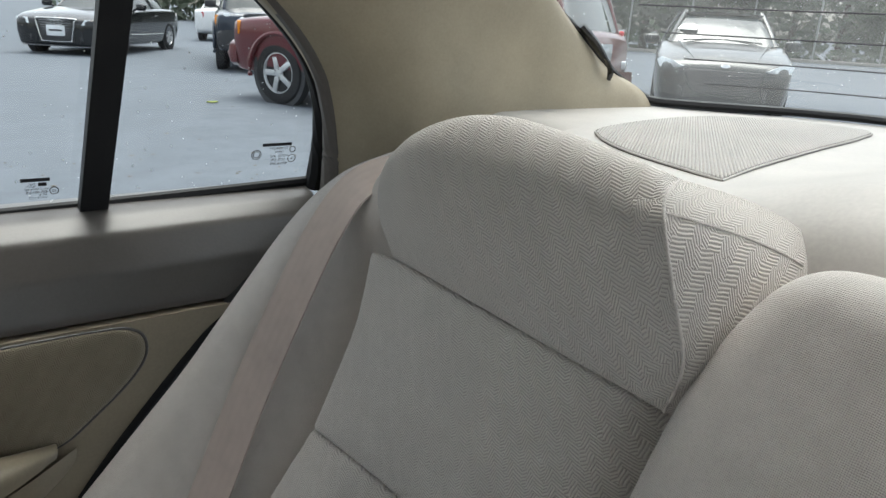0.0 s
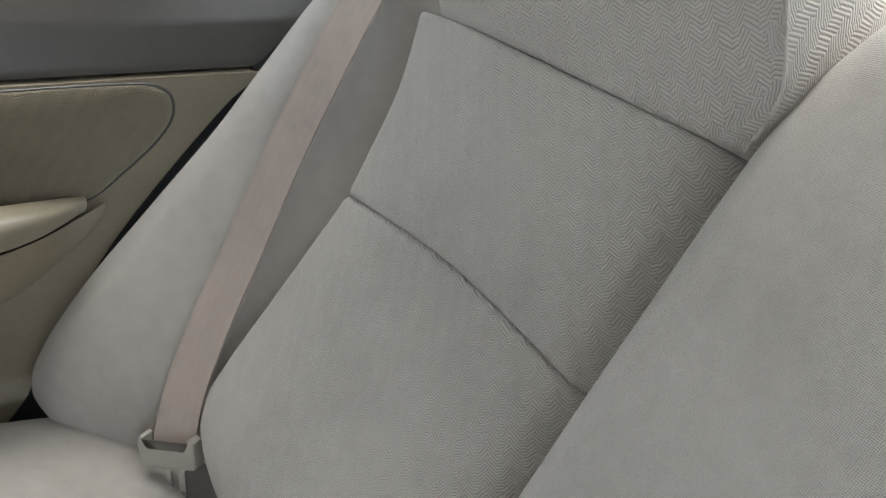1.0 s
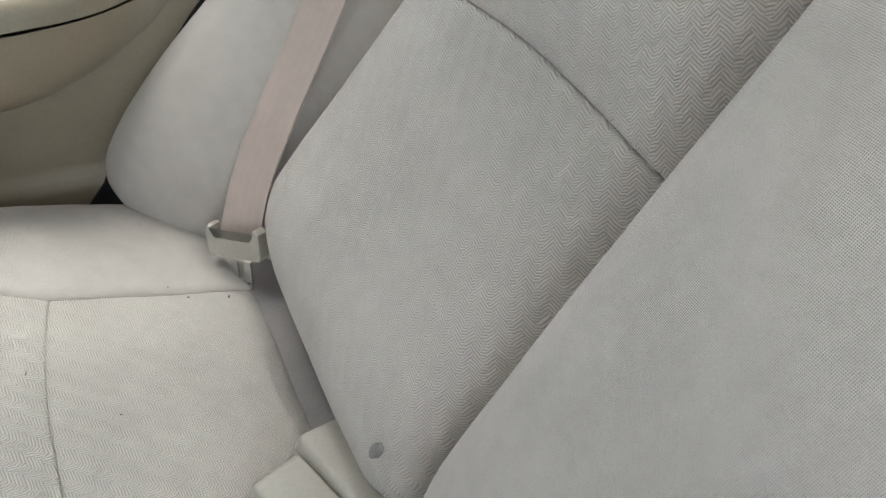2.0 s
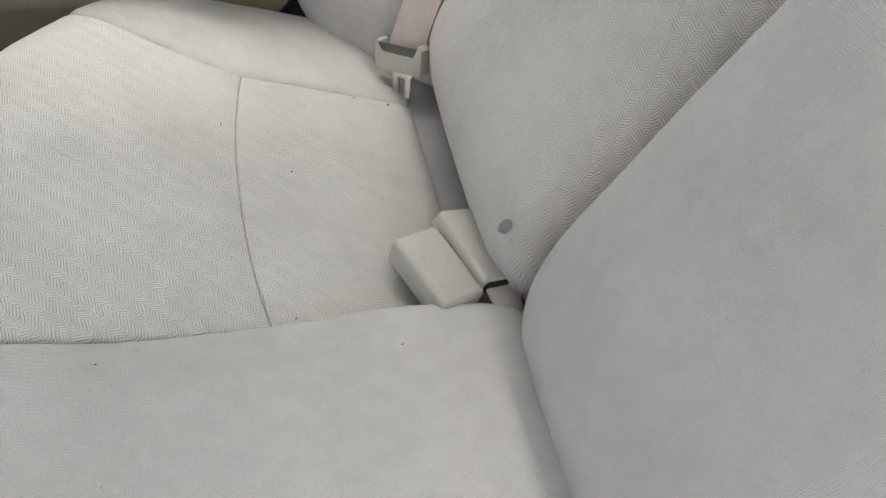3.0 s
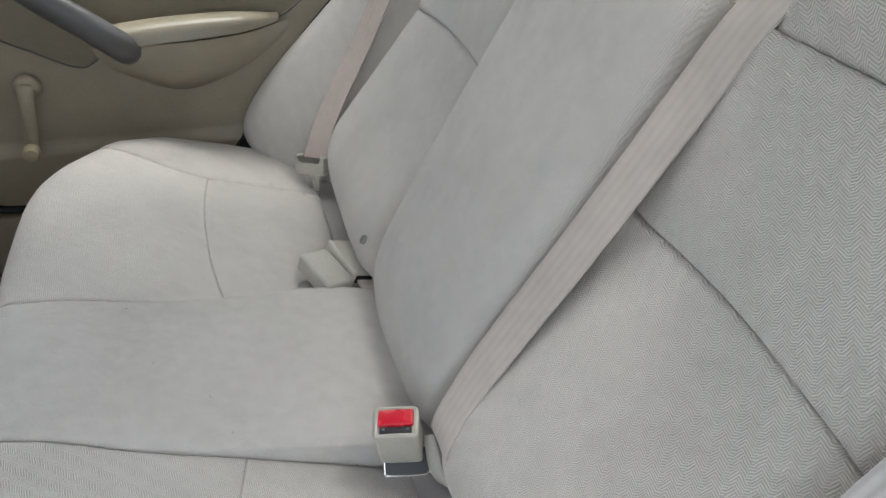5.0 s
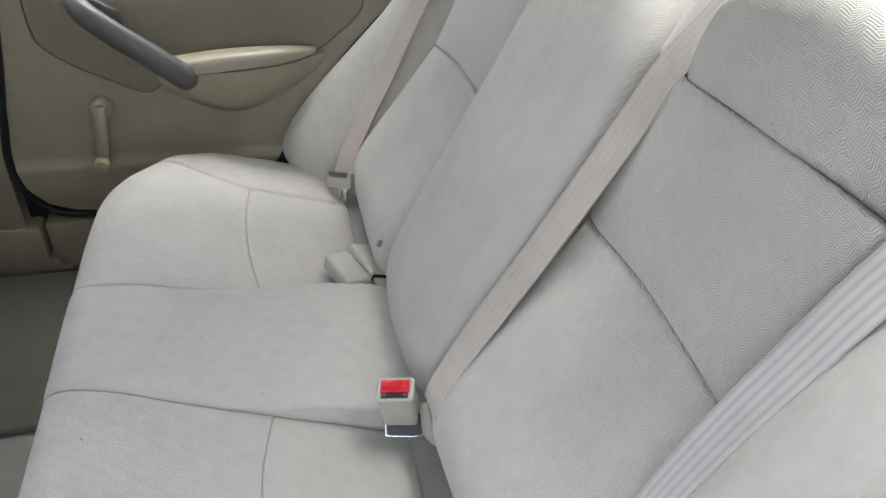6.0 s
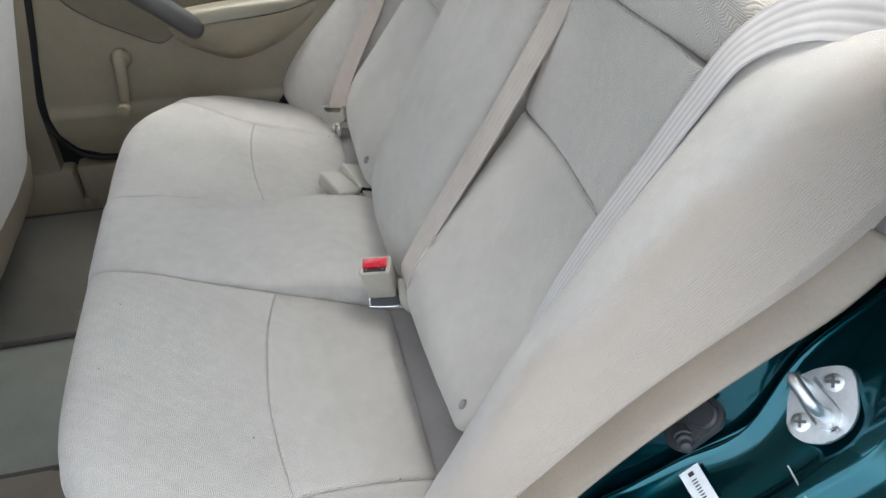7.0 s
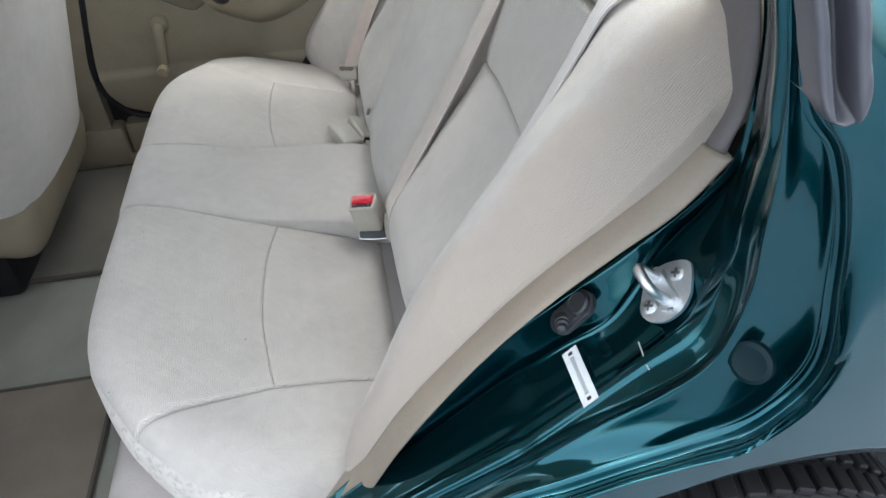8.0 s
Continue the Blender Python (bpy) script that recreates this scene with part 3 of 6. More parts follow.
# outer backrest bolsters, one each side
bol_right = [(0.630, -0.095, 0.090), (0.632, -0.04, 0.112), (0.634, 0.05, 0.102), (0.636, 0.16, 0.072), (0.638, 0.28, 0.036), (0.642, 0.38, 0.012), (0.642, 0.47, -0.010), (0.632, 0.535, -0.036), (0.605, 0.60, -0.072)]
bol_left = [(0.64, -0.10, 0.078), (0.64, -0.02, 0.074), (0.642, 0.08, 0.063), (0.645, 0.18, 0.041), (0.645, 0.27, 0.013), (0.648, 0.36, -0.022), (0.652, 0.45, -0.046), (0.655, 0.54, -0.060), (0.656, 0.63, -0.062)]


def soft_row(rows, x):
    return sum(table(rows, min(1.0, max(0.0, x + d * 0.06))) for d in (-1, -0.5, 0, 0.5, 1)) / 5


def bolster(sg, group):
    b = thing("seat_side_bolster", (0.1, sg * 0.58, 0.42), "pale beige plain cloth backrest side bolster" + (", soiled brown along its edge" if sg < 0 else " beside the closed door"), "car seat bolster", group)
    bm = bmesh.new()
    inner = [(0.455, -0.10), (0.466, -0.04), (0.476, 0.06), (0.472, 0.17), (0.464, 0.28), (0.458, 0.37), (0.458, 0.45), (0.462, 0.53), (0.470, 0.625)] if sg < 0 else [(0.455, -0.10), (0.470, -0.04), (0.486, 0.06), (0.490, 0.17), (0.488, 0.28), (0.490, 0.37), (0.496, 0.45), (0.500, 0.53), (0.500, 0.61)]
    crest = [(c - (0.028 if sg > 0 else 0.0), 0) for c in (0.075, 0.090, 0.094, 0.100, 0.088, 0.066, 0.044, 0.024, -0.02)]

    def spot(u, v):
        i = spline(inner, v)
        o = spline(bol_right if sg > 0 else bol_left, v)
        s, t2 = lerp(i.x, o.x, u), lerp(i.y, o.y, u)
        hin = back_h(min(i.y, 0.5)) - 0.034
        hc = spline(crest, v).x
        if sg > 0:
            rows = [(0.0, hin), (0.10, hin + 0.014), (0.38, lerp(hin, o.z, 0.40) + 0.006), (0.60, lerp(hin, o.z, 0.66) + 0.012), (0.78, lerp(hin, o.z, 0.87) + 0.011), (0.92, lerp(hin, o.z, 0.97) + 0.003), (1.0, o.z)]
        else:
            rows = [(0.0, hin), (0.08, lerp(hin, hc, 0.20 + 0.14 * v)), (0.22, lerp(hin, hc, 0.42 + 0.24 * v)), (0.40, lerp(hin, hc, 0.66 + 0.24 * v)), (0.60, lerp(hin, hc, 0.89 + 0.08 * v)), (0.78, hc), (0.92, lerp(hc, o.z, 0.35)), (1.0, o.z)]
        h = soft_row(rows, u)
        h -= 0.04 * circ(v * 0.7, 0.05) + 0.06 * circ((1 - v) * 0.7, 0.09)
        return on_back(sg * s, t2, h + 0.001 * noise.noise(Vector((s * 14, t2 * 14, 2))))
    sheet(bm, spot, steps(36), steps(70), lambda u, v: (0.2 * u, 0.7 * v), (0.012, -0.03, -0.012) if sg > 0 else (0.035, 0.004, -0.018))
    part("bolster_cover", bm, cloth if sg > 0 else cloth_soiled, b, sharp=60)
    return b


for sg in (1, -1):
    bolster(sg, "backrest side bolsters")


# ---- seat belts ----
def plate_and_tongue(parent, m):
    """The moulded slide of a belt with its steel tongue, hanging along -y of the pose m."""
    bm = bmesh.new()
    prism(bm, [(-0.034, -0.010), (-0.030, -0.015), (0.030, -0.015), (0.034, -0.010), (0.034, 0.015), (0.029, 0.020), (0.0255, 0.018), (0.0255, 0.003), (-0.0255, 0.003), (-0.0255, 0.018), (-0.029, 0.020), (-0.034, 0.015)], 0.015, m @ Matrix.Translation((0, 0, -0.006)), 0.003)
    part("belt_slide", bm, buckle_plastic, parent, "beige plastic slide")
    bm = bmesh.new()
    for a in ([(-0.020, -0.013), (-0.0125, -0.022), (-0.0115, -0.048), (-0.0045, -0.048), (-0.0045, -0.022), (0.0045, -0.022), (0.0045, -0.048), (0.0115, -0.048), (0.0125, -0.022), (0.020, -0.013)],
              [(-0.0115, -0.044), (-0.0105, -0.055), (0.0105, -0.055), (0.0115, -0.044)]):
        prism(bm, a, 0.0026, m @ Matrix.Translation((0, 0, -0.0013)))
    part("tongue", bm, chrome, parent, "steel tongue with a slot")


def outboard_belt(sg, path, tilts, material, label):
    belt = thing("seat_belt", on_back(sg * 0.5, 0, 0.0), label, "seat belt", "rear seat belts")
    bm = bmesh.new()
    pts = [tuple(on_back(sg * s, t, h)) for s, t, h in path]
    nrm = [tuple(FACE + Vector((0, sg * k, 0))) for k in tilts]
    ribbon(bm, pts, nrm, 0.047, 0.0022, 80)
    part("webbing", bm, material, belt)
    return belt


belt = outboard_belt(1, [(0.483, -0.018, 0.008), (0.502, 0.04, 0.014), (0.517, 0.11, 0.013), (0.533, 0.20, 0.008), (0.536, 0.30, 0.012), (0.537, 0.40, 0.012), (0.538, 0.48, 0.008), (0.541, 0.535, -0.010), (0.530, 0.575, -0.055)], (-0.75, -0.6, -0.5, -0.45, -0.40, -0.34, -0.28, -0.2, -0.1),
                     webbing_r, "dusty beige seat belt, its steel tongue resting on the cushion")
ax = Vector((0.036, -0.042, 0.015)).normalized()
ay = Vector((0.05, 0.32, 0.94))
ay = (ay - ax * ay.dot(ax)).normalized()
az = ax.cross(ay)
plate_and_tongue(belt, Matrix.Translation(Vector((-0.015, 0.483, 0.483)) + az * 0.004) @ Matrix((tuple(ax), tuple(ay), tuple(az))).transposed().to_4x4())
belt = outboard_belt(-1, [(0.494, 0.05, 0.0), (0.490, 0.15, 0.008), (0.487, 0.25, 0.016), (0.486, 0.33, 0.015), (0.488, 0.41, 0.012), (0.494, 0.48, 0.014), (0.507, 0.54, 0.016), (0.545, 0.585, 0.006), (0.60, 0.612, -0.03)], (-0.55, -0.5, -0.42, -0.36, -0.32, -0.3, -0.25, -0.1, 0.0),
                     webbing, "pale ribbed seat belt drawn over the backrest bolster")
centre_belt = thing("seat_belt", (0, -0.17, 0.47), "dull beige centre seat belt running up beside the centre panel", "seat belt", "rear seat belts")
bm = bmesh.new()
path = [(-0.188, -0.004, -0.050), (-0.184, 0.03, 0.010), (-0.169, 0.09, 0.008), (-0.166, 0.17, 0.003), (-0.168, 0.26, -0.001), (-0.171, 0.35, -0.002), (-0.175, 0.44, -0.001), (-0.186, 0.50, 0.008), (-0.208, 0.55, 0.017), (-0.228, 0.60, 0.016), (-0.234, 0.635, -0.02), (-0.232, 0.66, -0.08)]
ribbon(bm, [tuple(on_back(*q)) for q in path], [(-0.85, 0.25, 0.45), (-0.9, 0.08, 0.45), (-0.9, -0.02, 0.45), (-0.9, -0.07, 0.45), (-0.9, -0.08, 0.45), (-0.9, -0.08, 0.45), (-0.9, -0.06, 0.45), (-0.9, 0.0, 0.45), (-0.9, 0.1, 0.45), (-0.85, 0.1, 0.5), (-0.3, 0, 0.9), (0.5, 0, 0.9)], 0.047, 0.0022, 110)
part("webbing", bm, webbing_dull, centre_belt)


def buckle(label, at, ry, rx):
    """A belt buckle: moulded body with its release button at the end (+z of its pose), on a webbing stalk."""
    b = thing("belt_buckle", at, label, "seat belt buckle", "belt buckles")
    m = pose(*at, rx, ry, -18)
    bm = bmesh.new()
    rbox(bm, (0.046, 0.036, 0.058), m @ Matrix.Translation((0, 0, 0.029)), 0.005, 4, 0.94)
    rim = [(0.0205 * a, 0.0150 * c, 0.0575) for a, c in ((1, 0), (1, 0.8), (0.85, 1), (0, 1), (-0.85, 1), (-1, 0.8), (-1, 0), (-1, -0.8), (-0.85, -1), (0, -1), (0.85, -1), (1, -0.8), (1, 0))]
    tube(bm, [tuple(m @ Vector(p)) for p in rim], 0.0030, 48, 8, up=tuple(m.to_3x3() @ Vector((0, 0, 1))), smooth_path=True)
    part("buckle_body", bm, buckle_plastic, b)
    bm = bmesh.new()
    rbox(bm, (0.0365, 0.0185, 0.007), m @ Matrix.Translation((0, 0.0045, 0.0585)) @ pose(0, 0, 0, -5, 0, 0), 0.0022, 3)
    part("release_button", bm, red_button, b, "glossy red plastic release button")
    bm = bmesh.new()
    rbox(bm, (0.033, 0.0075, 0.003), m @ Matrix.Translation((0, -0.0090, 0.0578)), 0.001, 2)
    part("tongue_slot", bm, ink, b, "dark slot for the tongue")
    for sx in (-1, 1):
        bm = bmesh.new()
        rbox(bm, (0.003, 0.003, 0.0022), m @ Matrix.Translation((sx * 0.0125, -0.0075, 0.0595)), 0.0006, 1)
        part("catch", bm, steel_dark, b, "small dark steel catch")
    return b, m


b, m = buckle("beige buckle with a red release button beside the centre belt", (-0.024, -0.148, 0.489), -8, 12)
bm = bmesh.new()
ribbon(bm, [(-0.024, -0.142, 0.50), (-0.016, -0.134, 0.47), (0.0, -0.13, 0.43)], [(0.2, -1, 0.1)] * 3, 0.026, 0.004, 12)
part("stalk", bm, webbing, b)
# the steel anchor tongue plugged beneath it
anchor_grey = simple_mat("anchor_steel", (0.05, 0.052, 0.055), 0.6, bump=0.1)
anchor = thing("belt_anchor", (-0.01, -0.19, 0.47), "steel belt anchor tongue in a beige plastic boot", "seat belt anchor")
nz = Vector((-0.15, -0.64, 0.75)).normalized()
nx = Vector((0.044, -0.010, 0.001))
nx = (nx - nz * nx.dot(nz)).normalized()
m = Matrix.Translation(Vector((-0.022, -0.156, 0.478)) + nz * 0.010) @ Matrix((tuple(nx), tuple(nz.cross(nx)), tuple(nz))).transposed().to_4x4()
rim = [(-0.023, -0.010), (-0.019, -0.014), (0.019, -0.014), (0.024, -0.010), (0.024, 0.014), (-0.019, 0.014), (-0.023, 0.010)]
bm = bmesh.new()
prism(bm, rim, 0.003, m, 0.001)
part("anchor_plate", bm, anchor_grey, anchor, "dark steel plate")
bm = bmesh.new()
tube(bm, [tuple(m @ Vector((a, b2, 0.003))) for a, b2 in rim[-1:] + rim[:4]], 0.0009, 30, 6, smooth_path=False)
part("plate_rim", bm, chrome, anchor, "bright chromed rim")
bm = bmesh.new()
rbox(bm, (0.020, 0.008, 0.004), m @ Matrix.Translation((0.0, 0.003, 0.004)), 0.0015, 2)
part("latch", bm, handle_grey, anchor, "small raised latch")
bm = bmesh.new()
tube(bm, [(0.004, -0.154, 0.510), (0.004, -0.170, 0.498), (0.006, -0.184, 0.486), (0.018, -0.196, 0.480)], lambda k: 0.008 + 0.003 * math.sin(math.pi * k), 16, 12, 0.7, up=(-1, 0, 0.4))
part("boot", bm, buckle_plastic, anchor, "beige plastic boot")

# two buckles lying in the gap at the far seat
b = thing("belt_buckle", (-0.05, 0.19, 0.47), "beige belt buckle lying in the gap behind the cushion", "seat belt buckle", "belt buckles")
q1 = pose(-0.050, 0.172, 0.486, 10, -6, 112)
bm = bmesh.new()
rbox(bm, (0.078, 0.046, 0.028), q1, 0.005, 4)
part("buckle_body", bm, buckle_plastic, b)
bm = bmesh.new()
rbox(bm, (0.005, 0.034, 0.013), q1 @ Matrix.Translation((0.0385, 0, -0.002)), 0.002, 2)
part("release_button", bm, red_button, b, "red plastic release button")
bm = bmesh.new()
ribbon(bm, [tuple(q1 @ Vector((-0.03, 0.0, -0.002))), tuple(q1 @ Vector((-0.06, 0.0, -0.006))), tuple(q1 @ Vector((-0.085, 0.002, -0.02)))], [tuple(q1.to_3x3() @ Vector((0, 0, 1)))] * 3, 0.036, 0.003, 12)
part("stalk", bm, webbing_dull, b)
b2 = thing("belt_buckle", (0.0, 0.19, 0.47), "beige buckle back with its webbing stalk, tucked against the backrest", "seat belt buckle", "belt buckles")
q2 = pose(-0.008, 0.196, 0.484, 24, -8, 108)
bm = bmesh.new()
rbox(bm, (0.080, 0.046, 0.018), q2, 0.004, 4)
part("buckle_body", bm, buckle_plastic, b2)
bm = bmesh.new()
rbox(bm, (0.004, 0.038, 0.012), q2 @ Matrix.Translation((-0.041, 0, 0)), 0.0015, 2)
part("buckle_mouth", bm, black_gloss, b2, "black end seal")
bm = bmesh.new()
ribbon(bm, [tuple(q2 @ Vector((-0.034, 0.0, 0))), tuple(q2 @ Vector((-0.06, 0.0, -0.004))), tuple(q2 @ Vector((-0.085, 0.0, -0.02)))], [tuple(q2.to_3x3() @ Vector((0, 0, 1)))] * 3, 0.034, 0.003, 12)
part("stalk", bm, webbing_dull, b2)


# oval trim buttons sunk in the lower inserts
button_grey = simple_mat("button_plastic", (0.24, 0.235, 0.225), 0.5, bump=0.05)


def trim_button(s, t, h):
    b = thing("trim_button", on_back(s, t, 0), "small grey oval plastic button in the backrest cloth", "button", "backrest buttons")
    at = on_back(s, t, h)
    m = Matrix.Translation(at) @ FACE.to_track_quat("Z", "Y").to_matrix().to_4x4() @ Matrix.Diagonal((0.48, 0.8, 1.0, 1.0))
    bm = bmesh.new()
    lathe(bm, [(0.0003, 0.0026), (0.005, 0.0026), (0.0075, 0.0035), (0.0088, 0.003), (0.0092, -0.002)], m, 24)
    part("button_cap", bm, button_grey, b)


trim_button(0.173, 0.035, 0.0120)
trim_button(-0.455, 0.060, 0.0095)
# lint and crumbs on the cloth
rnd = random.Random(8)
bm = bmesh.new()
for i in range(24):
    s2, t2 = rnd.uniform(-0.58, 0.58), rnd.uniform(0.03, 0.40)
    z = centre_z(s2, t2) if abs(s2) < 0.11 else cushion_z(s2, t2)
    tube(bm, [(-t2, s2, z + 0.003), (-t2 + rnd.uniform(-0.002, 0.002), s2 + rnd.uniform(-0.003, 0.003), z + 0.0045)], rnd.uniform(0.0003, 0.0008), 3, 5)
tagged(part("lint", bm, ink), "dark lint specks on the cushion cloth", "lint", kind="stuff")

# ---- cabin shell ----
def box_part(name, lo, hi, material, bevel=0.005):
    bm = bmesh.new()
    rbox(bm, tuple(b - a for a, b in zip(lo, hi)), pose(*[(a + b) / 2 for a, b in zip(lo, hi)]), bevel, 2)
    return part(name, bm, material)


tagged(box_part("floor", (-2.2, -0.70, 0.12), (0.0, 0.70, 0.2), floor_vinyl), "worn grey-green cabin floor between the mats", "floor", kind="structure")
for sg, x0, x1, y0, y1 in ((1, -0.95, -0.55, 0.195, 0.655), (-1, -0.95, -0.545, -0.65, -0.135)):
    mt = thing("floor_mat", ((x0 + x1) / 2, (y0 + y1) / 2, 0.2), "brown-grey carpet floor mat with a bound edge", "floor mat", "rear floor mats")
    r = 0.05
    ring = []
    for cx, cy, a0 in ((x1 - r, y1 - r, 0), (x0 + r, y1 - r, 90), (x0 + r, y0 + r, 180), (x1 - r, y0 + r, 270)):
        ring += [(cx + r * math.cos(radians(a0 + a)), cy + r * math.sin(radians(a0 + a))) for a in range(0, 91, 15)]
    bm = bmesh.new()
    prism(bm, ring, 0.009, pose(0, 0, 0.2), 0.003)
    part("carpet_top", bm, mat_pile if sg < 0 else carpet, mt)
    bm = bmesh.new()
    tube(bm, [(a, b, 0.2065) for a, b in ring + ring[:1]], 0.0055, 160, 6)
    part("binding", bm, mat_edge, mt, "dark stitched edge binding")

# roof out of view; its rear edge is set by the light let in
tagged(box_part("ceiling", (-1.5, -0.68, 1.34), (0.26, 0.68, 1.38), headliner, 0.015), "pale cloth headliner", "ceiling", kind="structure")

grille_back = simple_mat("grille_backing", (0.13, 0.12, 0.11), 0.7)
# parcel shelf with its speaker grille and raised centre
shelf = thing("parcel_shelf", (0.55, 0, 1.04), "pale beige rear parcel shelf with a perforated speaker grille", "parcel shelf", kind="structure")
bm = bmesh.new()


def shelf_z(x, y):
    rise = 0.036 * math.exp(-((abs(y) - 0.0) / 0.175) ** 4) * min(1.0, max(0.0, (x - 0.25) / 0.1)) * min(1.0, max(0.0, (0.98 - x) / 0.15))
    return 1.028 + rise - 0.035 * circ(max(0.0, x - 0.29), 0.07)


def shelf_back(y):
    """Where the curved foot of the rear window meets the shelf."""
    return sum(table([(0.0, 1.03), (0.38, 0.995), (0.48, 0.94), (0.54, 0.87), (0.60, 0.815), (0.65, 0.80)], abs(y) + d) for d in (-0.03, 0.0, 0.03)) / 3


def shelf_front(y):
    return 0.29 + 0.17 * min(1.0, max(0.0, (abs(y) - 0.40) / 0.10))


sheet(bm, lambda u, v: Vector((lerp(shelf_front(lerp(-0.64, 0.64, v)), shelf_back(lerp(-0.64, 0.64, v)), u), lerp(-0.64, 0.64, v), shelf_z(lerp(0.29, shelf_back(lerp(-0.64, 0.64, v)), u), lerp(-0.64, 0.64, v)))), [i / 40 for i in range(41)], [i / 90 for i in range(91)], skirt=(0, 0, -0.05))
part("shelf_panel", bm, shelf_plastic, shelf, sharp=60)
bm = bmesh.new()
g0 = [(0.400, 0.236), (0.43, 0.36), (0.475, 0.437), (0.521, 0.472), (0.644, 0.503), (0.767, 0.505), (0.858, 0.446), (0.882, 0.350), (0.80, 0.318), (0.665, 0.294), (0.50, 0.262)]
ring = [spline(g0 + g0[:1], i / 60) for i in range(60)]
prism(bm, [tuple(p) for p in ring], 0.006, pose(0, 0, 1.025), 0.002)
grille = part("speaker_grille", bm, grille_back, shelf, "moulded speaker grille")
bm = bmesh.new()
tube(bm, [(p.x, p.y, 1.0300) for p in ring + ring[:1]], 0.0011, 120, 8)
part("grille_border", bm, shelf_plastic, grille)
rib_way, rib_across = Vector((0.81, 0.586)), Vector((-0.586, 0.81))


def grille_bars(way2, across2, first, count, pitch, width, top, name):
    """Bars along one way of the grille, each cut to its outline."""
    for i in range(count):
        w = first + i * pitch
        cuts = []
        for a, b in zip(ring, ring[1:] + ring[:1]):
            da, db = across2.dot(a) - w, across2.dot(b) - w
            if da * db < 0:
                cuts.append(way2.dot(a.lerp(b, da / (da - db))))
        if len(cuts) >= 2 and max(cuts) - min(cuts) > 0.02:
            at = way2 * ((max(cuts) + min(cuts)) / 2) + across2 * w
            bm = bmesh.new()
            rbox(bm, (max(cuts) - min(cuts) - 0.004, width, 0.0022), pose(at.x, at.y, top, 0, 0, math.degrees(math.atan2(way2.y, way2.x))), 0.0007, 1)
            part(name, bm, shelf_plastic, grille)


grille_bars(rib_way, rib_across, -0.285, 150, 0.0031, 0.0017, 1.0312, "grille_rib")
grille_bars(rib_across, -rib_way, -1.08, 140, 0.0050, 0.0016, 1.0306, "cross_rib")

bm = bmesh.new()
tube(bm, [(0.46, 0.640, 1.030), (0.54, 0.640, 1.030), (0.648, 0.640, 1.030), (0.72, 0.641, 1.030), (0.79, 0.640, 1.032)], 0.0028, 30, 6)
part("edge_gap", bm, ink, shelf, "dark gap line along the pillar")

# C-pillar trims, both sides
for sg in (1, -1):
    bm = bmesh.new()
    edge_w = [(0.325, 0.735, 0.88), (0.328, 0.735, 0.95), (0.318, 0.728, 1.02), (0.290, 0.715, 1.085), (0.23, 0.70, 1.15), (0.12, 0.68, 1.23), (-0.02, 0.66, 1.30), (-0.10, 0.64, 1.35)]
    mid1 = [(0.40, 0.69, 0.88), (0.40, 0.665, 0.96), (0.39, 0.640, 1.03), (0.375, 0.640, 1.10), (0.33, 0.640, 1.17), (0.24, 0.625, 1.25), (0.14, 0.60, 1.32), (0.08, 0.58, 1.36)]
    mid2 = [(0.57, 0.645, 0.88), (0.57, 0.645, 0.98), (0.57, 0.646, 1.035), (0.56, 0.640, 1.10), (0.50, 0.622, 1.18), (0.42, 0.59, 1.25), (0.32, 0.56, 1.32), (0.25, 0.54, 1.36)]
    edge_r = [(0.80, 0.625, 0.88), (0.80, 0.625, 0.98), (0.788, 0.640, 1.036), (0.742, 0.668, 1.066), (0.690, 0.676, 1.102), (0.588, 0.670, 1.168), (0.445, 0.64, 1.262), (0.32, 0.60, 1.35)]
    loft(bm, [[(a, sg * b, c) for a, b, c in e] for e in ([(a + 0.014, b + 0.07, c) for a, b, c in edge_w], [(a + 0.003, b + 0.012, c) for a, b, c in edge_w], edge_w, mid1, mid2, edge_r)], 50, 30)
    ob = thicken(part("wall_pillar_right" if sg > 0 else "wall_pillar_left", bm, trim_pillar, sharp=0), 0.012)
    tagged(ob, "tan moulded plastic rear pillar trim", "pillar trim", kind="structure")

# rear window with its heating wires and black border
window = thing("window_2", (0.80, 0, 1.04), "sloping heated rear window with fine wires and rain spots", "window", kind="structure")
bm = bmesh.new()


def rear_pane(u, v):
    y = lerp(-0.70, 0.70, u)
    foot = shelf_back(y)
    return Vector((lerp(foot, 0.24, v), y, 1.034 + 0.336 * v + 0.02 * math.sin(math.pi * v)))


sheet(bm, rear_pane, [i / 24 for i in range(25)], [i / 10 for i in range(11)])
pane = part("pane", bm, glass_rear, window, sharp=0)
pane.visible_shadow = False
bm = bmesh.new()
for i in range(9):
    v = 0.10 + i * 0.085
    tube(bm, [tuple(rear_pane(u, v) + Vector((-0.002, 0, -0.003))) for u in (0.11, 0.25, 0.5, 0.75, 0.89)], 0.0009, 30, 4)
part("heating_wires", bm, ink, window, "thin dark heating wires")["kind"] = "stuff"
bm = bmesh.new()
tube(bm, [(shelf_back(y) - 0.004, y, 1.036) for y in (-0.6, -0.45, -0.2, 0.0, 0.2, 0.32, 0.40, 0.46, 0.51, 0.55, 0.59, 0.62)] + [(0.800, 0.643, 1.040), (0.766, 0.660, 1.061), (0.722, 0.668, 1.090), (0.653, 0.668, 1.137), (0.600, 0.670, 1.172), (0.46, 0.645, 1.265)], 0.009, 140, 8, 0.7)
part("window_seal", bm, rubber, window, "black edge seal")
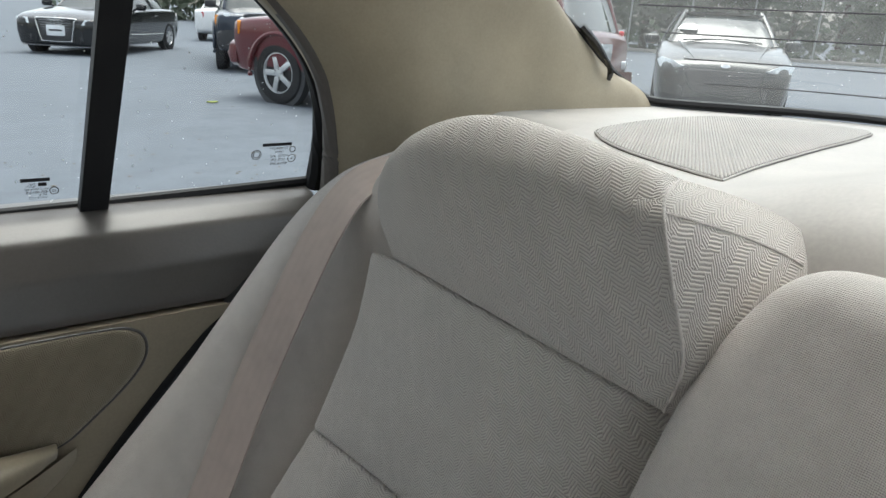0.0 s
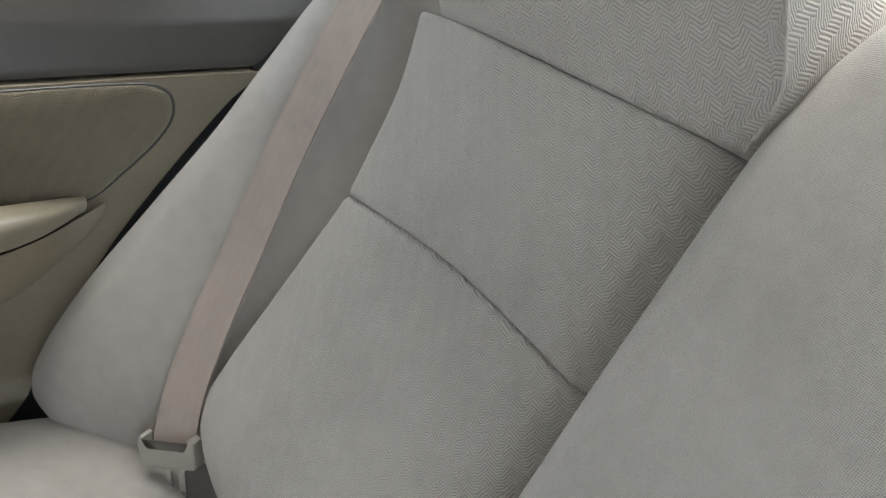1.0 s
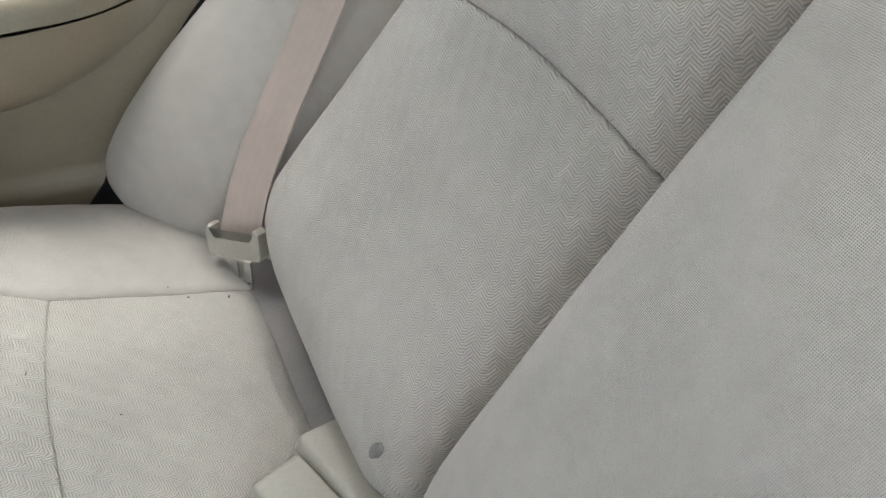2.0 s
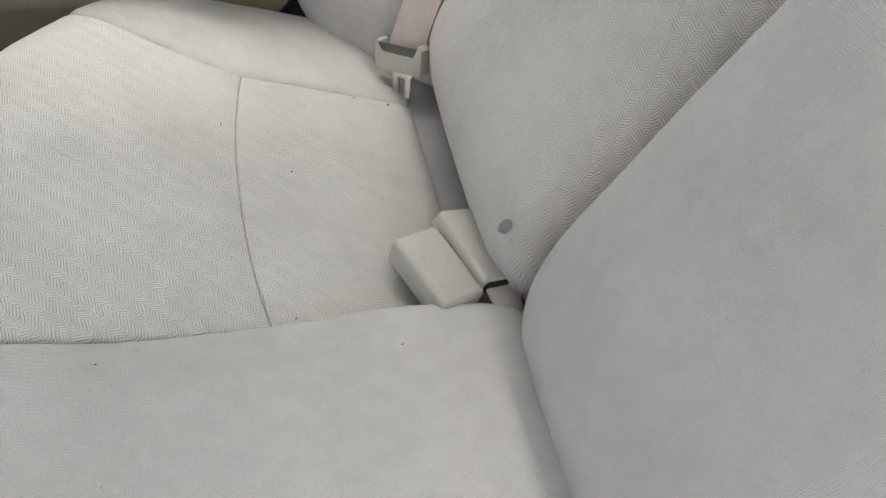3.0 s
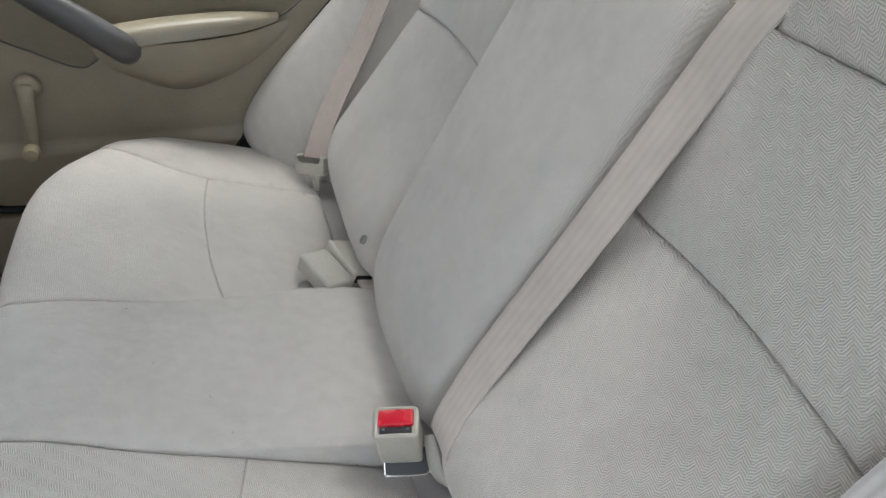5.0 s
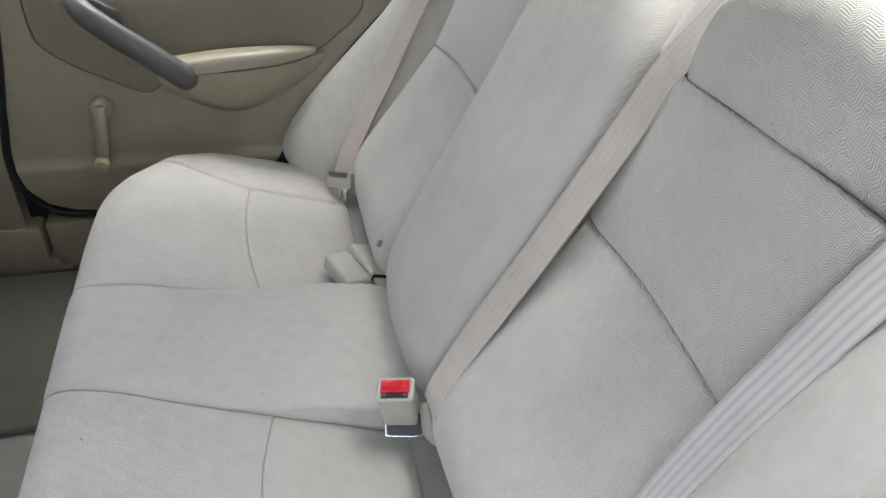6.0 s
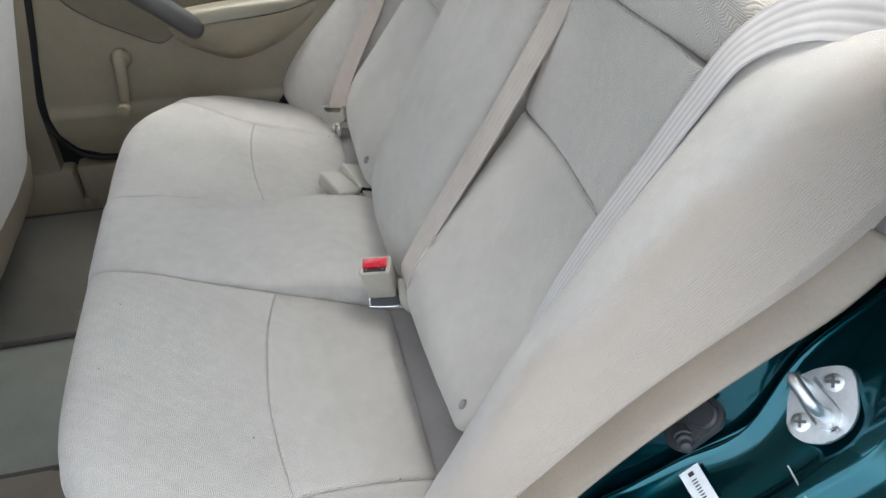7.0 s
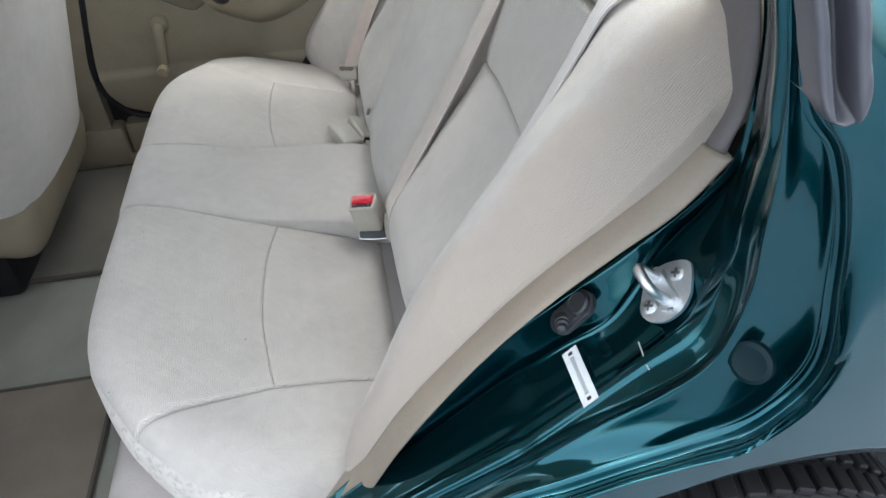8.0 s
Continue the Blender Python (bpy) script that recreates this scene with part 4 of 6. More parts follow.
clip = thing("belt_hook", (0.69, 0.66, 1.11), "black plastic hook clipped to the window edge", "hook")
bm = bmesh.new()
tube(bm, [(0.655, 0.655, 1.140), (0.672, 0.650, 1.125), (0.69, 0.648, 1.110), (0.70, 0.645, 1.098)], lambda k: 0.010 - 0.003 * k, 12, 8, 0.6)
part("hook_base", bm, black_gloss, clip)
bm = bmesh.new()
tube(bm, [(0.695, 0.645, 1.104), (0.705, 0.640, 1.090), (0.712, 0.640, 1.076), (0.714, 0.644, 1.066)], lambda k: 0.006 - 0.002 * k, 12, 8, 0.5)
part("hook_arm", bm, black_gloss, clip)

# ---- far rear door ----
door = thing("door_1", (-0.25, 0.70, 0.33), "tan and grey vinyl rear door trim with cloth insert, closed", "car door", kind="structure")


def rear_edge(z):
    return table([(0.30, -0.225), (0.40, -0.172), (0.47, -0.120), (0.58, -0.048), (0.68, 0.030), (0.79, 0.143), (0.82, 0.168), (0.90, 0.29), (0.95, 0.315)], z)


def front_edge(z):
    return table([(0.345, -0.50), (0.352, -0.56), (0.375, -0.61), (0.42, -0.640), (0.48, -0.650), (0.61, -0.630), (0.72, -0.609), (0.95, -0.568)], z)


def door_y(x, z):
    y = table([(0.34, 0.675), (0.40, 0.66), (0.46, 0.655), (0.475, 0.668), (0.56, 0.668), (0.70, 0.676), (0.808, 0.684), (0.814, 0.690), (0.86, 0.703), (0.895, 0.725), (0.912, 0.755), (0.916, 0.79)], z)
    return y


bm = bmesh.new()
zs = [0.345 + i * (0.808 - 0.345) / 60 for i in range(61)]
sheet(bm, lambda u, v: Vector((lerp(front_edge(v), rear_edge(v), u), door_y(0, v), v)), [i / 40 for i in range(41)], zs, skirt=(0, 0.03, 0))
part("lower_panel", bm, trim_tan, door, "tan vinyl lower panel", sharp=50)
bm = bmesh.new()
zs = [0.812 + i * (0.916 - 0.812) / 24 for i in range(25)]
sheet(bm, lambda u, v: Vector((lerp(front_edge(v), rear_edge(v), u), door_y(0, v) + 0.004 * circ(v - 0.812, 0.01), v)), [i / 30 for i in range(31)], zs, skirt=(0, 0.03, 0))
part("upper_panel", bm, trim_grey, door, "dark grey vinyl upper panel", sharp=50)
# cloth insert, slightly proud
ins = [(-0.560, 0.800), (-0.556, 0.73), (-0.54, 0.70), (-0.495, 0.667), (-0.44, 0.638), (-0.385, 0.612), (-0.355, 0.618), (-0.30, 0.66), (-0.25, 0.67), (-0.10, 0.678), (-0.038, 0.684), (0.0, 0.708), (0.042, 0.743), (0.060, 0.772), (0.050, 0.797), (0.0, 0.804), (-0.20, 0.803), (-0.40, 0.802)]
ring = [spline(ins + ins[:1], i / 120) for i in range(120)]
bm = bmesh.new()
layer = bm.loops.layers.uv.verify()
ctr = Vector((-0.25, 0.74))
levels = []
for k, out in ((1.0, 0.0), (0.985, 0.0045), (0.965, 0.006), (0.6, 0.007), (0.25, 0.007)):
    levels.append([bm.verts.new((ctr.x + (p.x - ctr.x) * k, door_y(0, ctr.y + (p.y - ctr.y) * k) - out, ctr.y + (p.y - ctr.y) * k)) for p in ring])
for a, b in zip(levels, levels[1:]):
    for i in range(120):
        bm.faces.new((a[i], a[(i + 1) % 120], b[(i + 1) % 120], b[i]))
bm.faces.new(levels[-1])
for f in bm.faces:
    for lp in f.loops:
        lp[layer].uv = (lp.vert.co.x, lp.vert.co.z)
part("cloth_insert", bm, cloth_door, door, "ribbed brown cloth insert", sharp=0)
bm = bmesh.new()
tube(bm, [(p.x, door_y(0, p.y) - 0.001, p.y) for p in ring] + [(ring[0].x, door_y(0, ring[0].y) - 0.001, ring[0].y)], 0.0018, 200, 6, up=(0, 1, 0))
part("insert_seam", bm, handle_grey, door, "dark seam line")
# armrest: padded top and a scooped pocket below
bm = bmesh.new()
loft(bm, [[(-0.325, 0.672, 0.665), (-0.22, 0.674, 0.676), (-0.12, 0.676, 0.684), (-0.045, 0.677, 0.684)],
          [(-0.33, 0.640, 0.690), (-0.23, 0.640, 0.702), (-0.12, 0.645, 0.705), (-0.040, 0.665, 0.694)],
          [(-0.33, 0.600, 0.688), (-0.22, 0.600, 0.700), (-0.11, 0.612, 0.703), (-0.040, 0.655, 0.690)],
          [(-0.32, 0.592, 0.668), (-0.22, 0.590, 0.676), (-0.11, 0.604, 0.682), (-0.042, 0.655, 0.682)]], 30, 16)
part("armrest_pad", bm, armrest_vinyl, door, "padded tan armrest top", sharp=0)
bm = bmesh.new()
loft(bm, [[(-0.345, 0.61, 0.664), (-0.22, 0.589, 0.674), (-0.11, 0.603, 0.680), (-0.020, 0.67, 0.680)],
          [(-0.335, 0.608, 0.645), (-0.22, 0.592, 0.640), (-0.11, 0.612, 0.650), (-0.024, 0.672, 0.662)],
          [(-0.32, 0.625, 0.620), (-0.22, 0.612, 0.595), (-0.12, 0.630, 0.612), (-0.04, 0.674, 0.642)],
          [(-0.32, 0.665, 0.600), (-0.22, 0.664, 0.562), (-0.13, 0.667, 0.585), (-0.06, 0.675, 0.625)]], 30, 16)
part("armrest_body", bm, trim_tan, door, "tan moulded armrest underside", sharp=0)
# pull handle
bm = bmesh.new()
tube(bm, [(-0.462, 0.655, 0.800), (-0.458, 0.625, 0.795), (-0.436, 0.600, 0.780), (-0.39, 0.588, 0.746), (-0.34, 0.586, 0.709), (-0.302, 0.592, 0.675), (-0.290, 0.610, 0.656), (-0.295, 0.655, 0.646)],
     lambda k: 0.020 + 0.006 * k, 40, 14, 0.8, up=(0, 1, 0))
part("pull_handle", bm, handle_grey, door, "dark grey plastic pull handle")
bm = bmesh.new()
prism(bm, [(-0.05, -0.018), (-0.02, -0.024), (0.03, -0.02), (0.05, 0.0), (0.03, 0.02), (-0.02, 0.022), (-0.05, 0.012)], 0.014, Matrix.Translation((-0.435, 0.680, 0.768)) @ Euler((radians(90), radians(28), 0)).to_matrix().to_4x4(), 0.005)
part("handle_base", bm, handle_grey, door, "dark grey handle base")
# window crank
crank = part("window_crank", bmesh.new(), trim_tan, door, "tan plastic window crank")
bm = bmesh.new()
lathe(bm, [(0.0005, 0.0), (0.021, 0.0), (0.022, 0.010), (0.019, 0.020), (0.014, 0.026), (0.0005, 0.027)], pose(-0.464, 0.669, 0.585, 90, 0, 0), 28)
part("hub", bm, trim_tan, crank)
bm = bmesh.new()
tube(bm, [(-0.464, 0.640, 0.595), (-0.466, 0.632, 0.575), (-0.470, 0.628, 0.53), (-0.476, 0.630, 0.492)], lambda k: 0.014 - 0.004 * k, 20, 12, 0.6, up=(0, 1, 0))
part("arm", bm, trim_tan, crank)
bm = bmesh.new()
lathe(bm, [(0.0005, 0.0), (0.010, 0.0), (0.013, 0.010), (0.014, 0.024), (0.011, 0.030), (0.0005, 0.031)], pose(-0.477, 0.632, 0.486, 90, 0, 0), 24)
part("knob", bm, simple_mat("worn_knob", (0.30, 0.255, 0.16), 0.4), crank, "worn yellowish knob")
# black seal round the door opening
bm = bmesh.new()
tube(bm, [(-0.582, 0.672, 0.90), (-0.619, 0.672, 0.70), (-0.638, 0.672, 0.60), (-0.660, 0.672, 0.48), (-0.646, 0.672, 0.405), (-0.60, 0.676, 0.352), (-0.52, 0.68, 0.336), (-0.35, 0.68, 0.33), (-0.24, 0.68, 0.345)], 0.008, 80, 8)
tube(bm, [(-0.24, 0.68, 0.345), (-0.140, 0.676, 0.44), (-0.060, 0.676, 0.56), (0.022, 0.680, 0.665), (0.138, 0.690, 0.785), (0.205, 0.704, 0.84), (0.30, 0.74, 0.905)], 0.009, 60, 8)
seal = part("door_seal", bm, rubber, door, "black rubber door seal")

# far side window: fixed quarter pane, division post, sliding pane
w1 = thing("window_1", (0.0, 0.78, 0.91), "rear door window with etched marks and a black division post", "window", kind="structure")


def pane_y(z):
    return 0.80 - (z - 0.90) * 0.30


bm = bmesh.new()
sheet(bm, lambda u, v: Vector((lerp(-0.70, 0.33, u), pane_y(v), v)), [i / 20 for i in range(21)], [0.88 + 0.05 * i for i in range(9)])
pn = part("pane", bm, glass, w1, sharp=0)
pn.visible_shadow = False
bm = bmesh.new()
prism(bm, [(0.019, 0.90), (0.048, 0.90), (0.086, 1.20), (0.104, 1.33), (0.072, 1.33), (0.055, 1.20)], 0.02, Matrix(((1, 0, 0, 0), (0, -0.30, 1, 0.80 + 0.27 - 0.03), (0, 1, 0.0, 0), (0, 0, 0, 1))), 0.004)
part("division_post", bm, rubber, w1, "black division post")
bm = bmesh.new()
tube(bm, [(-0.66, 0.788, 0.908), (-0.3, 0.788, 0.910), (0.05, 0.788, 0.914), (0.30, 0.786, 0.920)], 0.007, 30, 8)
tube(bm, [(0.308, 0.782, 0.91), (0.318, 0.778, 0.97), (0.312, 0.765, 1.03), (0.284, 0.748, 1.09), (0.225, 0.727, 1.15), (0.12, 0.70, 1.235), (0.0, 0.68, 1.29), (-0.2, 0.67, 1.32), (-0.66, 0.67, 1.32)], 0.012, 80, 8)
part("window_seal", bm, rubber, w1, "black rubber window seal")


def glass_text(words, x, z, size, squeeze=1.0):
    """Etched writing that reads from outside, so reversed from within."""
    cu = bpy.data.curves.new("mark", "FONT")
    cu.body, cu.size, cu.align_x = words, size, "LEFT"
    tmp = bpy.data.objects.new("mark", cu)
    scene.collection.objects.link(tmp)
    bpy.context.view_layer.update()
    me = bpy.data.meshes.new_from_object(tmp)
    bpy.data.objects.remove(tmp)
    for v in me.vertices:
        a, b = v.co.x, v.co.y
        zz = z + b
        v.co = Vector((x - a * squeeze, pane_y(zz) - 0.0015, zz))
    me.materials.append(ink)
    ob = new("etched_mark", me)
    ob.parent = w1
    ob.matrix_parent_inverse = w1.matrix_world.inverted()
    ob["label"] = "dark etched glass marking"


def glass_bar(x0, x1, z0, z1):
    bm = bmesh.new()
    prism(bm, [(x0, z0), (x1, z0), (x1, z1), (x0, z1)], 0.0008, Matrix(((1, 0, 0, 0), (0, -0.30, -1, 0.80 + 0.27 - 0.001), (0, 1, 0, 0), (0, 0, 0, 1))))
    part("maker_bar", bm, ink, w1, "dark bar in place of a maker's mark")


def glass_ring(x, z, r):
    bm = bmesh.new()
    tube(bm, [(x + r * math.cos(a), pane_y(z + r * math.sin(a)) - 0.0015, z + r * math.sin(a)) for a in [2 * math.pi * i / 16 for i in range(17)]], 0.0005, 32, 4, up=(0, 1, 0.1))
    part("mark_ring", bm, ink, w1)


glass_bar(-0.031, -0.003, 0.9465, 0.9505)
glass_bar(-0.0145, -0.0065, 0.9410, 0.9450)
for k, words in enumerate(("TINT", "SAFETY")):
    glass_text(words, -0.017, 0.9425 - 0.0027 * k, 0.0031)
glass_text("SOLID TEMPERED", -0.0045, 0.9365, 0.0030)
glass_text("43R-001070", -0.0055, 0.9325, 0.0044)
glass_text("AS2 81", -0.0065, 0.9295, 0.0030)
glass_text("DOT18  M503", -0.0065, 0.9262, 0.0030)
glass_ring(0.0005, 0.9345, 0.0042)
glass_text("E2", 0.0027, 0.9328, 0.0045)
glass_bar(0.238, 0.277, 0.9715, 0.9755)
for k, words in enumerate(("TEMPERLITE", "    TECH.", "M2105  AS2", "  DOT-376", "43R-001072")):
    glass_text(words, 0.273, 0.9665 - 0.0052 * k, 0.0048)
glass_ring(0.2305, 0.9610, 0.0062)
glass_ring(0.2305, 0.9610, 0.0040)
glass_ring(0.279, 0.9660, 0.0038)
glass_ring(0.279, 0.9535, 0.0052)
glass_text("E6", 0.2822, 0.9515, 0.0050)
# dried rain spots on both panes
rnd = random.Random(21)
spots = bmesh.new()
for i in range(150):
    x, z, r = rnd.uniform(-0.1, 0.31), rnd.uniform(0.92, 1.18), rnd.uniform(0.0004, 0.0010)
    lathe(spots, [(r * 0.4, 0.0), (r, 0.0002), (r * 0.3, 0.0005)], Matrix.Translation((x, pane_y(z) + 0.002, z)) @ Euler((radians(90), 0, 0)).to_matrix().to_4x4(), 6)
part("rain_spots", spots, label_white, w1)["kind"] = "stuff"
spots = bmesh.new()
for i in range(420):
    p = rear_pane(rnd.uniform(0.55, 0.99), rnd.uniform(0.04, 0.6))
    r = rnd.uniform(0.0004, 0.0011)
    lathe(spots, [(r * 0.4, 0.0), (r, 0.0002), (r * 0.3, 0.0006)], Matrix.Translation(p + Vector((0.003, 0, 0.004))) @ Euler((0, radians(33), 0)).to_matrix().to_4x4(), 6)
part("rain_spots", spots, label_white, window)["kind"] = "stuff"
bm = bmesh.new()
tube(bm, [(0.310, 0.738, 0.90), (0.316, 0.738, 0.97), (0.308, 0.730, 1.03), (0.281, 0.716, 1.09), (0.222, 0.700, 1.155), (0.115, 0.678, 1.24), (0.0, 0.660, 1.30)], 0.013, 60, 10)
part("opening_cover", bm, cover_dark, w1, "brown seal cover strip")

# far wall below and around the door, and sill
bm = bmesh.new()
sheet(bm, lambda u, v: Vector((lerp(-2.0, -0.668 + 0.19 * max(0.0, lerp(0.2, 0.93, v) - 0.47), u), 0.675 - 0.015 * v, lerp(0.2, 0.93, v))), [i / 4 for i in range(5)], [i / 6 for i in range(7)], skirt=(0, 0.05, 0))
tagged(part("wall_right", bm, trim_tan), "tan plastic lower pillar trim", "wall", kind="structure")
tagged(box_part("sill_right", (-0.635, 0.672, 0.2), (-0.10, 0.74, 0.325), trim_tan, 0.012), "tan plastic door sill trim", "sill", kind="structure")
tagged(box_part("sill_right_front", (-2.0, 0.665, 0.2), (-0.64, 0.74, 0.318), trim_tan, 0.012), "tan plastic door sill trim", "sill", kind="structure")
# black panels added behind trim and seat, closing gaps where light came in
tagged(box_part("wall_right_inner", (-0.74, 0.715, 0.2), (-0.05, 0.745, 0.60), rubber, 0.003), "black backing panel added behind the door trim to stop light", "wall", kind="structure")
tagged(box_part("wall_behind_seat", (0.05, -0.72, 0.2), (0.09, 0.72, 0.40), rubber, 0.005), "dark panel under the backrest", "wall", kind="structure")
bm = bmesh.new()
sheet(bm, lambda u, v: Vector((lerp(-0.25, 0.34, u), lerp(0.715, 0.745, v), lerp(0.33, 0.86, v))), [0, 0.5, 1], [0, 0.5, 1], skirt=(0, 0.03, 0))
tagged(part("wall_right_rear", bm, rubber), "black filler panel behind the seat bolster", "wall", kind="structure")


# unseen pillars, door wall and front wall, added to hold back light
for sg, nm in ((1, "right"), (-1, "left")):
    tagged(box_part("pillar_" + nm, (-0.80, min(sg * 0.64, sg * 0.72), 0.9), (-0.69, max(sg * 0.64, sg * 0.72), 1.36), trim_pillar, 0.02), "tan centre pillar out of view, added to cut side light", "pillar", kind="structure")
tagged(box_part("wall_left", (-2.0, -0.74, 0.2), (-0.70, -0.66, 0.93), trim_tan, 0.02), "tan front door wall out of view, added to cut side light", "wall", kind="structure")
tagged(box_part("wall_front", (-2.1, -0.74, 0.2), (-1.95, 0.74, 0.98), handle_grey, 0.03), "dark wall out of view, added to close the cabin front", "wall", kind="structure")


# ---- front seats ----
def front_seat(y0, y1, dx, label):
    seat = thing("front_seat", (-0.9 + dx, (y0 + y1) / 2, 0.2), label, "car seat", "front seats")
    w = (y1 - y0) / 2
    yc = (y0 + y1) / 2

    def rear_x(z):
        return -0.70 + dx + (z - 0.41) * 0.28
    bm = bmesh.new()

    def spot(u, v):
        a = 2 * math.pi * u
        ca, sa = math.cos(a), math.sin(a)
        z = lerp(0.44, 1.06, v)
        hw = w * (1 - 0.10 * v) * (1 - 0.25 * circ((1 - v) * 0.6, 0.12))
        hd = 0.075 * (1 - 0.35 * v)
        yy = hw * math.copysign(abs(sa) ** 0.45, sa)
        xx = hd * math.copysign(abs(ca) ** 0.55, ca)
        return Vector((rear_x(z) - 0.075 + xx - 0.02 * (yy / w) ** 2, yc + yy, z - 0.02 * (yy / w) ** 2 * v))
    sheet(bm, spot, [i / 48 for i in range(49)], [i / 24 for i in range(25)], lambda u, v: (u, v * 0.6), None)
    part("backrest", bm, cloth, seat, "pale cloth seat back", sharp=0)
    bm = bmesh.new()
    rbox(bm, (0.50, 2 * w, 0.20), pose(-1.02 + dx, yc, 0.44), 0.05, 4)
    part("seat_cushion", bm, cloth, seat)
    bm = bmesh.new()
    rbox(bm, (0.17, 2 * w - 0.02, 0.17), pose(-0.80 + dx, yc, 0.40, 0, 12, 0), 0.05, 4)
    part("lower_cover", bm, trim_tan, seat, "tan plastic lower cover")
    bm = bmesh.new()
    rbox(bm, (0.40, 2 * w - 0.10, 0.12), pose(-1.02 + dx, yc, 0.26), 0.02, 2)
    part("seat_mount", bm, rubber, seat)


front_seat(0.10, 0.60, 0.03, "pale cloth front passenger seat with a tan lower cover")
front_seat(-0.60, -0.10, 0.02, "pale cloth driver seat with a tan lower cover")

# ---- near side: body opening with painted jamb ----
body = thing("car_body_side", (0.2, -0.75, 0.3), "glossy teal metallic rear body side with open door jamb", "car body", kind="structure")


def yy(pts, y):
    return [(a, y + (c if len(p) > 2 else 0.0), b) for p in pts for a, b, c in [(p + (0.0,))[:3]]]


# stations along the opening, from the sill up the pillar
LIP = [(-0.150, -0.645, 0.440), (0.083, -0.640, 0.683), (0.118, -0.642, 0.716), (0.151, -0.645, 0.745), (0.202, -0.650, 0.791), (0.250, -0.656, 0.834), (0.280, -0.660, 0.872), (0.288, -0.663, 0.901), (0.289, -0.664, 0.945), (0.286, -0.664, 0.988), (0.278, -0.664, 1.028), (0.258, -0.655, 1.115)]
RIDGE = [(-0.170, -0.668, 0.440), (0.081, -0.650, 0.623), (0.115, -0.660, 0.659), (0.148, -0.668, 0.692), (0.189, -0.681, 0.735), (0.237, -0.660, 0.790), (0.274, -0.670, 0.854), (0.286, -0.678, 0.888), (0.284, -0.684, 0.937), (0.277, -0.686, 0.995), (0.269, -0.686, 1.039), (0.249, -0.675, 1.126)]
STEP = [(-0.185, -0.735, 0.460), (0.072, -0.738, 0.600), (0.104, -0.744, 0.634), (0.145, -0.749, 0.678), (0.193, -0.753, 0.728), (0.235, -0.759, 0.773), (0.251, -0.752, 0.835), (0.242, -0.763, 0.906), (0.229, -0.784, 0.984), (0.219, -0.786, 1.039), (0.208, -0.786, 1.080), (0.193, -0.772, 1.153)]
GUTTER = [(-0.195, -0.768, 0.500), (0.063, -0.772, 0.642), (0.098, -0.777, 0.670), (0.144, -0.782, 0.708), (0.191, -0.789, 0.744), (0.230, -0.791, 0.783), (0.247, -0.786, 0.843), (0.240, -0.790, 0.908), (0.230, -0.798, 0.972), (0.220, -0.800, 1.034), (0.207, -0.800, 1.086), (0.191, -0.785, 1.157)]
RIM = [(-0.190, -0.820, 0.560), (0.050, -0.820, 0.680), (0.100, -0.820, 0.692), (0.153, -0.820, 0.705), (0.207, -0.820, 0.718), (0.263, -0.820, 0.737), (0.297, -0.820, 0.793), (0.283, -0.820, 0.883), (0.268, -0.820, 0.945), (0.246, -0.820, 0.997), (0.222, -0.816, 1.028), (0.206, -0.811, 1.086), (0.187, -0.800, 1.153)]
SKIN = [(-0.195, -0.845, 0.570), (0.044, -0.845, 0.695), (0.091, -0.845, 0.700), (0.142, -0.845, 0.715), (0.194, -0.845, 0.724), (0.250, -0.845, 0.736), (0.291, -0.845, 0.806), (0.270, -0.845, 0.907), (0.258, -0.845, 0.948), (0.236, -0.845, 1.006), (0.214, -0.843, 1.040), (0.202, -0.838, 1.090), (0.185, -0.820, 1.157)]

LIP, RIDGE, STEP, GUTTER = [c[:9] + [tuple(Vector(c[8]).lerp(Vector(c[9]), 0.5))] + c[9:] for c in (LIP, RIDGE, STEP, GUTTER)]
LIP, RIDGE, STEP, GUTTER, RIM, SKIN = [[c[0], tuple(Vector(c[0]).lerp(Vector(c[1]), 0.35)), tuple(Vector(c[0]).lerp(Vector(c[1]), 0.7))] + c[1:] for c in (LIP, RIDGE, STEP, GUTTER, RIM, SKIN)]


def face_out(i):
    """The way out of the jamb face at that station: it turns forwards up the pillar."""
    return Vector((-0.71, -0.10, 0.66)).lerp(Vector((-0.80, -0.55, 0.12)), max(0.0, min(1.0, (i - 6) / 4.0))).normalized()


def between(A, B, k, y=0.0, proud=0.0):
    out = []
    for i, (p, q) in enumerate(zip(A, B)):
        if len(p) == 3:
            out.append(tuple(Vector(p).lerp(Vector(q), k) + face_out(i) * proud))
        else:
            out.append((lerp(p[0], q[0], k), y, lerp(p[1], q[1], k)))
    return out


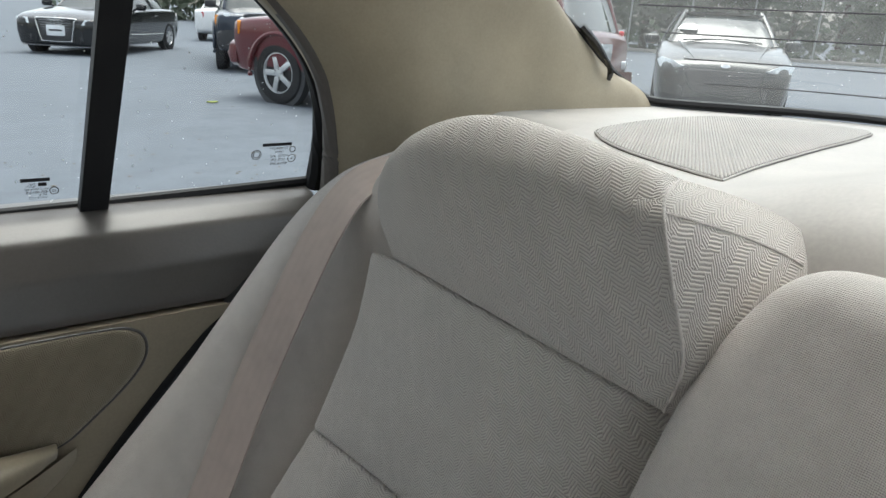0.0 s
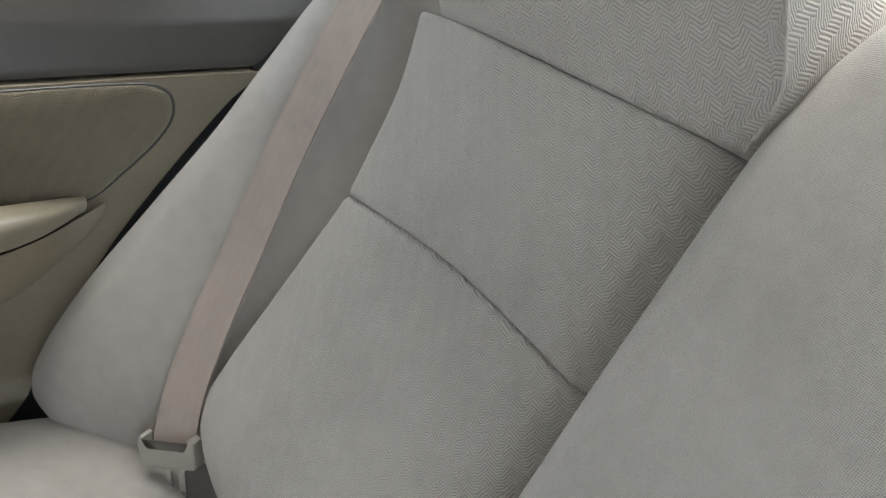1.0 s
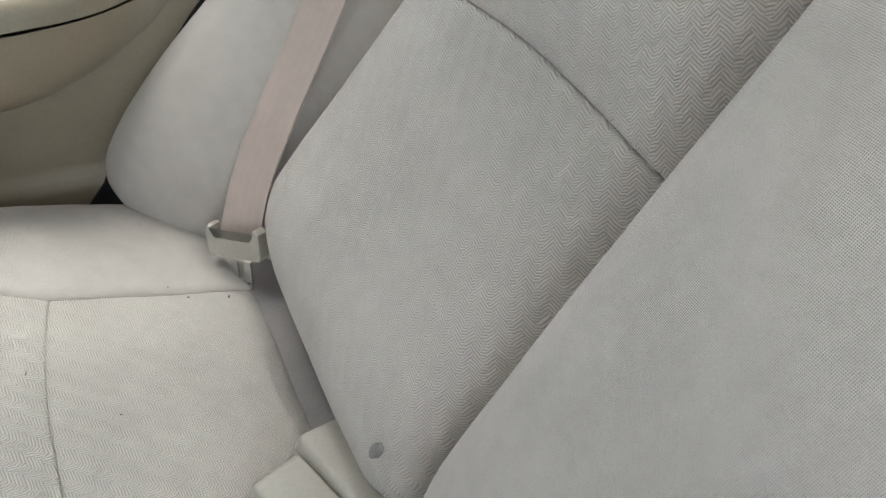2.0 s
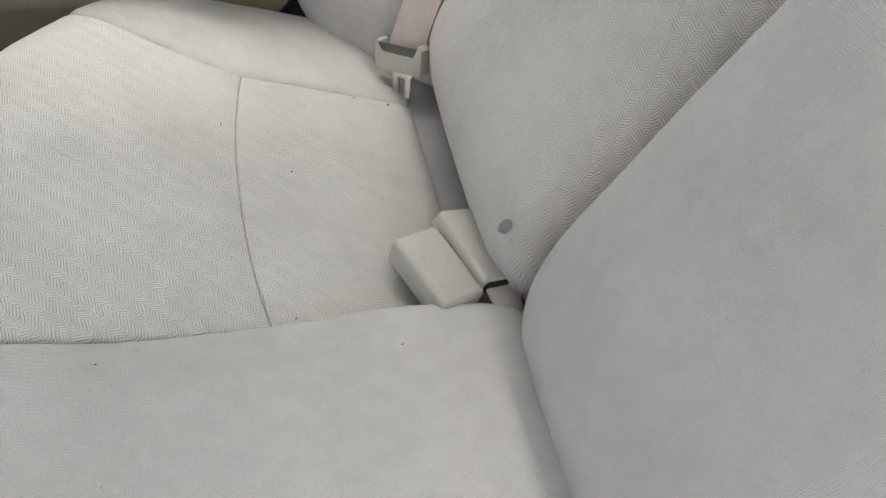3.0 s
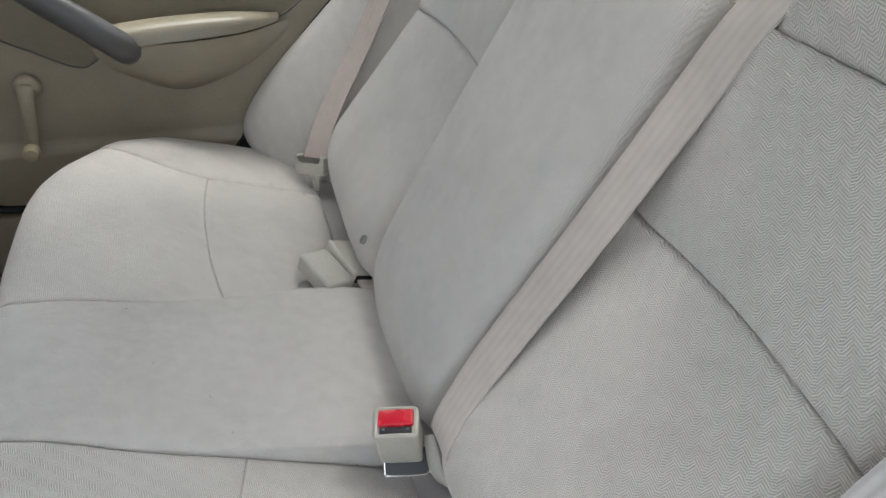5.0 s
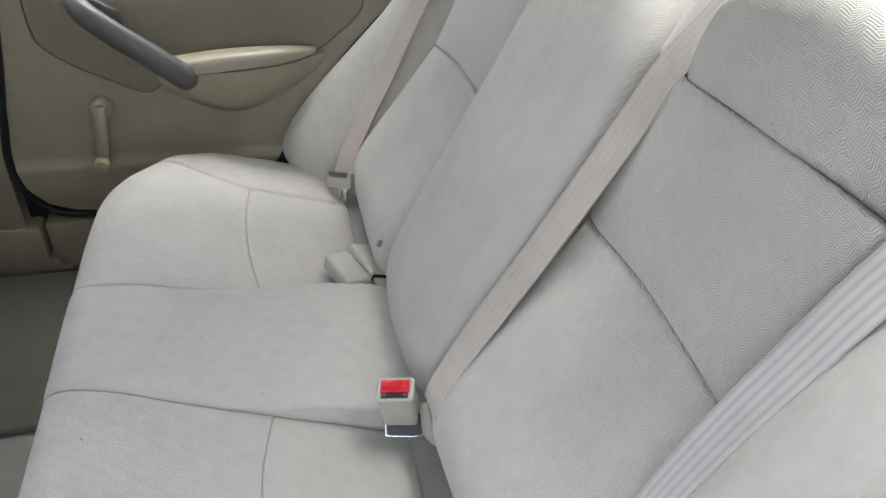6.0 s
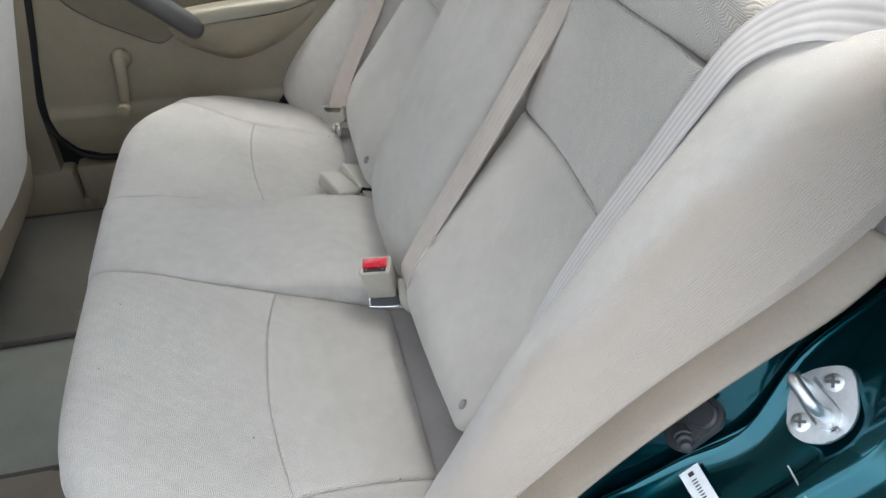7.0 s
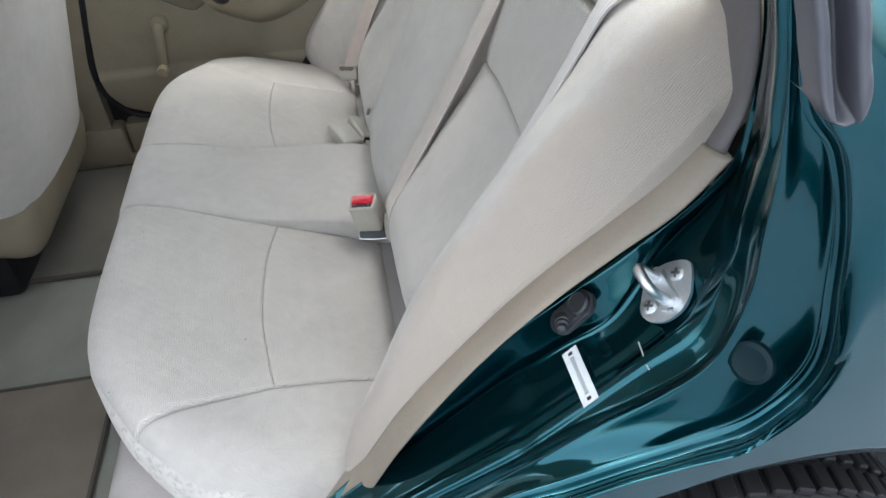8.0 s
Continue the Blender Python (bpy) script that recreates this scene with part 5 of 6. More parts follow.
curves = [between(LIP, RIDGE, -0.25, 0, -0.01), between(LIP, RIDGE, 0.0, 0, -0.006), between(LIP, RIDGE, 0.10, 0, -0.004), between(LIP, RIDGE, 0.22, 0, -0.006), between(LIP, RIDGE, 0.55, 0, -0.011), between(LIP, RIDGE, 0.88, 0, -0.014), between(LIP, RIDGE, 1.0, 0, 0.001),
          between(RIDGE, STEP, 0.08), between(RIDGE, STEP, 0.25, 0, -0.002), between(RIDGE, STEP, 0.5, 0, -0.001), between(RIDGE, STEP, 0.66, 0, -0.001), between(RIDGE, STEP, 0.78, 0, 0.003), between(RIDGE, STEP, 0.90, 0, 0.0035), between(RIDGE, STEP, 0.97, 0, 0.001),
          between(STEP, GUTTER, 0.4, 0, -0.006), between(STEP, GUTTER, 0.75, 0, -0.007), between(STEP, GUTTER, 1.0), between(GUTTER, RIM, 0.08, 0, 0.003), between(GUTTER, RIM, 0.3, 0, -0.004), between(GUTTER, RIM, 0.6, 0, -0.010), between(GUTTER, RIM, 0.85, 0, -0.012), between(GUTTER, RIM, 0.93, 0, 0.003), between(GUTTER, RIM, 1.0, 0, 0.004),
          between(RIM, SKIN, 0.15, 0, 0.0), between(RIM, SKIN, 0.35, 0, -0.008), between(RIM, SKIN, 0.6, 0, -0.008), between(RIM, SKIN, 0.85, 0, -0.001), between(RIM, SKIN, 1.0)]
bm = bmesh.new()
loft(bm, curves, 90, 160)
jamb = thicken(part("jamb", bm, teal, body, "glossy teal door jamb", sharp=0), 0.004, 1.0)
WX, WZ = 0.26, 0.315
ARCH = [(a, -0.843, c) for a, c in ((-0.20, 0.44), (-0.165, 0.51), (-0.11, 0.575), (-0.06, 0.608), (0.0, 0.633), (0.05, 0.648), (0.113, 0.662), (0.18, 0.678), (0.25, 0.695), (0.35, 0.692), (0.50, 0.66), (1.0, 0.62), (1.15, 0.92), (0.85, 1.0), (0.5, 1.14))]
SIDE = [(0.40, -0.822), (0.60, -0.834), (0.72, -0.843), (0.82, -0.851), (0.90, -0.856), (0.94, -0.857), (0.97, -0.855), (1.00, -0.850), (1.04, -0.838), (1.10, -0.818), (1.16, -0.795)]
side_y = soft_table(SIDE, 0.02)


def on_side(k, hold):
    """A line of the quarter panel, k of the way from the opening to the arch; hold keeps it at the opening's edge."""
    return [(a, lerp(side_y(c), b, hold), c) for a, b, c in between(SKIN, ARCH, k)]


outer = [on_side(0.0, 1.0), on_side(0.02, 0.85), on_side(0.06, 0.35), on_side(0.13, 0.0), on_side(0.25, 0.0), on_side(0.45, 0.0), on_side(0.7, 0.0), on_side(1.0, 0.0)]
bm = bmesh.new()
loft(bm, outer, 90, 30)
thicken(part("quarter_panel", bm, teal, body, "glossy teal rear quarter panel", sharp=0), 0.003, 1.0)
# tan plastic sill and scuff trim along the seat
bm = bmesh.new()
tr_in = [(-0.260, 0.352), (-0.165, 0.415), (-0.081, 0.519), (-0.033, 0.598), (0.028, 0.676), (0.088, 0.741), (0.143, 0.793), (0.190, 0.833), (0.230, 0.870), (0.258, 0.905)]
tr_out = [(-0.250, 0.338), (-0.152, 0.400), (-0.084, 0.490), (-0.036, 0.570), (0.020, 0.648), (0.078, 0.716), (0.137, 0.771), (0.190, 0.813), (0.239, 0.850), (0.279, 0.900)]
loft(bm, [[(a + 0.022, -0.595, c - 0.014) for a, c in tr_in], [(a + 0.004, -0.638, c - 0.003) for a, c in tr_in], between(tr_in, tr_out, 0.5, -0.667), between(tr_in, tr_out, 0.97, -0.678), between(tr_in, tr_out, 1.02, -0.665)], 60, 16)
thicken(part("scuff_trim", bm, trim_light, body, "beige plastic trim strip along the opening", sharp=0), 0.003)
bm = bmesh.new()
up_in = [(0.252, 0.876), (0.267, 0.910), (0.276, 0.941), (0.272, 0.986), (0.266, 1.031), (0.240, 1.115)]
up_out = [(0.271, 0.868), (0.279, 0.909), (0.287, 0.943), (0.285, 0.989), (0.275, 1.033), (0.254, 1.117)]
loft(bm, [yy(up_in, -0.61), yy(up_in, -0.64), between(up_in, up_out, 0.3, -0.662), between(up_in, up_out, 0.95, -0.669), between(up_in, up_out, 1.0, -0.660)], 40, 14)
thicken(part("opening_cover", bm, trim_mauve, body, "mauve-brown upper seal cover", sharp=0), 0.003)
# dark panel added out of sight behind the bolster to block light
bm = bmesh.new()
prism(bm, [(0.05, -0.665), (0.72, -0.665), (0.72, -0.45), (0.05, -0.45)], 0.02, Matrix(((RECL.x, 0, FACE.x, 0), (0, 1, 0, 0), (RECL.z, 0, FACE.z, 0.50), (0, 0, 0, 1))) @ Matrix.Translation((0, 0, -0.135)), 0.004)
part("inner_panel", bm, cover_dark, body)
# door striker
striker = thing("door_striker", (0.23, -0.71, 0.775), "zinc-plated door striker loop on a screwed plate", "door striker")
jn = Vector((-0.71, -0.10, 0.66)).normalized()


def on_jamb(at, along):
    """A pose on the jamb face at that place, its y along the given way and z outwards."""
    ay = Vector(along)
    ay = (ay - jn * ay.dot(jn)).normalized()
    ax = ay.cross(jn)
    return Matrix.Translation(at) @ Matrix((tuple(ax), tuple(ay), tuple(jn))).transposed().to_4x4()


SM = on_jamb(Vector((0.2295, -0.7015, 0.7770)) + jn * 0.0035, (0.025, 0.009, 0.033))
bm = bmesh.new()
pl = [(-0.009, 0.029), (-0.002, 0.034), (0.006, 0.034), (0.019, 0.021), (0.026, 0.011), (0.029, -0.003), (0.024, -0.019), (0.014, -0.028), (0.006, -0.031), (-0.004, -0.030), (-0.011, -0.022), (-0.020, -0.008), (-0.022, 0.008), (-0.017, 0.020)]
prism(bm, [tuple(spline(pl + pl[:1], i / 56)) for i in range(56)], 0.004, SM, 0.0012)
part("plate", bm, zinc, striker)
bm = bmesh.new()
turn = SM @ pose(0, 0, 0.004, 0, 0, -20)
prism(bm, [((0.0085 + (0.004 if i in (0, 30) else 0)) * math.cos(2 * math.pi * i / 60) + (0.0145 if math.cos(2 * math.pi * i / 60) > 0 else -0.0145), 0.0105 * math.sin(2 * math.pi * i / 60)) for i in range(60)], 0.0055, turn, 0.003, 3)
part("boss", bm, zinc, striker, "raised pad under the loop")
for sy in (0.0195, -0.0195):
    bm = bmesh.new()
    lathe(bm, [(0.0005, 0.0), (0.0072, 0.0), (0.0072, 0.0012), (0.005, 0.002), (0.0005, 0.0022)], SM @ Matrix.Translation((0.0, sy, 0.004)), 20)
    scr = part("screw", bm, zinc, striker)
    bm = bmesh.new()
    for a in (35, 125):
        rbox(bm, (0.0095, 0.0024, 0.001), SM @ Matrix.Translation((0.0, sy, 0.0062)) @ pose(0, 0, 0, 0, 0, a), 0.0003, 1)
    part("cross_slot", bm, steel_dark, scr)
bm = bmesh.new()
tube(bm, [tuple(SM @ Vector(p)) for p in ((-0.0125, 0.0045, 0.004), (-0.0125, 0.0045, 0.022), (-0.0122, 0.0044, 0.032), (-0.009, 0.003, 0.038), (0.0, 0.0, 0.0375), (0.008, -0.003, 0.034), (0.0115, -0.0043, 0.026), (0.0125, -0.0045, 0.016), (0.0125, -0.0045, 0.004))], lambda k: 0.0050 + 0.0022 * max(0.0, 1 - min(k, 1 - k) / 0.10), 60, 14, up=tuple(SM.to_3x3() @ Vector((0, 1, 0))))
part("loop", bm, zinc, striker, "bright steel loop")
# light switch with rubber boot
switch_grey = simple_mat("switch_plastic", (0.035, 0.036, 0.040), 0.5, bump=0.1)
sw = thing("door_switch", (0.157, -0.664, 0.729), "dark grey plastic door light switch with a plunger", "door switch")
WM = on_jamb(Vector((0.157, -0.664, 0.729)) + jn * 0.001, (0.0, 1.0, 0.0)) @ pose(0, 0, 0, 0, 0, -92)
bm = bmesh.new()
for r, d, z in ((0.0155, 0.006, 0.0), (0.0125, 0.003, 0.006)):
    prism(bm, [(r * math.cos(2 * math.pi * i / 40), r * math.sin(2 * math.pi * i / 40) + (0.012 if math.sin(2 * math.pi * i / 40) > 0 else -0.012)) for i in range(40)], d, WM @ Matrix.Translation((0, 0, z)), 0.002)
part("flange", bm, switch_grey, sw)
bm = bmesh.new()
lathe(bm, [(0.0005, 0.0), (0.0125, 0.0), (0.0125, 0.004), (0.0105, 0.0062), (0.0095, 0.0052), (0.0005, 0.0052)], WM @ Matrix.Translation((0.0, 0.012, 0.006)), 28)
part("cap", bm, switch_grey, sw)
bm = bmesh.new()
tilt = Matrix.Translation(WM @ Vector((0.0, -0.012, 0.004))) @ Vector((-0.38, -0.88, 0.22)).to_track_quat("Z", "Y").to_matrix().to_4x4()
lathe(bm, [(0.0005, 0.0), (0.0095, 0.0), (0.0085, 0.008), (0.0072, 0.009), (0.0072, 0.013), (0.0052, 0.015), (0.0052, 0.020), (0.0035, 0.0215), (0.0005, 0.022)], tilt, 12)
part("plunger", bm, switch_grey, sw)
# parts sticker; its number is left as plain bars
st = thing("parts_sticker", (0.153, -0.714, 0.690), "white printed parts sticker on the jamb", "sticker")
LM = on_jamb(Vector((0.1518, -0.712, 0.690)) + jn * 0.0045, (0.002, -0.060, -0.006))
bm = bmesh.new()
prism(bm, [(-0.0095, -0.0315), (0.0095, -0.0315), (0.0095, 0.0315), (-0.0095, 0.0315)], 0.0006, LM)
part("sticker_sheet", bm, label_white, st, smooth=False)
random.seed(5)
bm = bmesh.new()
for i in range(17):
    y = -0.021 + i * 0.0026
    rbox(bm, (random.choice((0.0042, 0.0048)), 0.0010, 0.0004), LM @ Matrix.Translation((0.0002, y, 0.0008)), 0.0001, 1)
for y in (-0.0265, 0.0265):
    rbox(bm, (0.005, 0.0035, 0.0004), LM @ Matrix.Translation((0.0, y, 0.0008)), 0.0001, 1)
part("print_bars", bm, ink, st, smooth=False)["kind"] = "stuff"
# dry leaf scraps caught on the jamb
scrap = simple_mat("dry_leaf", (0.30, 0.13, 0.035), 0.8)
bm = bmesh.new()
rnd = random.Random(17)
for at in ((0.265, -0.681, 0.817), (0.273, -0.683, 0.825), (0.265, -0.691, 0.815)):
    m = Matrix.Translation(Vector(at) + jn * 0.004) @ jn.to_track_quat("Z", "Y").to_matrix().to_4x4()
    prism(bm, [(rnd.uniform(0.003, 0.006) * math.cos(a * 0.9), rnd.uniform(0.003, 0.008) * math.sin(a * 0.9)) for a in range(7)], 0.0008, m)
tagged(part("leaf_scraps", bm, scrap), "dry orange leaf scraps on the painted jamb", "leaf scraps", kind="stuff")
# two pale scratches in the paint
scuff = simple_mat("scratched_primer", (0.42, 0.45, 0.44), 0.7)
bm = bmesh.new()
for pts, r in ((((0.1982, -0.7233, 0.7401), (0.1978, -0.7347, 0.7378), (0.1972, -0.7434, 0.7359), (0.1973, -0.7527, 0.7346)), 0.0007), (((0.2554, -0.6942, 0.8059), (0.2567, -0.7062, 0.8056), (0.2584, -0.7216, 0.8051)), 0.0012)):
    tube(bm, [tuple(Vector(p) + jn * 0.0012) for p in pts], r, 16, 5)
part("scratch", bm, scuff, body, "pale scratches in the paint")
# drain plug in the jamb channel
plug_rubber = simple_mat("painted_rubber", (0.003, 0.016, 0.021), 0.55)
plug_rubber.node_tree.nodes["Principled BSDF"].inputs["Specular IOR Level"].default_value = 0.2
plug = thing("drain_plug", (0.256, -0.81, 0.79), "dark teal painted rubber drain plug in the jamb channel", "plug")
bm = bmesh.new()
lathe(bm, [(0.0005, -0.004), (0.018, -0.004), (0.018, 0.003), (0.014, 0.005), (0.010, 0.004), (0.0005, 0.004)], Matrix.Translation((0.2530, -0.806, 0.7905)) @ Vector((-0.80, -0.50, 0.33)).to_track_quat("Z", "Y").to_matrix().to_4x4(), 28)
part("plug_cap", bm, plug_rubber, plug)
# quarter window channel on the outer skin
ch = thing("window_channel", (0.23, -0.84, 1.0), "grey satin window channel end on the body side", "window trim")
bm = bmesh.new()
foot = soft_table([(-1.0, 1.058), (-0.95, 1.054), (-0.65, 1.0425), (-0.07, 1.039), (0.43, 1.042), (0.7, 1.050), (0.97, 1.066), (1.0, 1.070)], 0.05)


def along(k, y, floor_y):
    """A lengthwise line of the channel, k across it; floor_y is its depth above the closed foot."""
    zs = [foot(k), foot(k) + 0.002, foot(k) + 0.016, 1.085, 1.112, 1.22]
    ys = [y + 0.012, y, floor_y, floor_y, floor_y, floor_y + 0.012]
    return [(0.205 - 0.39 * (z - 1.066) + 0.0155 * k, b, z) for z, b in zip(zs, ys)]


loft(bm, [along(k, a, b) for k, a, b in ((-1.0, -0.846, -0.846), (-0.97, -0.858, -0.858), (-0.90, -0.862, -0.862), (-0.70, -0.862, -0.862), (-0.47, -0.861, -0.861), (-0.40, -0.861, -0.850), (-0.1, -0.861, -0.849), (0.2, -0.861, -0.849), (0.27, -0.861, -0.858), (0.38, -0.863, -0.863), (0.62, -0.863, -0.863), (0.84, -0.862, -0.862), (0.97, -0.857, -0.857), (1.0, -0.845, -0.845))], 50, 60)
part("channel", bm, handle_satin, ch)


# ---- near rear wheel ----
wheel = thing("road_wheel_and_tyre", (WX, -0.760, 0.325), "black tyre under the teal wheel arch", "car tyre")
R0 = 0.308
wm = pose(WX, -0.760, 0.325, 90, 0, 0)
bm = bmesh.new()
lathe(bm, [(0.19, -0.075), (0.27, -0.086), (R0 - 0.016, -0.08), (R0 - 0.008, -0.066), (R0 - 0.008, 0.066), (R0 - 0.016, 0.08), (0.27, 0.086), (0.19, 0.075)], wm, 72)
part("tyre", bm, rubber, wheel)
bm = bmesh.new()
for i in range(72):
    a = 2 * math.pi * i / 72
    for y, w, sk in ((-0.058, 0.030, 8), (-0.020, 0.032, -8), (0.020, 0.032, 8), (0.058, 0.030, -8)):
        rbox(bm, (0.019, w, 0.010), wm @ Euler((0, 0, a)).to_matrix().to_4x4() @ pose(R0 - 0.006, 0, y, 90, 0, 90) @ pose(0, 0, 0, 0, 0, sk) , 0.002, 1)
part("tread", bm, rubber, wheel)["kind"] = "stuff"
bm = bmesh.new()
lathe(bm, [(0.0005, 0.05), (0.06, 0.06), (0.16, 0.05), (0.19, 0.08), (0.20, 0.085), (0.20, -0.08), (0.0005, -0.08)], wm, 48)
part("rim", bm, zinc, wheel)
bm = bmesh.new()
loft(bm, [[(lerp(WX, a, k), y, lerp(WZ, c, k)) for a, b, c in ARCH[:12]] for y, k in ((-0.842, 1.0), (-0.838, 0.985), (-0.825, 0.97), (-0.815, 0.95), (-0.795, 0.93))], 50, 14)
loft(bm, [[(lerp(WX, a, 0.93), y, lerp(WZ, c, 0.93)) for a, b, c in ARCH[8:12]] for y in (-0.796, -0.74, -0.69)], 20, 4)
tagged(part("wheel_housing", bm, rubber), "dark wheel housing liner", "wheel housing", kind="structure")
tagged(box_part("wheel_housing_back", (0.27, -0.70, 0.12), (1.0, -0.68, 0.70), rubber, 0.004), "dark inner wall of the wheel housing", "wheel housing", kind="structure")
tagged(box_part("sill_left", (-2.0, -0.74, 0.2), (-0.12, -0.655, 0.335), trim_tan, 0.015), "tan plastic door sill trim", "sill", kind="structure")

# ---- outside ----
bm = bmesh.new()
sheet(bm, lambda u, v: Vector((lerp(-300, 300, u), lerp(-300, 300, v), 0.0)), [i / 8 for i in range(9)], [i / 8 for i in range(9)])
tagged(part("ground", bm, asphalt), "grey worn asphalt car park", "ground", kind="structure")
tagged(box_part("sill_right_joint", (-0.74, 0.672, 0.12), (-0.60, 0.76, 0.236), trim_tan, 0.006), "tan sill end beside the door pillar", "sill", kind="structure")




# ---- parked vehicles ----
paint_black = paint_mat("black_paint", (0.010, 0.011, 0.013), 0.2, 0.2)
paint_grey = paint_mat("grey_paint", (0.036, 0.039, 0.039), 0.6, 0.35)
paint_red = paint_mat("dark_red_paint", (0.10, 0.009, 0.013), 0.4, 0.3)
paint_blue = paint_mat("dark_blue_paint", (0.012, 0.020, 0.036), 0.4, 0.3)
paint_white = paint_mat("white_paint", (0.75, 0.75, 0.74), 0.0, 0.3)
paint_silver = paint_mat("silver_paint", (0.22, 0.23, 0.24), 0.6, 0.3)
car_glass = simple_mat("dark_car_glass", (0.035, 0.045, 0.045), 0.06, 0.0, 0.1, bump=0.0)
car_glass.node_tree.nodes["Principled BSDF"].inputs["Specular IOR Level"].default_value = 0.9
lamp_clear = simple_mat("clear_lamp", (0.62, 0.66, 0.68), 0.12, 0.3, 0.25, 30.0, bump=0.0)
lamp_red = simple_mat("red_lamp", (0.45, 0.012, 0.02), 0.15, 0.0, 0.1, bump=0.0)
lamp_amber = simple_mat("amber_lamp", (0.75, 0.26, 0.02), 0.15, 0.0, 0.1, bump=0.0)
alloy = simple_mat("alloy_wheel", (0.55, 0.56, 0.57), 0.3, 0.8, 0.1, bump=0.0)
plastic_dark = simple_mat("dark_bumper_plastic", (0.03, 0.031, 0.034), 0.55, bump=0.2)


def ring_half(w, zl, zs, zt):
    return [(0.0, zl), (w * 0.82, zl), (w * 0.96, zl + 0.07), (w, lerp(zl, zs, 0.55)), (w * 0.99, zs - 0.07), (w * 0.95, zs - 0.015), (w * 0.86, zs + 0.01), (w * 0.45, zt), (0.0, zt + 0.012)]


def body_shell(parent, m, stations, material):
    bm = bmesh.new()
    rings = []
    n = len(stations) - 1
    for j in range(n * 5 + 1):
        x, w, zl, zs, zt = spline(stations, j / (n * 5))
        half = ring_half(w, zl, zs, zt)
        prof = [spline(half, k / 24) for k in range(25)]
        full = [(p.x, p.y) for p in prof] + [(-p.x, p.y) for p in prof[-2:0:-1]]
        rings.append([bm.verts.new(m @ Vector((x, y, z))) for y, z in full])
    k = len(rings[0])
    for a, b in zip(rings, rings[1:]):
        for i in range(k):
            bm.faces.new((a[i], a[(i + 1) % k], b[(i + 1) % k], b[i]))
    bm.faces.new(rings[0])
    bm.faces.new(rings[-1][::-1])
    return part("body", bm, material, parent, sharp=50)


def cabin(parent, m, xs, zb, zr, wb, wr, paint):
    """Glasshouse: xs gives windscreen base, roof front, roof rear and rear glass base along the car."""
    a, b, c, d = xs
    lo = [(a, 0.0), (a - 0.04, wb * 0.6), (a - 0.22, wb * 0.93), (lerp(a, d, 0.5), wb), (d + 0.2, wb * 0.93), (d + 0.03, wb * 0.6), (d, 0.0)]
    hi = [(b, 0.0), (b - 0.03, wr * 0.6), (b - 0.12, wr * 0.95), (lerp(b, c, 0.5), wr), (c + 0.12, wr * 0.95), (c + 0.02, wr * 0.6), (c, 0.0)]
    n = 36
    bm = bmesh.new()
    rows = []
    for k in range(9):
        f = k / 8
        row = []
        for sg in (1, -1):
            for i in range(n + (1 if sg > 0 else 0)):
                i2 = i if sg > 0 else n - i
                if sg < 0 and i2 in (n,):
                    continue
                p, q = spline(lo, i2 / n), spline(hi, i2 / n)
                w = p.lerp(q, f)
                z = lerp(zb, zr, f) + (0.03 * math.sin(math.pi * f))
                row.append(bm.verts.new(m @ Vector((w.x, sg * w.y, z))))
        rows.append(row)
    k = len(rows[0])
    for r0, r1 in zip(rows, rows[1:]):
        for i in range(k):
            bm.faces.new((r0[i], r0[(i + 1) % k], r1[(i + 1) % k], r1[i]))
    bm.faces.new(rows[-1])
    gl = part("glasshouse", bm, car_glass, parent, "dark reflecting windows", sharp=50)
    bm = bmesh.new()
    sheet(bm, lambda u, v: m @ Vector((lerp(b + 0.05, c - 0.05, u), lerp(-wr - 0.02, wr + 0.02, v) * (1 - 0.08 * (2 * u - 1) ** 4), zr + 0.012 + 0.05 * (1 - (2 * v - 1) ** 2) * (1 - 0.5 * (2 * u - 1) ** 2))),
          [i / 14 for i in range(15)], [i / 14 for i in range(15)], skirt=(0, 0, -0.035))
    part("roof", bm, paint, parent)
    for sg in (1, -1):
        for i0 in (0.30, 0.52, 0.72):
            p, q = spline(lo, i0), spline(hi, i0)
            bm = bmesh.new()
            tube(bm, [tuple(m @ Vector((lerp(p.x, q.x, f), sg * (lerp(p.y, q.y, f) + 0.006), lerp(zb - 0.02, zr + 0.03, f) + 0.03 * math.sin(math.pi * f)))) for f in (0, 0.33, 0.66, 1)], 0.034, 10, 8)
            part("pillar", bm, paint, parent)
    return gl


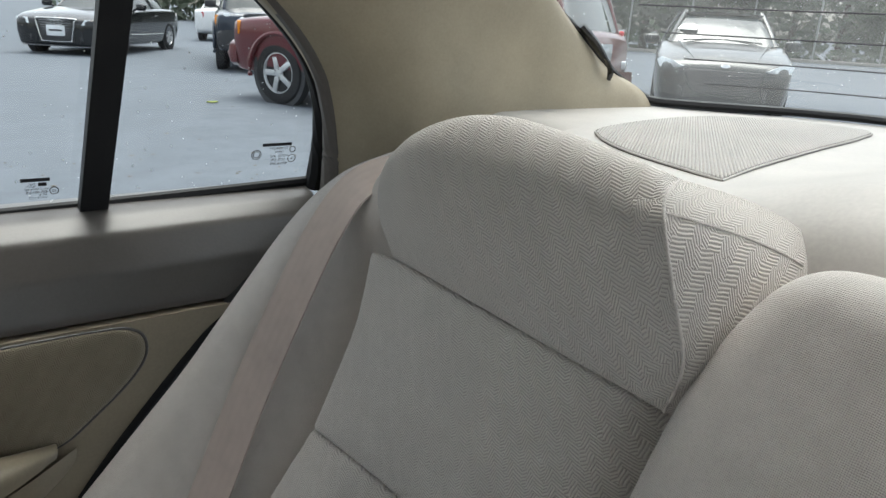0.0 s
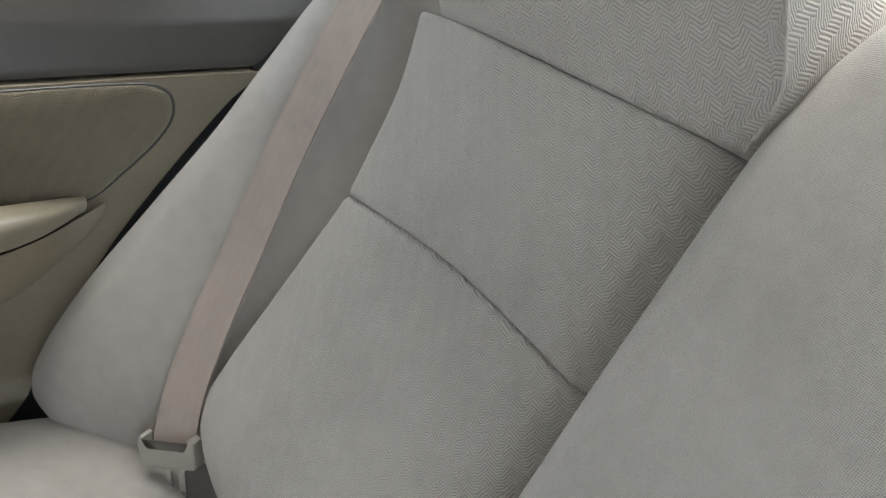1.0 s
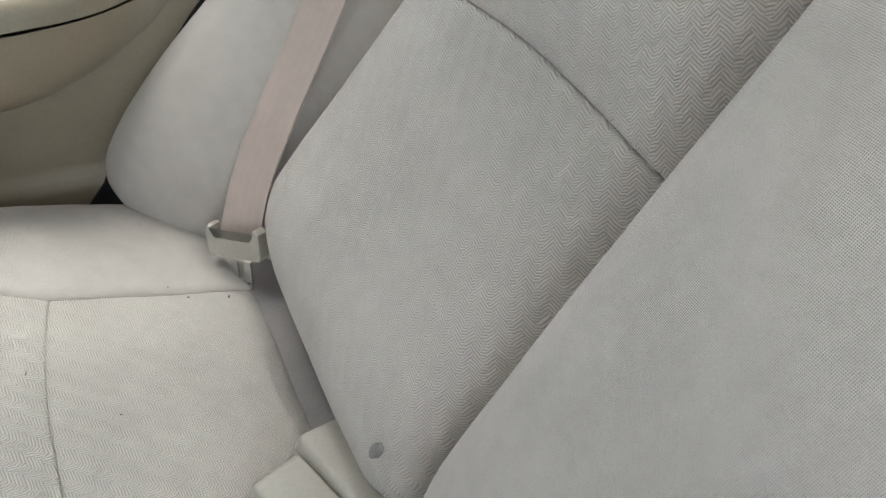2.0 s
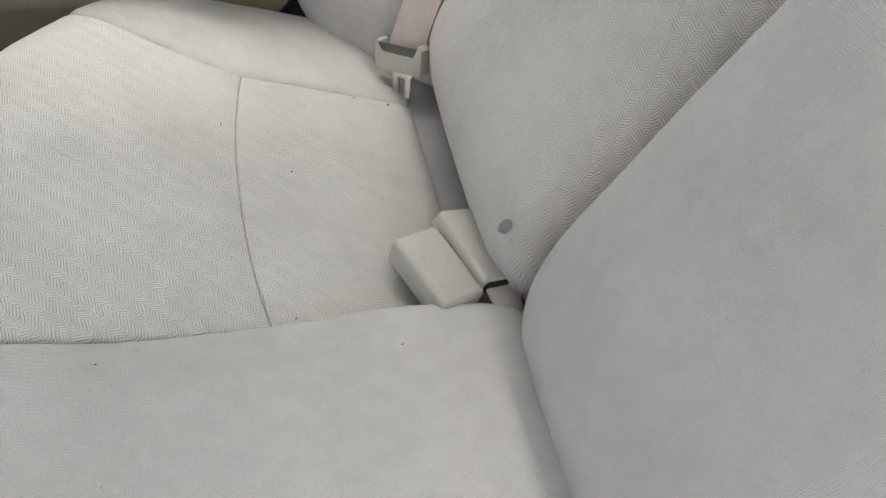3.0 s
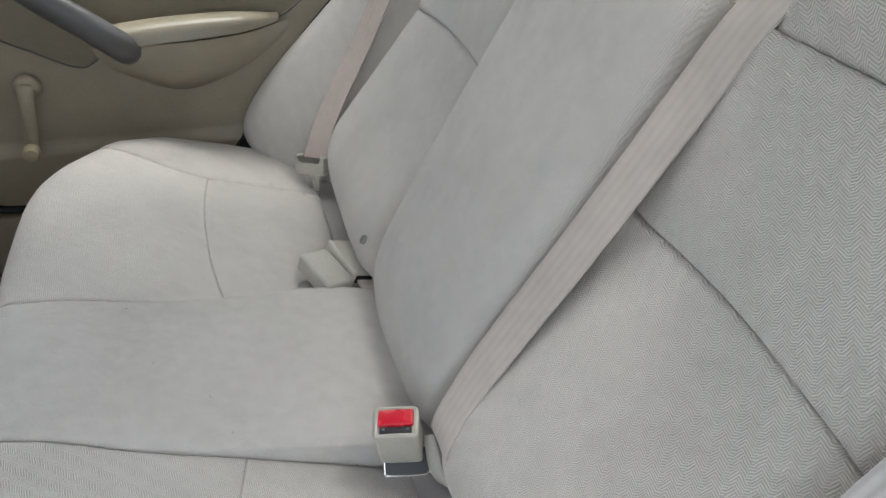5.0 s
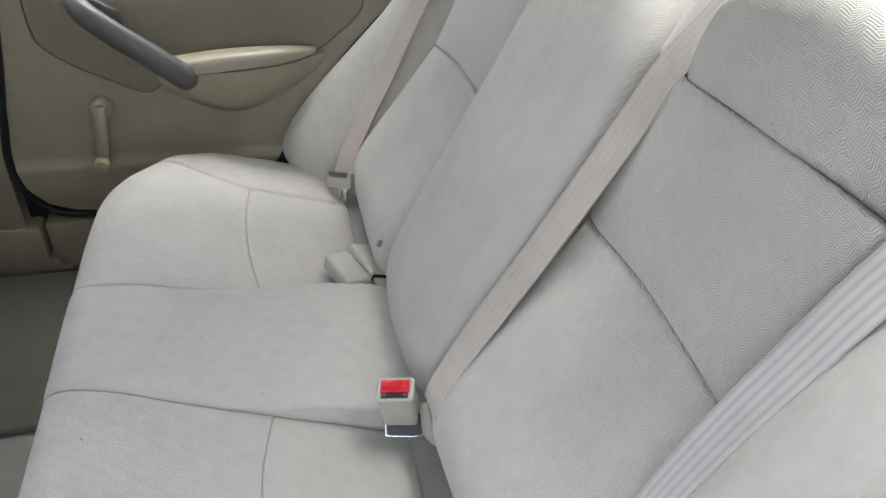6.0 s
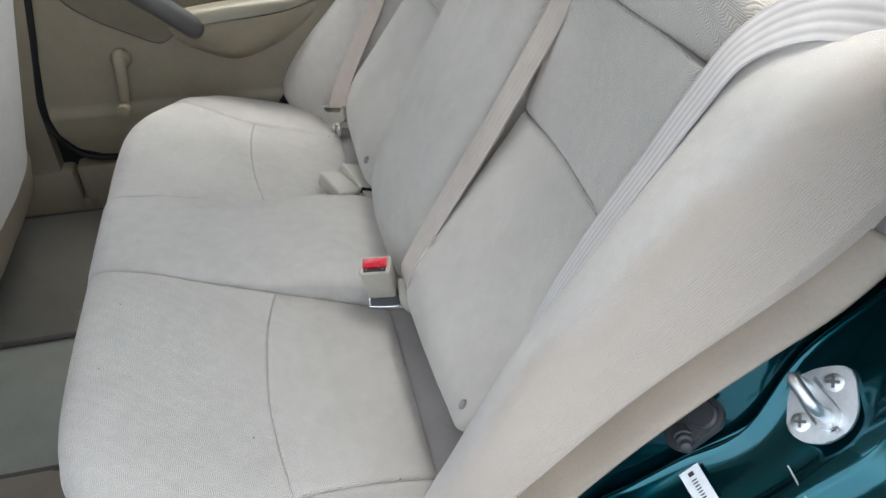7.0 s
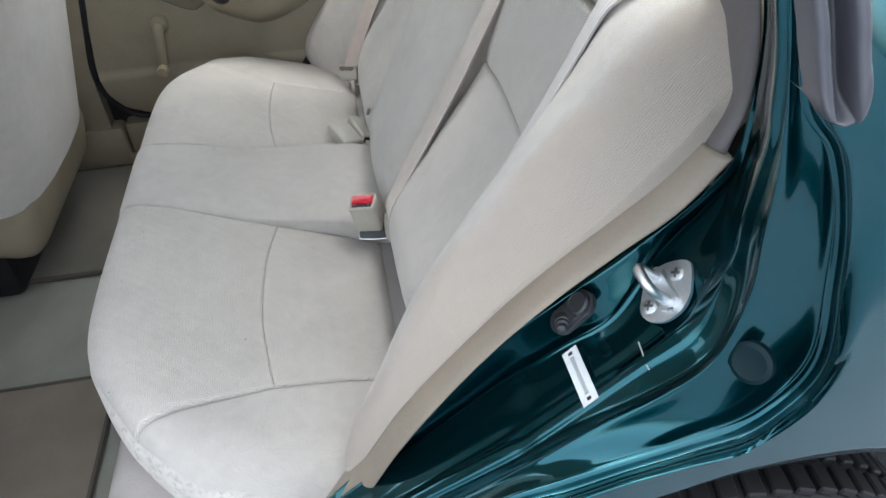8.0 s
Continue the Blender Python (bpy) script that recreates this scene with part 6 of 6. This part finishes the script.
def road_wheel(parent, m, x, y, r, width, spokes, split=False):
    sg = 1 if y > 0 else -1
    wmx = m @ pose(x, y, r, -90 * sg, 0, 0)
    bm = bmesh.new()
    lathe(bm, [(r * 0.62, -width), (r * 0.92, -width), (r, -width * 0.85), (r, -0.03), (r * 0.95, -0.004), (r * 0.80, 0.006), (r * 0.66, 0.0), (r * 0.62, -0.03)], wmx, 48)
    whl = part("wheel", bm, rubber, parent, "black tyre on an alloy rim")
    bm = bmesh.new()
    lathe(bm, [(r * 0.665, -0.06), (r * 0.67, -0.004), (r * 0.63, -0.002), (r * 0.60, -0.02), (r * 0.58, -0.08), (0.001, -0.09)], wmx, 40)
    part("rim", bm, alloy, whl)
    # dark disc behind the spokes, put in for the shade inside the rim
    bm = bmesh.new()
    lathe(bm, [(r * 0.585, -0.068), (r * 0.56, -0.066), (0.001, -0.064)], wmx, 32)
    part("rim_shadow", bm, plastic_dark, whl)
    for i in range(spokes):
        a = 360 * i / spokes
        bm = bmesh.new()
        for off in ((-7, 7) if split else (0,)):
            rbox(bm, (r * 0.48, r * (0.09 if split else 0.19), 0.022), wmx @ pose(0, 0, 0, 0, 0, a + off) @ pose(r * 0.38, 0, -0.016, 0, 4, 0), 0.006, 2)
        part("spoke", bm, alloy, whl)
    bm = bmesh.new()
    lathe(bm, [(0.001, -0.05), (r * 0.2, -0.05), (r * 0.2, -0.012), (r * 0.1, -0.004), (0.001, -0.002)], wmx, 24)
    part("hub", bm, alloy, whl)
    for i in range(5):
        bm = bmesh.new()
        a = radians(72 * i + 36)
        lathe(bm, [(0.001, 0.0), (r * 0.032, 0.0), (r * 0.03, 0.012), (0.001, 0.014)], wmx @ Matrix.Translation((r * 0.145 * math.cos(a), r * 0.145 * math.sin(a), -0.012)), 10)
        part("nut", bm, steel_dark, whl)
    bm = bmesh.new()
    lathe(bm, [(0.02, -0.14), (r + 0.055, -0.14), (r + 0.06, -0.022), (r + 0.03, -0.020), (0.02, -0.10)], wmx, 40)
    part("arch_liner", bm, plastic_dark, whl)


def plate_at(name, parent, m, outline, at, turn, depth, material, bevel=0.008, label=""):
    """A moulded plate on the car: outline in its own plane, facing forwards."""
    bm = bmesh.new()
    prism(bm, outline, depth, m @ Matrix.Translation(at) @ Euler([radians(a) for a in turn]).to_matrix().to_4x4() @ Matrix(((0, 0, 1, 0), (1, 0, 0, 0), (0, 1, 0, 0), (0, 0, 0, 1))), bevel)
    return part(name, bm, material, parent, label)


def oblong(w, h, k=0.3, n=24):
    return [(w / 2 * math.copysign(abs(math.cos(2 * math.pi * i / n)) ** k, math.cos(2 * math.pi * i / n)), h / 2 * math.copysign(abs(math.sin(2 * math.pi * i / n)) ** k, math.sin(2 * math.pi * i / n))) for i in range(n)]


def mirrors(parent, m, x, y, z, paint):
    for sg in (1, -1):
        bm = bmesh.new()
        rbox(bm, (0.12, 0.22, 0.15), m @ pose(x, sg * (y + 0.10), z), 0.05, 4)
        mm = part("door_mirror", bm, paint, parent)
        bm = bmesh.new()
        tube(bm, [tuple(m @ Vector(p)) for p in ((x + 0.03, sg * (y - 0.06), z - 0.07), (x, sg * (y + 0.04), z - 0.03))], 0.025, 6, 8)
        part("mirror_foot", bm, plastic_dark, mm)


def place_car(at, heading):
    return Matrix.Translation((at[0], at[1], 0)) @ Matrix.Rotation(radians(heading), 4, "Z")


def hatchback(at, heading):
    """Grey hatchback seen from its front."""
    m = place_car(at, heading)
    car = thing("parked_hatchback", m.translation, "dark grey metallic hatchback with a large dark grille", "car", "parked cars")
    body_shell(car, m, [(2.16, 0.55, 0.26, 0.58, 0.62), (2.13, 0.70, 0.20, 0.66, 0.69), (2.05, 0.80, 0.17, 0.73, 0.76), (1.85, 0.87, 0.17, 0.79, 0.84), (1.5, 0.905, 0.18, 0.86, 0.92), (1.0, 0.91, 0.18, 0.94, 0.99), (0.6, 0.91, 0.18, 0.98, 1.02),
                         (-0.8, 0.91, 0.18, 0.99, 1.03), (-1.8, 0.89, 0.2, 1.0, 1.03), (-2.1, 0.82, 0.28, 0.9, 0.95), (-2.18, 0.72, 0.35, 0.75, 0.8)], paint_grey)
    cabin(car, m, (0.98, 0.20, -1.35, -2.0), 0.985, 1.41, 0.83, 0.60, paint_grey)
    for x in (1.32, -1.32):
        for y in (0.905, -0.905):
            road_wheel(car, m, x, y, 0.325, 0.21, 5)
    plate_at("upper_grille", car, m, [(-0.46, 0.10), (0.46, 0.10), (0.50, 0.06), (0.42, -0.14), (0.34, -0.20), (-0.34, -0.20), (-0.42, -0.14), (-0.50, 0.06)], (2.115, 0, 0.56), (0, -6, 0), 0.075, plastic_dark, 0.015, "large dark hexagonal grille")
    plate_at("lower_lip", car, m, oblong(1.35, 0.07), (2.07, 0, 0.22), (0, 0, 0), 0.06, plastic_dark, 0.01)
    plate_at("badge", car, m, oblong(0.13, 0.05, 1.0), (2.13, 0, 0.715), (0, -25, 0), 0.02, chrome, 0.004, "plain oval badge")
    for sg in (1, -1):
        plate_at("headlight", car, m, [(sg * a, b) for a, b in ((-0.22, -0.02), (0.0, -0.06), (0.17, -0.05), (0.24, 0.04), (0.18, 0.09), (0.0, 0.05))][::sg], (2.045, sg * 0.665, 0.70), (0, -18, sg * 34), 0.05, lamp_clear, 0.01, "clear swept headlight")
        plate_at("fog_pocket", car, m, oblong(0.30, 0.17, 0.5), (2.085, sg * 0.63, 0.36), (0, 0, sg * 24), 0.04, plastic_dark, 0.012)
        plate_at("bumper_blade", car, m, oblong(0.44, 0.03, 0.6), (2.105, sg * 0.56, 0.475), (0, 0, sg * 20), 0.03, paint_grey, 0.006)
        bm = bmesh.new()
        tube(bm, [tuple(m @ Vector(p)) for p in ((2.02, sg * 0.38, 0.775), (1.7, sg * 0.47, 0.875), (1.3, sg * 0.56, 0.955), (1.0, sg * 0.62, 1.00))], 0.014, 20, 6)
        part("bonnet_crease", bm, paint_grey, car)
        bm = bmesh.new()
        tube(bm, [tuple(m @ Vector(p)) for p in ((0.93, sg * 0.55, 1.02), (0.89, sg * 0.20, 1.045), (0.88, sg * -0.05, 1.05))], 0.010, 10, 6)
        part("wiper", bm, plastic_dark, car)
    plate_at("windscreen_paper", car, m, [(-0.14, -0.07), (0.14, -0.07), (0.14, 0.05), (0.05, 0.09), (-0.10, 0.07)], (0.66, -0.50, 1.20), (0, -58, -14), 0.006, label_white, 0.0, "white paper behind the windscreen")
    mirrors(car, m, 0.62, 0.90, 1.00, paint_grey)
    return car


def coupe(at, heading):
    """Black coupe seen from its front corner."""
    m = place_car(at, heading)
    car = thing("parked_coupe", m.translation, "glossy black coupe with a framed grille and a white front plate", "car", "parked cars")
    body_shell(car, m, [(2.30, 0.56, 0.24, 0.60, 0.64), (2.26, 0.74, 0.19, 0.66, 0.69), (2.15, 0.84, 0.17, 0.71, 0.74), (1.9, 0.90, 0.17, 0.77, 0.81), (1.4, 0.925, 0.18, 0.83, 0.88), (0.9, 0.925, 0.18, 0.88, 0.93), (0.3, 0.925, 0.18, 0.92, 0.95),
                         (-0.9, 0.925, 0.18, 0.94, 0.96), (-1.8, 0.91, 0.2, 0.93, 0.96), (-2.2, 0.84, 0.3, 0.88, 0.92), (-2.3, 0.74, 0.38, 0.78, 0.82)], paint_black)
    cabin(car, m, (0.75, 0.0, -0.9, -1.75), 0.93, 1.34, 0.82, 0.58, paint_black)
    for x in (1.40, -1.35):
        for y in (0.92, -0.92):
            road_wheel(car, m, x, y, 0.335, 0.22, 7, True)
    fr = [(-0.36, 0.17), (0.36, 0.17), (0.37, 0.10), (0.30, -0.22), (0.25, -0.26), (-0.25, -0.26), (-0.30, -0.22), (-0.37, 0.10)]
    plate_at("grille", car, m, fr, (2.265, 0, 0.53), (0, -4, 0), 0.035, plastic_dark, 0.01, "black slatted grille")
    bm = bmesh.new()
    tube(bm, [tuple(m @ Vector((2.305, a, 0.53 + b))) for a, b in fr + fr[:1]], 0.016, 120, 6, up=(0.3, 0.2, 0.9))
    part("grille_frame", bm, chrome, car, "chromed grille frame")
    for i in range(5):
        plate_at("grille_slat", car, m, oblong(0.66 - 0.03 * i, 0.018, 0.6), (2.297, 0, 0.66 - 0.045 * i), (0, 0, 0), 0.012, steel_dark, 0.003)
    for i in range(4):
        bm = bmesh.new()
        c = Vector((2.322, -0.105 + 0.07 * i, 0.63))
        tube(bm, [tuple(m @ (c + Vector((0, 0.048 * math.cos(a), 0.048 * math.sin(a))))) for a in [2 * math.pi * k / 16 for k in range(17)]], 0.007, 32, 6, up=(1, 0.01, 0.01))
        part("badge_ring", bm, chrome, car, "plain chromed ring")
    plate_at("front_plate", car, m, oblong(0.36, 0.20, 0.15), (2.30, 0, 0.47), (0, 0, 0), 0.02, label_white, 0.004, "white front plate")
    plate_at("plate_bars", car, m, oblong(0.26, 0.035, 0.3), (2.321, 0, 0.475), (0, 0, 0), 0.002, ink, 0.0)
    for sg in (1, -1):
        plate_at("headlight", car, m, [(sg * a, b) for a, b in ((-0.19, -0.05), (0.14, -0.05), (0.22, 0.02), (0.20, 0.07), (-0.12, 0.06))][::sg], (2.19, sg * 0.66, 0.63), (0, -12, sg * 28), 0.045, lamp_clear, 0.01, "clear headlight")
        plate_at("air_intake", car, m, oblong(0.34, 0.12, 0.5), (2.225, sg * 0.62, 0.33), (0, 0, sg * 24), 0.03, plastic_dark, 0.01)
        bm = bmesh.new()
        tube(bm, [tuple(m @ Vector((x, sg * 0.93, 0.40 + 0.01 * x))) for x in (0.95, 0.3, -0.3, -0.9)], 0.010, 12, 6)
        part("sill_strip", bm, chrome, car)
        bm = bmesh.new()
        tube(bm, [tuple(m @ Vector((x, sg * 0.935, 0.79))) for x in (-0.62, -0.52, -0.42)], 0.014, 8, 8)
        part("door_handle", bm, paint_black, car)
    plate_at("lower_lip", car, m, oblong(1.45, 0.05), (2.20, 0, 0.19), (0, 0, 0), 0.05, steel_dark, 0.01)
    mirrors(car, m, 0.55, 0.92, 0.98, paint_black)
    return car


def suv(name, label, at, heading, paint, lamps):
    m = place_car(at, heading)
    car = thing(name, m.translation, label, "car", "parked cars")
    body_shell(car, m, [(2.30, 0.66, 0.42, 0.88, 0.93), (2.26, 0.80, 0.38, 0.94, 0.98), (2.15, 0.88, 0.36, 0.98, 1.02), (1.7, 0.92, 0.34, 1.02, 1.07), (1.0, 0.93, 0.34, 1.05, 1.11), (0.3, 0.93, 0.34, 1.07, 1.10),
                         (-1.0, 0.93, 0.34, 1.08, 1.10), (-2.0, 0.92, 0.36, 1.08, 1.10), (-2.28, 0.88, 0.40, 1.05, 1.08), (-2.36, 0.80, 0.44, 0.98, 1.02)], paint)
    cabin(car, m, (0.95, 0.35, -2.0, -2.28), 1.08, 1.66, 0.86, 0.70, paint)
    for x in (1.40, -1.38):
        for y in (0.925, -0.925):
            road_wheel(car, m, x, y, 0.375, 0.24, 5)
            bm = bmesh.new()
            sg = 1 if y > 0 else -1
            tube(bm, [tuple(m @ Vector((x + 0.47 * math.cos(radians(a)), y + sg * 0.012, 0.375 + 0.47 * math.sin(radians(a))))) for a in range(-8, 190, 18)], 0.03, 30, 8)
            part("arch_lip", bm, paint, car)
    plate_at("front_bumper", car, m, oblong(1.75, 0.34, 0.3), (2.17, 0, 0.56), (0, 0, 0), 0.16, plastic_dark if lamps == "front" else paint, 0.05, "moulded front bumper")
    plate_at("grille", car, m, oblong(0.86, 0.26, 0.3), (2.25, 0, 0.88), (0, -8, 0), 0.05, plastic_dark, 0.01)
    for i in range(7):
        plate_at("grille_bar", car, m, oblong(0.035, 0.23, 0.5), (2.29, -0.36 + 0.12 * i, 0.88), (0, -8, 0), 0.02, paint, 0.006)
    for sg in (1, -1):
        for k in (0.52, 0.70):
            bm = bmesh.new()
            lathe(bm, [(0.001, 0.0), (0.095, 0.0), (0.095, 0.03), (0.05, 0.05), (0.001, 0.055)], m @ pose(2.215, sg * k, 0.90, 0, 82, sg * 12), 24)
            part("headlight", bm, lamp_clear, car, "round clear headlight")
        plate_at("turn_lamp", car, m, oblong(0.10, 0.17, 0.4), (2.10, sg * 0.84, 0.88), (0, 0, sg * 50), 0.05, lamp_amber, 0.01, "amber turn lamp")
        plate_at("tail_light", car, m, oblong(0.15, 0.30, 0.35), (-2.26, sg * 0.76, 0.95), (0, 0, 180 - sg * 14), 0.05, lamp_red, 0.015, "red tail light")
        plate_at("reverse_lamp", car, m, oblong(0.15, 0.10, 0.4), (-2.34, sg * 0.73, 0.73), (0, 0, 180 - sg * 14), 0.05, lamp_clear, 0.01)
    plate_at("rear_bumper", car, m, oblong(1.80, 0.26, 0.3), (-2.30, 0, 0.54), (0, 0, 180), 0.14, paint, 0.05)
    plate_at("tailgate_plate", car, m, oblong(0.34, 0.17, 0.15), (-2.40, 0, 0.88), (0, 0, 180), 0.01, lamp_clear, 0.003)
    mirrors(car, m, 0.60, 0.92, 1.15, plastic_dark)
    return car


hatchback((10.25, 6.95), 218)
coupe((3.48, 18.2), 235)
suv("parked_suv", "dark red off-roader with silver five-spoke wheels", (4.82, 7.40), 112, paint_red, "rear")
suv("parked_suv", "dark blue off-roader with round headlights", (5.75, 14.5), 250, paint_blue, "front")


def plain_saloon(at, heading, paint, label):
    m = place_car(at, heading)
    car = thing("parked_saloon", m.translation, label, "car", "parked cars")
    body_shell(car, m, [(2.30, 0.58, 0.28, 0.62, 0.66), (2.24, 0.76, 0.22, 0.68, 0.72), (2.05, 0.86, 0.2, 0.75, 0.79), (1.4, 0.90, 0.2, 0.84, 0.90), (0.8, 0.90, 0.2, 0.92, 0.96), (-1.0, 0.90, 0.2, 0.96, 0.98), (-1.9, 0.88, 0.22, 0.96, 1.0), (-2.25, 0.80, 0.3, 0.92, 0.96), (-2.32, 0.70, 0.38, 0.8, 0.85)], paint)
    cabin(car, m, (0.9, 0.2, -1.0, -1.8), 0.96, 1.42, 0.82, 0.58, paint)
    for x in (1.35, -1.35):
        for y in (0.895, -0.895):
            road_wheel(car, m, x, y, 0.32, 0.2, 7)
    for sg in (1, -1):
        plate_at("headlight", car, m, oblong(0.34, 0.13, 0.5), (2.08, sg * 0.64, 0.66), (0, -12, sg * 26), 0.05, lamp_clear, 0.01)
        plate_at("tail_light", car, m, oblong(0.28, 0.17, 0.4), (-2.24, sg * 0.64, 0.80), (0, 0, 180 - sg * 18), 0.05, lamp_red, 0.01)
    mirrors(car, m, 0.6, 0.89, 0.98, paint)
    return car


plain_saloon((8.9, 25.0), 60, paint_white, "white saloon parked behind the black coupe")
plain_saloon((-0.6, 22.5), 262, paint_silver, "dark silver saloon parked beside the black coupe")

# ---- far edge of the car park: kerb wall, fence and woods ----
foliage = simple_mat("tree_leaves", (0.080, 0.105, 0.066), 0.7, 0.0, 0.5, 1.5, 30.0, 0.4, 0.02)
bark = simple_mat("tree_bark", (0.09, 0.075, 0.06), 0.9, 0.0, 0.3, 4.0, 60.0, 0.6, 0.01)
concrete = simple_mat("kerb_concrete", (0.32, 0.31, 0.28), 0.85, 0.0, 0.2, 2.0, 60.0, 0.4, 0.004)
steel_fence = simple_mat("fence_steel", (0.33, 0.36, 0.34), 0.5, 0.5, 0.15)
A, B = Vector((17.0, 42.0, 0)), Vector((48.0, 2.0, 0))
way = (B - A).normalized()
side = Vector((-way.y, way.x, 0)) * -1
span = (B - A).length
bm = bmesh.new()
rbox(bm, (span, 0.25, 0.16), Matrix.Translation((A + B) / 2 + Vector((0, 0, 0.08))) @ Matrix.Rotation(math.atan2(way.y, way.x), 4, "Z"), 0.03, 2)
tagged(part("kerb", bm, concrete), "pale concrete kerb along the car park edge", "kerb", kind="structure")
fence = thing("fence", A, "tall galvanised chain-link fence in front of the woods", "fence", kind="structure")
for i in range(18):
    p = A + way * span * i / 17 + side * -0.6
    bm = bmesh.new()
    lathe(bm, [(0.001, 0.0), (0.045, 0.0), (0.045, 3.6), (0.03, 3.64), (0.001, 3.65)], Matrix.Translation(p), 10)
    part("post", bm, steel_fence, fence)
bm = bmesh.new()
nd = int(span / 0.17)
for i in range(nd + 24):
    for sgn in (1, -1):
        s0 = (i - 12) * 0.17
        a = A + way * s0 + side * -0.6 + Vector((0, 0, 0.1))
        b = A + way * (s0 + sgn * 3.4) + side * -0.6 + Vector((0, 0, 3.5))
        tube(bm, [tuple(a), tuple(b)], 0.0055, 1, 3)
part("chain_link", bm, steel_fence, fence, smooth=False)["kind"] = "stuff"

random.seed(11)


def tree(at, h, spread, seed):
    rnd = random.Random(seed)
    t = thing("tree", at, "leafy roadside tree behind the fence", "tree", "trees behind the fence")
    bm = bmesh.new()
    base = Vector(at)
    tube(bm, [tuple(base), tuple(base + Vector((0.1, 0.05, h * 0.3))), tuple(base + Vector((-0.1, 0.1, h * 0.6))), tuple(base + Vector((0.05, 0, h * 0.9)))], lambda k: 0.22 * (1 - 0.8 * k) + 0.02, 12, 8)
    limbs = []
    for i in range(9):
        z = h * rnd.uniform(0.15, 0.8)
        a = rnd.uniform(0, 2 * math.pi)
        ln = spread * rnd.uniform(0.5, 1.0)
        e = base + Vector((ln * math.cos(a), ln * math.sin(a), z + ln * rnd.uniform(0.1, 0.6)))
        limbs.append(e)
        tube(bm, [tuple(base + Vector((0, 0, z))), tuple((base + Vector((0, 0, z))).lerp(e, 0.5) + Vector((0, 0, 0.15))), tuple(e)], lambda k: 0.07 * (1 - 0.8 * k) + 0.01, 6, 6)
    part("trunk", bm, bark, t)
    verts, faces = [], []
    for i in range(4200):
        c = rnd.choice(limbs)
        p = c + Vector((rnd.gauss(0, 1), rnd.gauss(0, 1), rnd.gauss(0, 0.9))) * spread * 0.33
        if p.z < 0.2:
            p.z = rnd.uniform(0.2, 1.0)
        u = Vector((rnd.gauss(0, 1), rnd.gauss(0, 1), rnd.gauss(0, 1))).normalized()
        w = u.orthogonal().normalized()
        s = rnd.uniform(0.14, 0.34)
        k = len(verts)
        verts += [tuple(p - u * s), tuple(p + w * s * 0.5), tuple(p + u * s), tuple(p - w * s * 0.5)]
        faces.append((k, k + 1, k + 2, k + 3))
    me = bpy.data.meshes.new("crown")
    me.from_pydata(verts, [], faces)
    me.materials.append(foliage)
    cr = new("crown", me)
    cr.parent = t
    cr.matrix_parent_inverse = t.matrix_world.inverted()


for i in range(20):
    f = (i + 0.5) / 20
    p = A.lerp(B, f) + side * -random.uniform(2.0, 4.5)
    tree((p.x, p.y, 0.0), random.uniform(6.5, 9.5), random.uniform(2.0, 2.9), 100 + i)

# dense undergrowth and woods that fill the gaps behind the fence
rnd = random.Random(23)
verts, faces = [], []
for i in range(17000):
    f = rnd.uniform(-0.35, 1.25)
    z = 7.5 * rnd.random() ** 1.25
    deep = rnd.uniform(1.2, 5.0)
    p = A.lerp(B, f) + side * -deep + Vector((0, 0, max(0.1, z + 0.8 * noise.noise(Vector((f * 30, deep, 0.0))))))
    u = Vector((rnd.gauss(0, 1), rnd.gauss(0, 1), rnd.gauss(0, 1))).normalized()
    w = u.orthogonal().normalized()
    q = rnd.uniform(0.18, 0.42)
    k = len(verts)
    verts += [tuple(p - u * q), tuple(p + w * q * 0.55), tuple(p + u * q), tuple(p - w * q * 0.55)]
    faces.append((k, k + 1, k + 2, k + 3))
me = bpy.data.meshes.new("woods")
me.from_pydata(verts, [], faces)
me.materials.append(foliage)
tagged(new("woods", me), "dense dark green undergrowth behind the fence", "woods", kind="stuff")

# fallen leaf and grit on the asphalt
leaf_mat = simple_mat("fallen_leaf", (0.36, 0.42, 0.06), 0.6, bump=0.1)
lf = thing("fallen_leaf", (2.70, 8.58, 0.0), "yellow-green fallen leaf on the asphalt", "leaf")
bm = bmesh.new()
sheet(bm, lambda u, v: Vector((2.70 + (u - 0.5) * 0.14, 8.58 + (v - 0.5) * 0.09 * math.sin(math.pi * min(0.98, max(0.02, u))), 0.006 + 0.03 * abs(v - 0.5) + 0.02 * (u - 0.5) ** 2)), [i / 8 for i in range(9)], [i / 6 for i in range(7)], skirt=(0, 0, -0.003))
part("leaf_blade", bm, leaf_mat, lf)
rnd = random.Random(4)
verts, faces = [], []
for i in range(130):
    x, y = rnd.uniform(0.4, 4.2), rnd.uniform(3.2, 12.0)
    if rnd.random() < 0.6:
        y = 3.4 + abs(rnd.gauss(0, 1.4))
        x = 0.9 + (y - 3.0) * 0.22 + rnd.gauss(0, 0.8)
    s = rnd.uniform(0.006, 0.024)
    a = rnd.uniform(0, 6.28)
    k = len(verts)
    for q in range(5):
        b = a + q * 1.2566
        verts.append((x + s * rnd.uniform(0.5, 1.2) * math.cos(b), y + s * rnd.uniform(0.4, 1.0) * math.sin(b), 0.002 + rnd.uniform(0, 0.004)))
    verts.append((x, y, 0.008))
    faces += [(k + q, k + (q + 1) % 5, k + 5) for q in range(5)]
me = bpy.data.meshes.new("leaf_litter")
me.from_pydata(verts, [], faces)
me.materials.append(simple_mat("litter", (0.10, 0.085, 0.06), 0.9))
tagged(new("leaf_litter", me), "scattered dry leaf litter and grit on the asphalt", "litter", kind="stuff")
